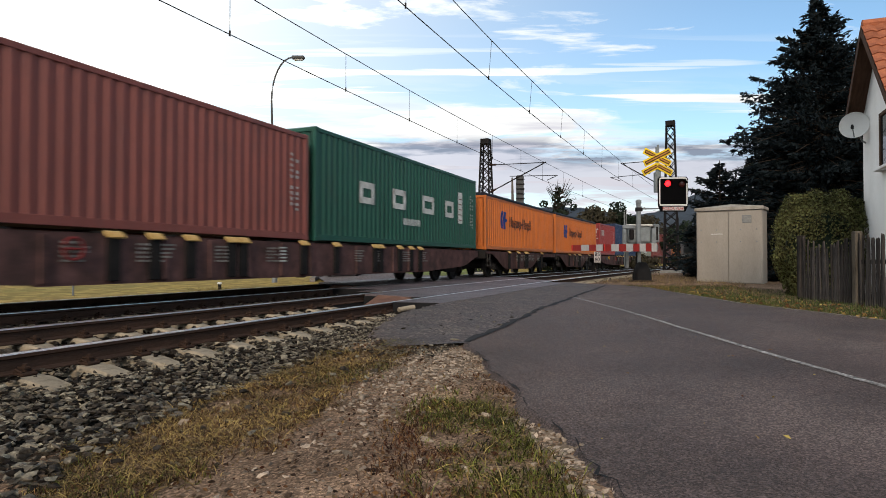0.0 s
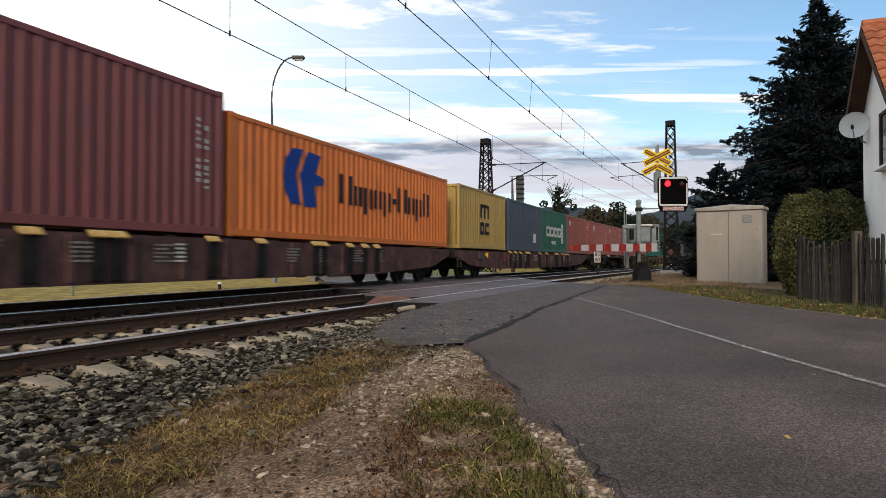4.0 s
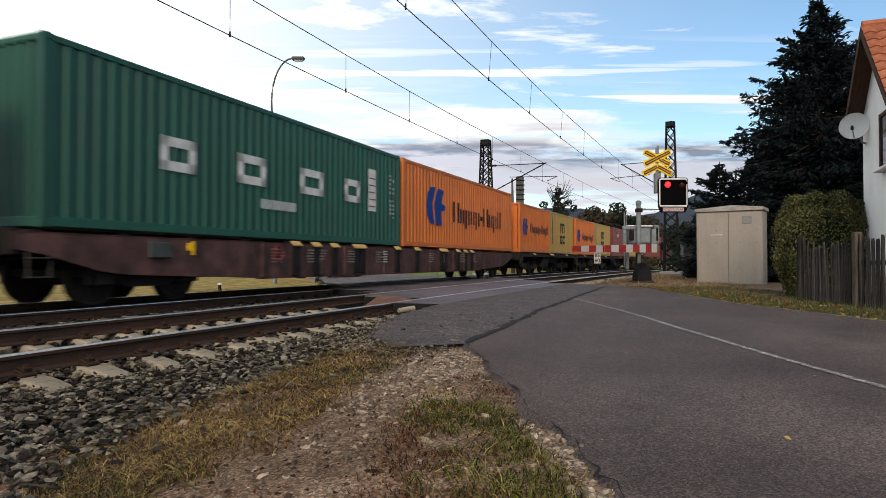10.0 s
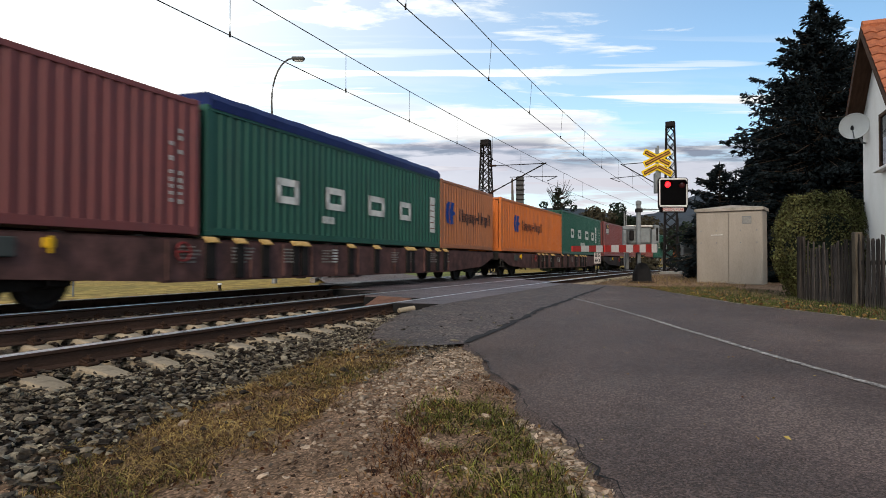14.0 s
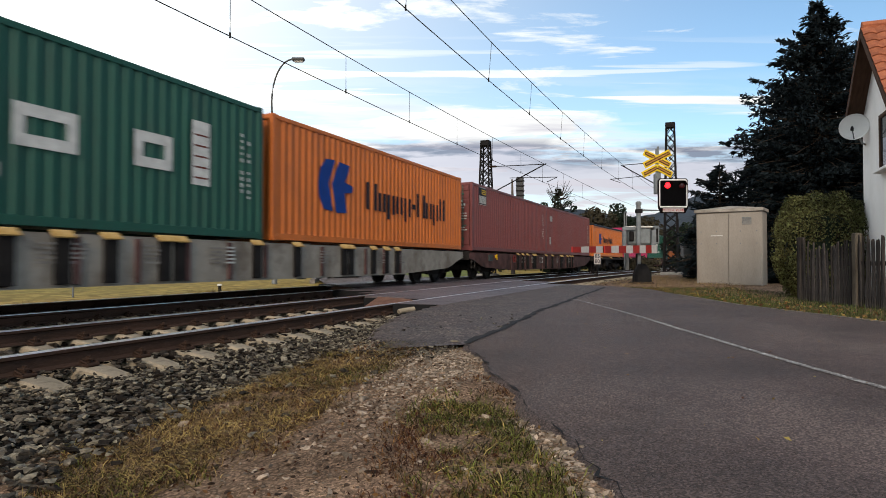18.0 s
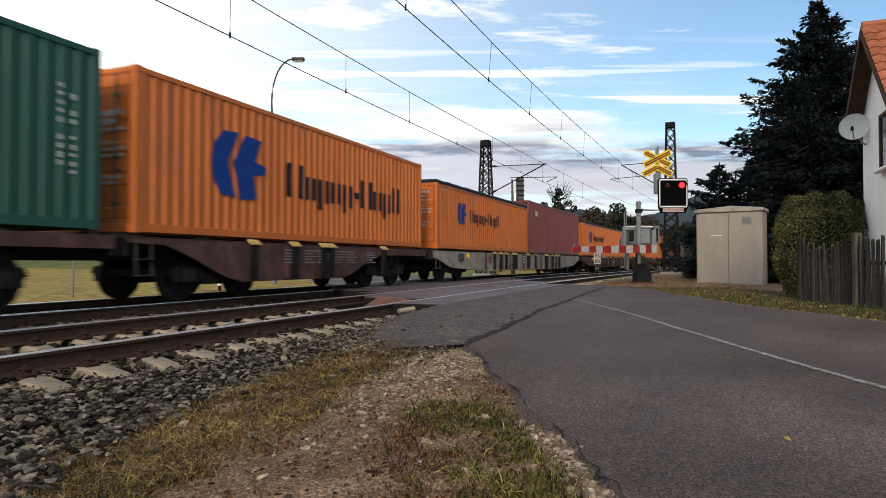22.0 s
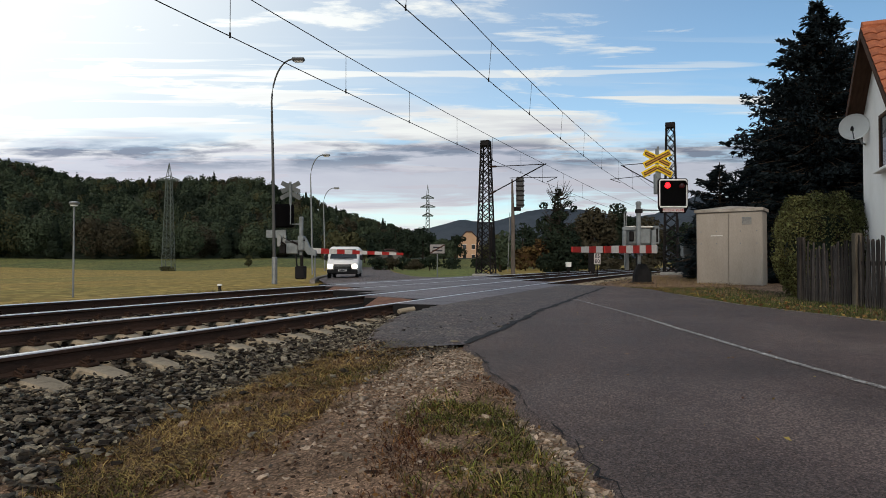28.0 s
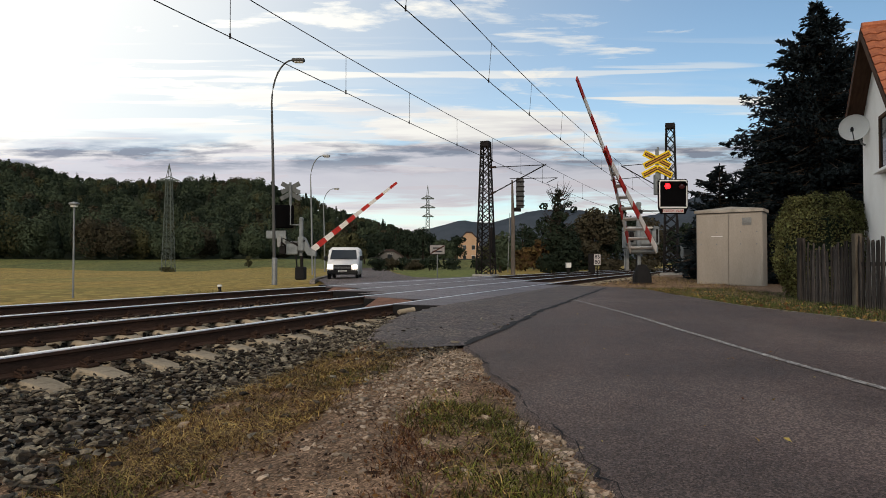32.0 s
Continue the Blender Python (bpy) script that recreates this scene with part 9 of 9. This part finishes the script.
broad_tree(1215, 80, 478, 395, 6.0, M_forest_c, 55, "dark tree behind the relay cabinet", 1800, 0.28)
for bearing, q, r0, r1, w, mt, sd in ((597, 120, 463, 410, 6.5, M_forest_b, 58), (622, 115, 463, 414, 6, M_forest_b, 59), (645, 130, 462, 416, 7, M_forest_c, 61), (672, 150, 461, 412, 7, M_forest_c, 62), (700, 160, 461, 405, 8, M_forest_c, 63), (722, 140, 461, 410, 6, M_forest_c, 64), (748, 150, 461, 402, 7, M_forest_c, 65), (785, 140, 462, 425, 6, M_forest_a, 66),
                               (806, 160, 462, 418, 6, M_forest_c, 67), (872, 120, 466, 418, 6, M_forest_b, 68), (892, 100, 470, 410, 5, M_forest_a, 69), (925, 130, 466, 395, 8, M_forest_c, 70), (945, 115, 468, 405, 6, M_forest_c, 71), (957, 95, 470, 425, 5, M_rusty_leaf, 72), (1025, 105, 470, 392, 7, M_forest_c, 73), (930, 90, 472, 440, 4, M_rusty_leaf, 74), (885, 75, 478, 435, 2.4, M_forest_a, 75)):
    broad_tree(bearing, q, r0, r1, w, mt, sd, {M_forest_a: "green garden tree", M_forest_b: "olive-brown autumn tree", M_forest_c: "dark green garden tree", M_rusty_leaf: "rust-red autumn shrub"}[mt] + " near the far houses", 1100, 0.36)
for bearing, q in ((670, 92), (690, 96), (712, 98), (735, 95), (760, 94), (800, 97), (850, 92), (1005, 75), (1030, 80), (1080, 70), (1140, 62)):
    broad_tree(bearing, q, 474, 462 - (bearing % 7), 3.2, M_forest_d if bearing % 3 == 0 else M_forest_c, bearing, "low ragged shrub along the far gardens", 420, 0.25, name="shrub")

for bearing, q, r0, r1, w in ((296, 99, 484, 475, 2.6), (440, 120, 462, 455, 1.4)):
    broad_tree(bearing, q, r0, r1, w, M_forest_b, bearing, "low ragged shrub in the meadow", 500, 0.16, name="shrub")

M_ochre = mat("ochre_house_render", (0.40, 0.265, 0.17), 0.9, vary=0.1, scale=0.6, bump=0.1)
M_dark_roof = mat("dark_roof", (0.06, 0.045, 0.042), 0.85, vary=0.2, scale=1)
M_vehicle_standin = mat("standin_wall", (0.13, 0.125, 0.12), 0.85, vary=0.15, scale=1)


def far_house(bearing, D, w, h, roof_h, mt, label, turn=0, windows=2):
    x, y = spot_at(bearing, D)
    base = height_at(468, D) - 0.9
    ob = thing("house", label, "house", here(x, y, base, TURN + turn), group="far houses")
    part("wall", MB().box(-w / 2, w / 2, 0, 7, -1, h).prism([(-w / 2, h), (w / 2, h), (w * 0.12, h + roof_h), (-w * 0.12, h + roof_h)], 0, 7), mt, ob)
    b = MB().prism([(-w / 2 - 0.4, h - 0.35), (-w * 0.14, h + roof_h + 0.1), (w * 0.14, h + roof_h + 0.1), (w / 2 + 0.4, h - 0.35), (w / 2 + 0.4, h - 0.1), (w * 0.14, h + roof_h + 0.4), (-w * 0.14, h + roof_h + 0.4), (-w / 2 - 0.4, h - 0.1)], -0.4, 7.4)
    part("roof", b, M_dark_roof, ob)
    for i in range(windows):
        xx = (i - (windows - 1) / 2) * w * 0.42
        for zz in ((h * 0.62,) if h < 6 else (h * 0.25, h * 0.66)):
            wn = part("window", MB().box(xx - 0.5, xx + 0.5, -0.06, -0.02, zz, zz + 1.3), M_glass, ob)
            part("window_frame", MB().box(xx - 0.58, xx + 0.58, -0.05, -0.01, zz - 0.1, zz).box(xx - 0.58, xx + 0.58, -0.05, -0.01, zz + 1.3, zz + 1.38), M_sign_white, wn)


far_house(830, 190, 6.2, 7.4, 2.4, M_ochre, "ochre rendered two-storey house with a dark hipped roof")
# shed-shaped stand-in for a dark vehicle parked by the far road
far_house(690, 135, 5.0, 2.4, 1.0, M_vehicle_standin, "low shed form standing in for a dark vehicle beside the far road", 10, 1)


def pylon(bearing, D, top_level, base_level, w0, label):
    x, y = spot_at(bearing, D)
    bz = height_at(base_level, D)
    h = height_at(top_level, D) - bz
    ob = thing("power_pylon", label, "pylon", here(x, y, bz, TURN), group="power pylons")
    part("tower", lattice(MB(), w0, w0 * 0.45, h * 0.86, 16, 0.00036 * D), M_pylon, ob)
    peak = MB()
    for sx, sy in ((-1, -1), (1, -1), (1, 1), (-1, 1)):
        peak.tube([(sx * w0 * 0.22, sy * w0 * 0.22, h * 0.86), (0, 0, h)], 0.0005 * D, 4)
    part("peak", peak, M_pylon, ob)
    for t, r in ((0.82, 0.085), (0.70, 0.10), (0.58, 0.075)) if h > 25 else ((0.84, 0.095),):
        part("crossarm", MB().tube([(-h * r, 0, h * t), (0, 0, h * (t + 0.04)), (h * r, 0, h * t)], 0.0008 * D, 5).tube([(-h * r, 0, h * t), (h * r, 0, h * t)], 0.001 * D, 5), M_pylon, ob)
    return ob


M_pylon = mat("weathered_pylon_steel", (0.105, 0.125, 0.115), 0.7, vary=0.2, scale=2)
pylon(298, 100.0, 291, 483, 1.55, "grey lattice power pylon standing in the meadow")
pylon(757, 320.0, 330, 462, 2.6, "tall grey lattice power pylon beyond the houses")
# ---- what moves ----
def on_line(x, z):
    return pose(x, TRACK_FAR + swerve(x), z, 0, 0, heading(x))


def boom_pose(pivot, bearing, level, reach, away=1):
    """The boom from its pivot to a tip on the given bearing and height, of fixed reach; away is -1 where it points towards the eye."""
    way = Vector((*plan((bearing - 784) / 1141.0, 1.0), (468 - level) / 1141.0))
    eye = Vector((0, 0, EYE_Z))
    rel = pivot - eye
    a, b, c = way.dot(way), -2 * way.dot(rel), rel.dot(rel) - reach * reach
    disc = max(0.0, b * b - 4 * a * c)
    tip = eye + way * ((-b + away * math.sqrt(disc)) / (2 * a))
    d = (tip - pivot).normalized()
    across = Vector((0, 0, 1)).cross(d)
    across = across.normalized() if across.length > 0.05 else Vector((ST, -CT, 0))
    up = d.cross(across)
    m = Matrix((d, across, up)).transposed().to_4x4()
    return Matrix.Translation(pivot) @ m


# the run is not quite even: metres ahead of the mean at whole seconds
UNEVEN = {2: 0.28, 10: 0.34, 13: -0.45, 17: -0.12, 18: 0.14, 19: 0.08, 22: -0.15, 23: 0.18}


def motions():
    for ob, u, z in train:
        rows = []
        for k in range(33):
            rows.append((float(k), on_line(u - SPEED * k + UNEVEN.get(k, 0.0), z)))
        walk(ob, rows)
    near = [(0.0, 1015, 445), (30.72, 1015, 445), (30.86, 1013, 426), (31.0, 1012, 390), (31.15, 1010, 352), (31.3, 1009, 315), (31.45, 1011, 276), (31.6, 1014, 239), (31.8, 1019, 188), (32.0, 1024, 138)]
    walk(near_boom, [(t, boom_pose(NEAR_PIVOT, bearing, level, 9.0, -1)) for t, bearing, level in near])
    far = [(0.0, 713, 453), (31.0, 713, 453), (31.15, 714, 441), (31.3, 714, 418), (31.5, 713, 387), (31.75, 709, 352), (32.0, 702, 325)]
    walk(far_boom, [(t, boom_pose(FAR_PIVOT, bearing, level, 6.4)) for t, bearing, level in far])
    # the two warning lamps take turns: the lit one shines left, then right
    rows, t, left = [], 0.12, 1179.5
    right = 1204.5
    place = {bearing: SIG_M @ pose(sig_u(bearing), -0.168, sig_v(332)) for bearing in (left, right)}
    rows.append((0.0, place[left]))
    for k in range(40):
        a = 28.68 - 1.165 * 24 + 1.165 * k
        if a + 0.44 > 32:
            break
        rows += [(a - 0.034, place[left]), (a, place[right]), (a + 0.42, place[right]), (a + 0.454, place[left])]
    rows.append((32.0, place[left]))
    walk(sig_lamp, rows)


motions()
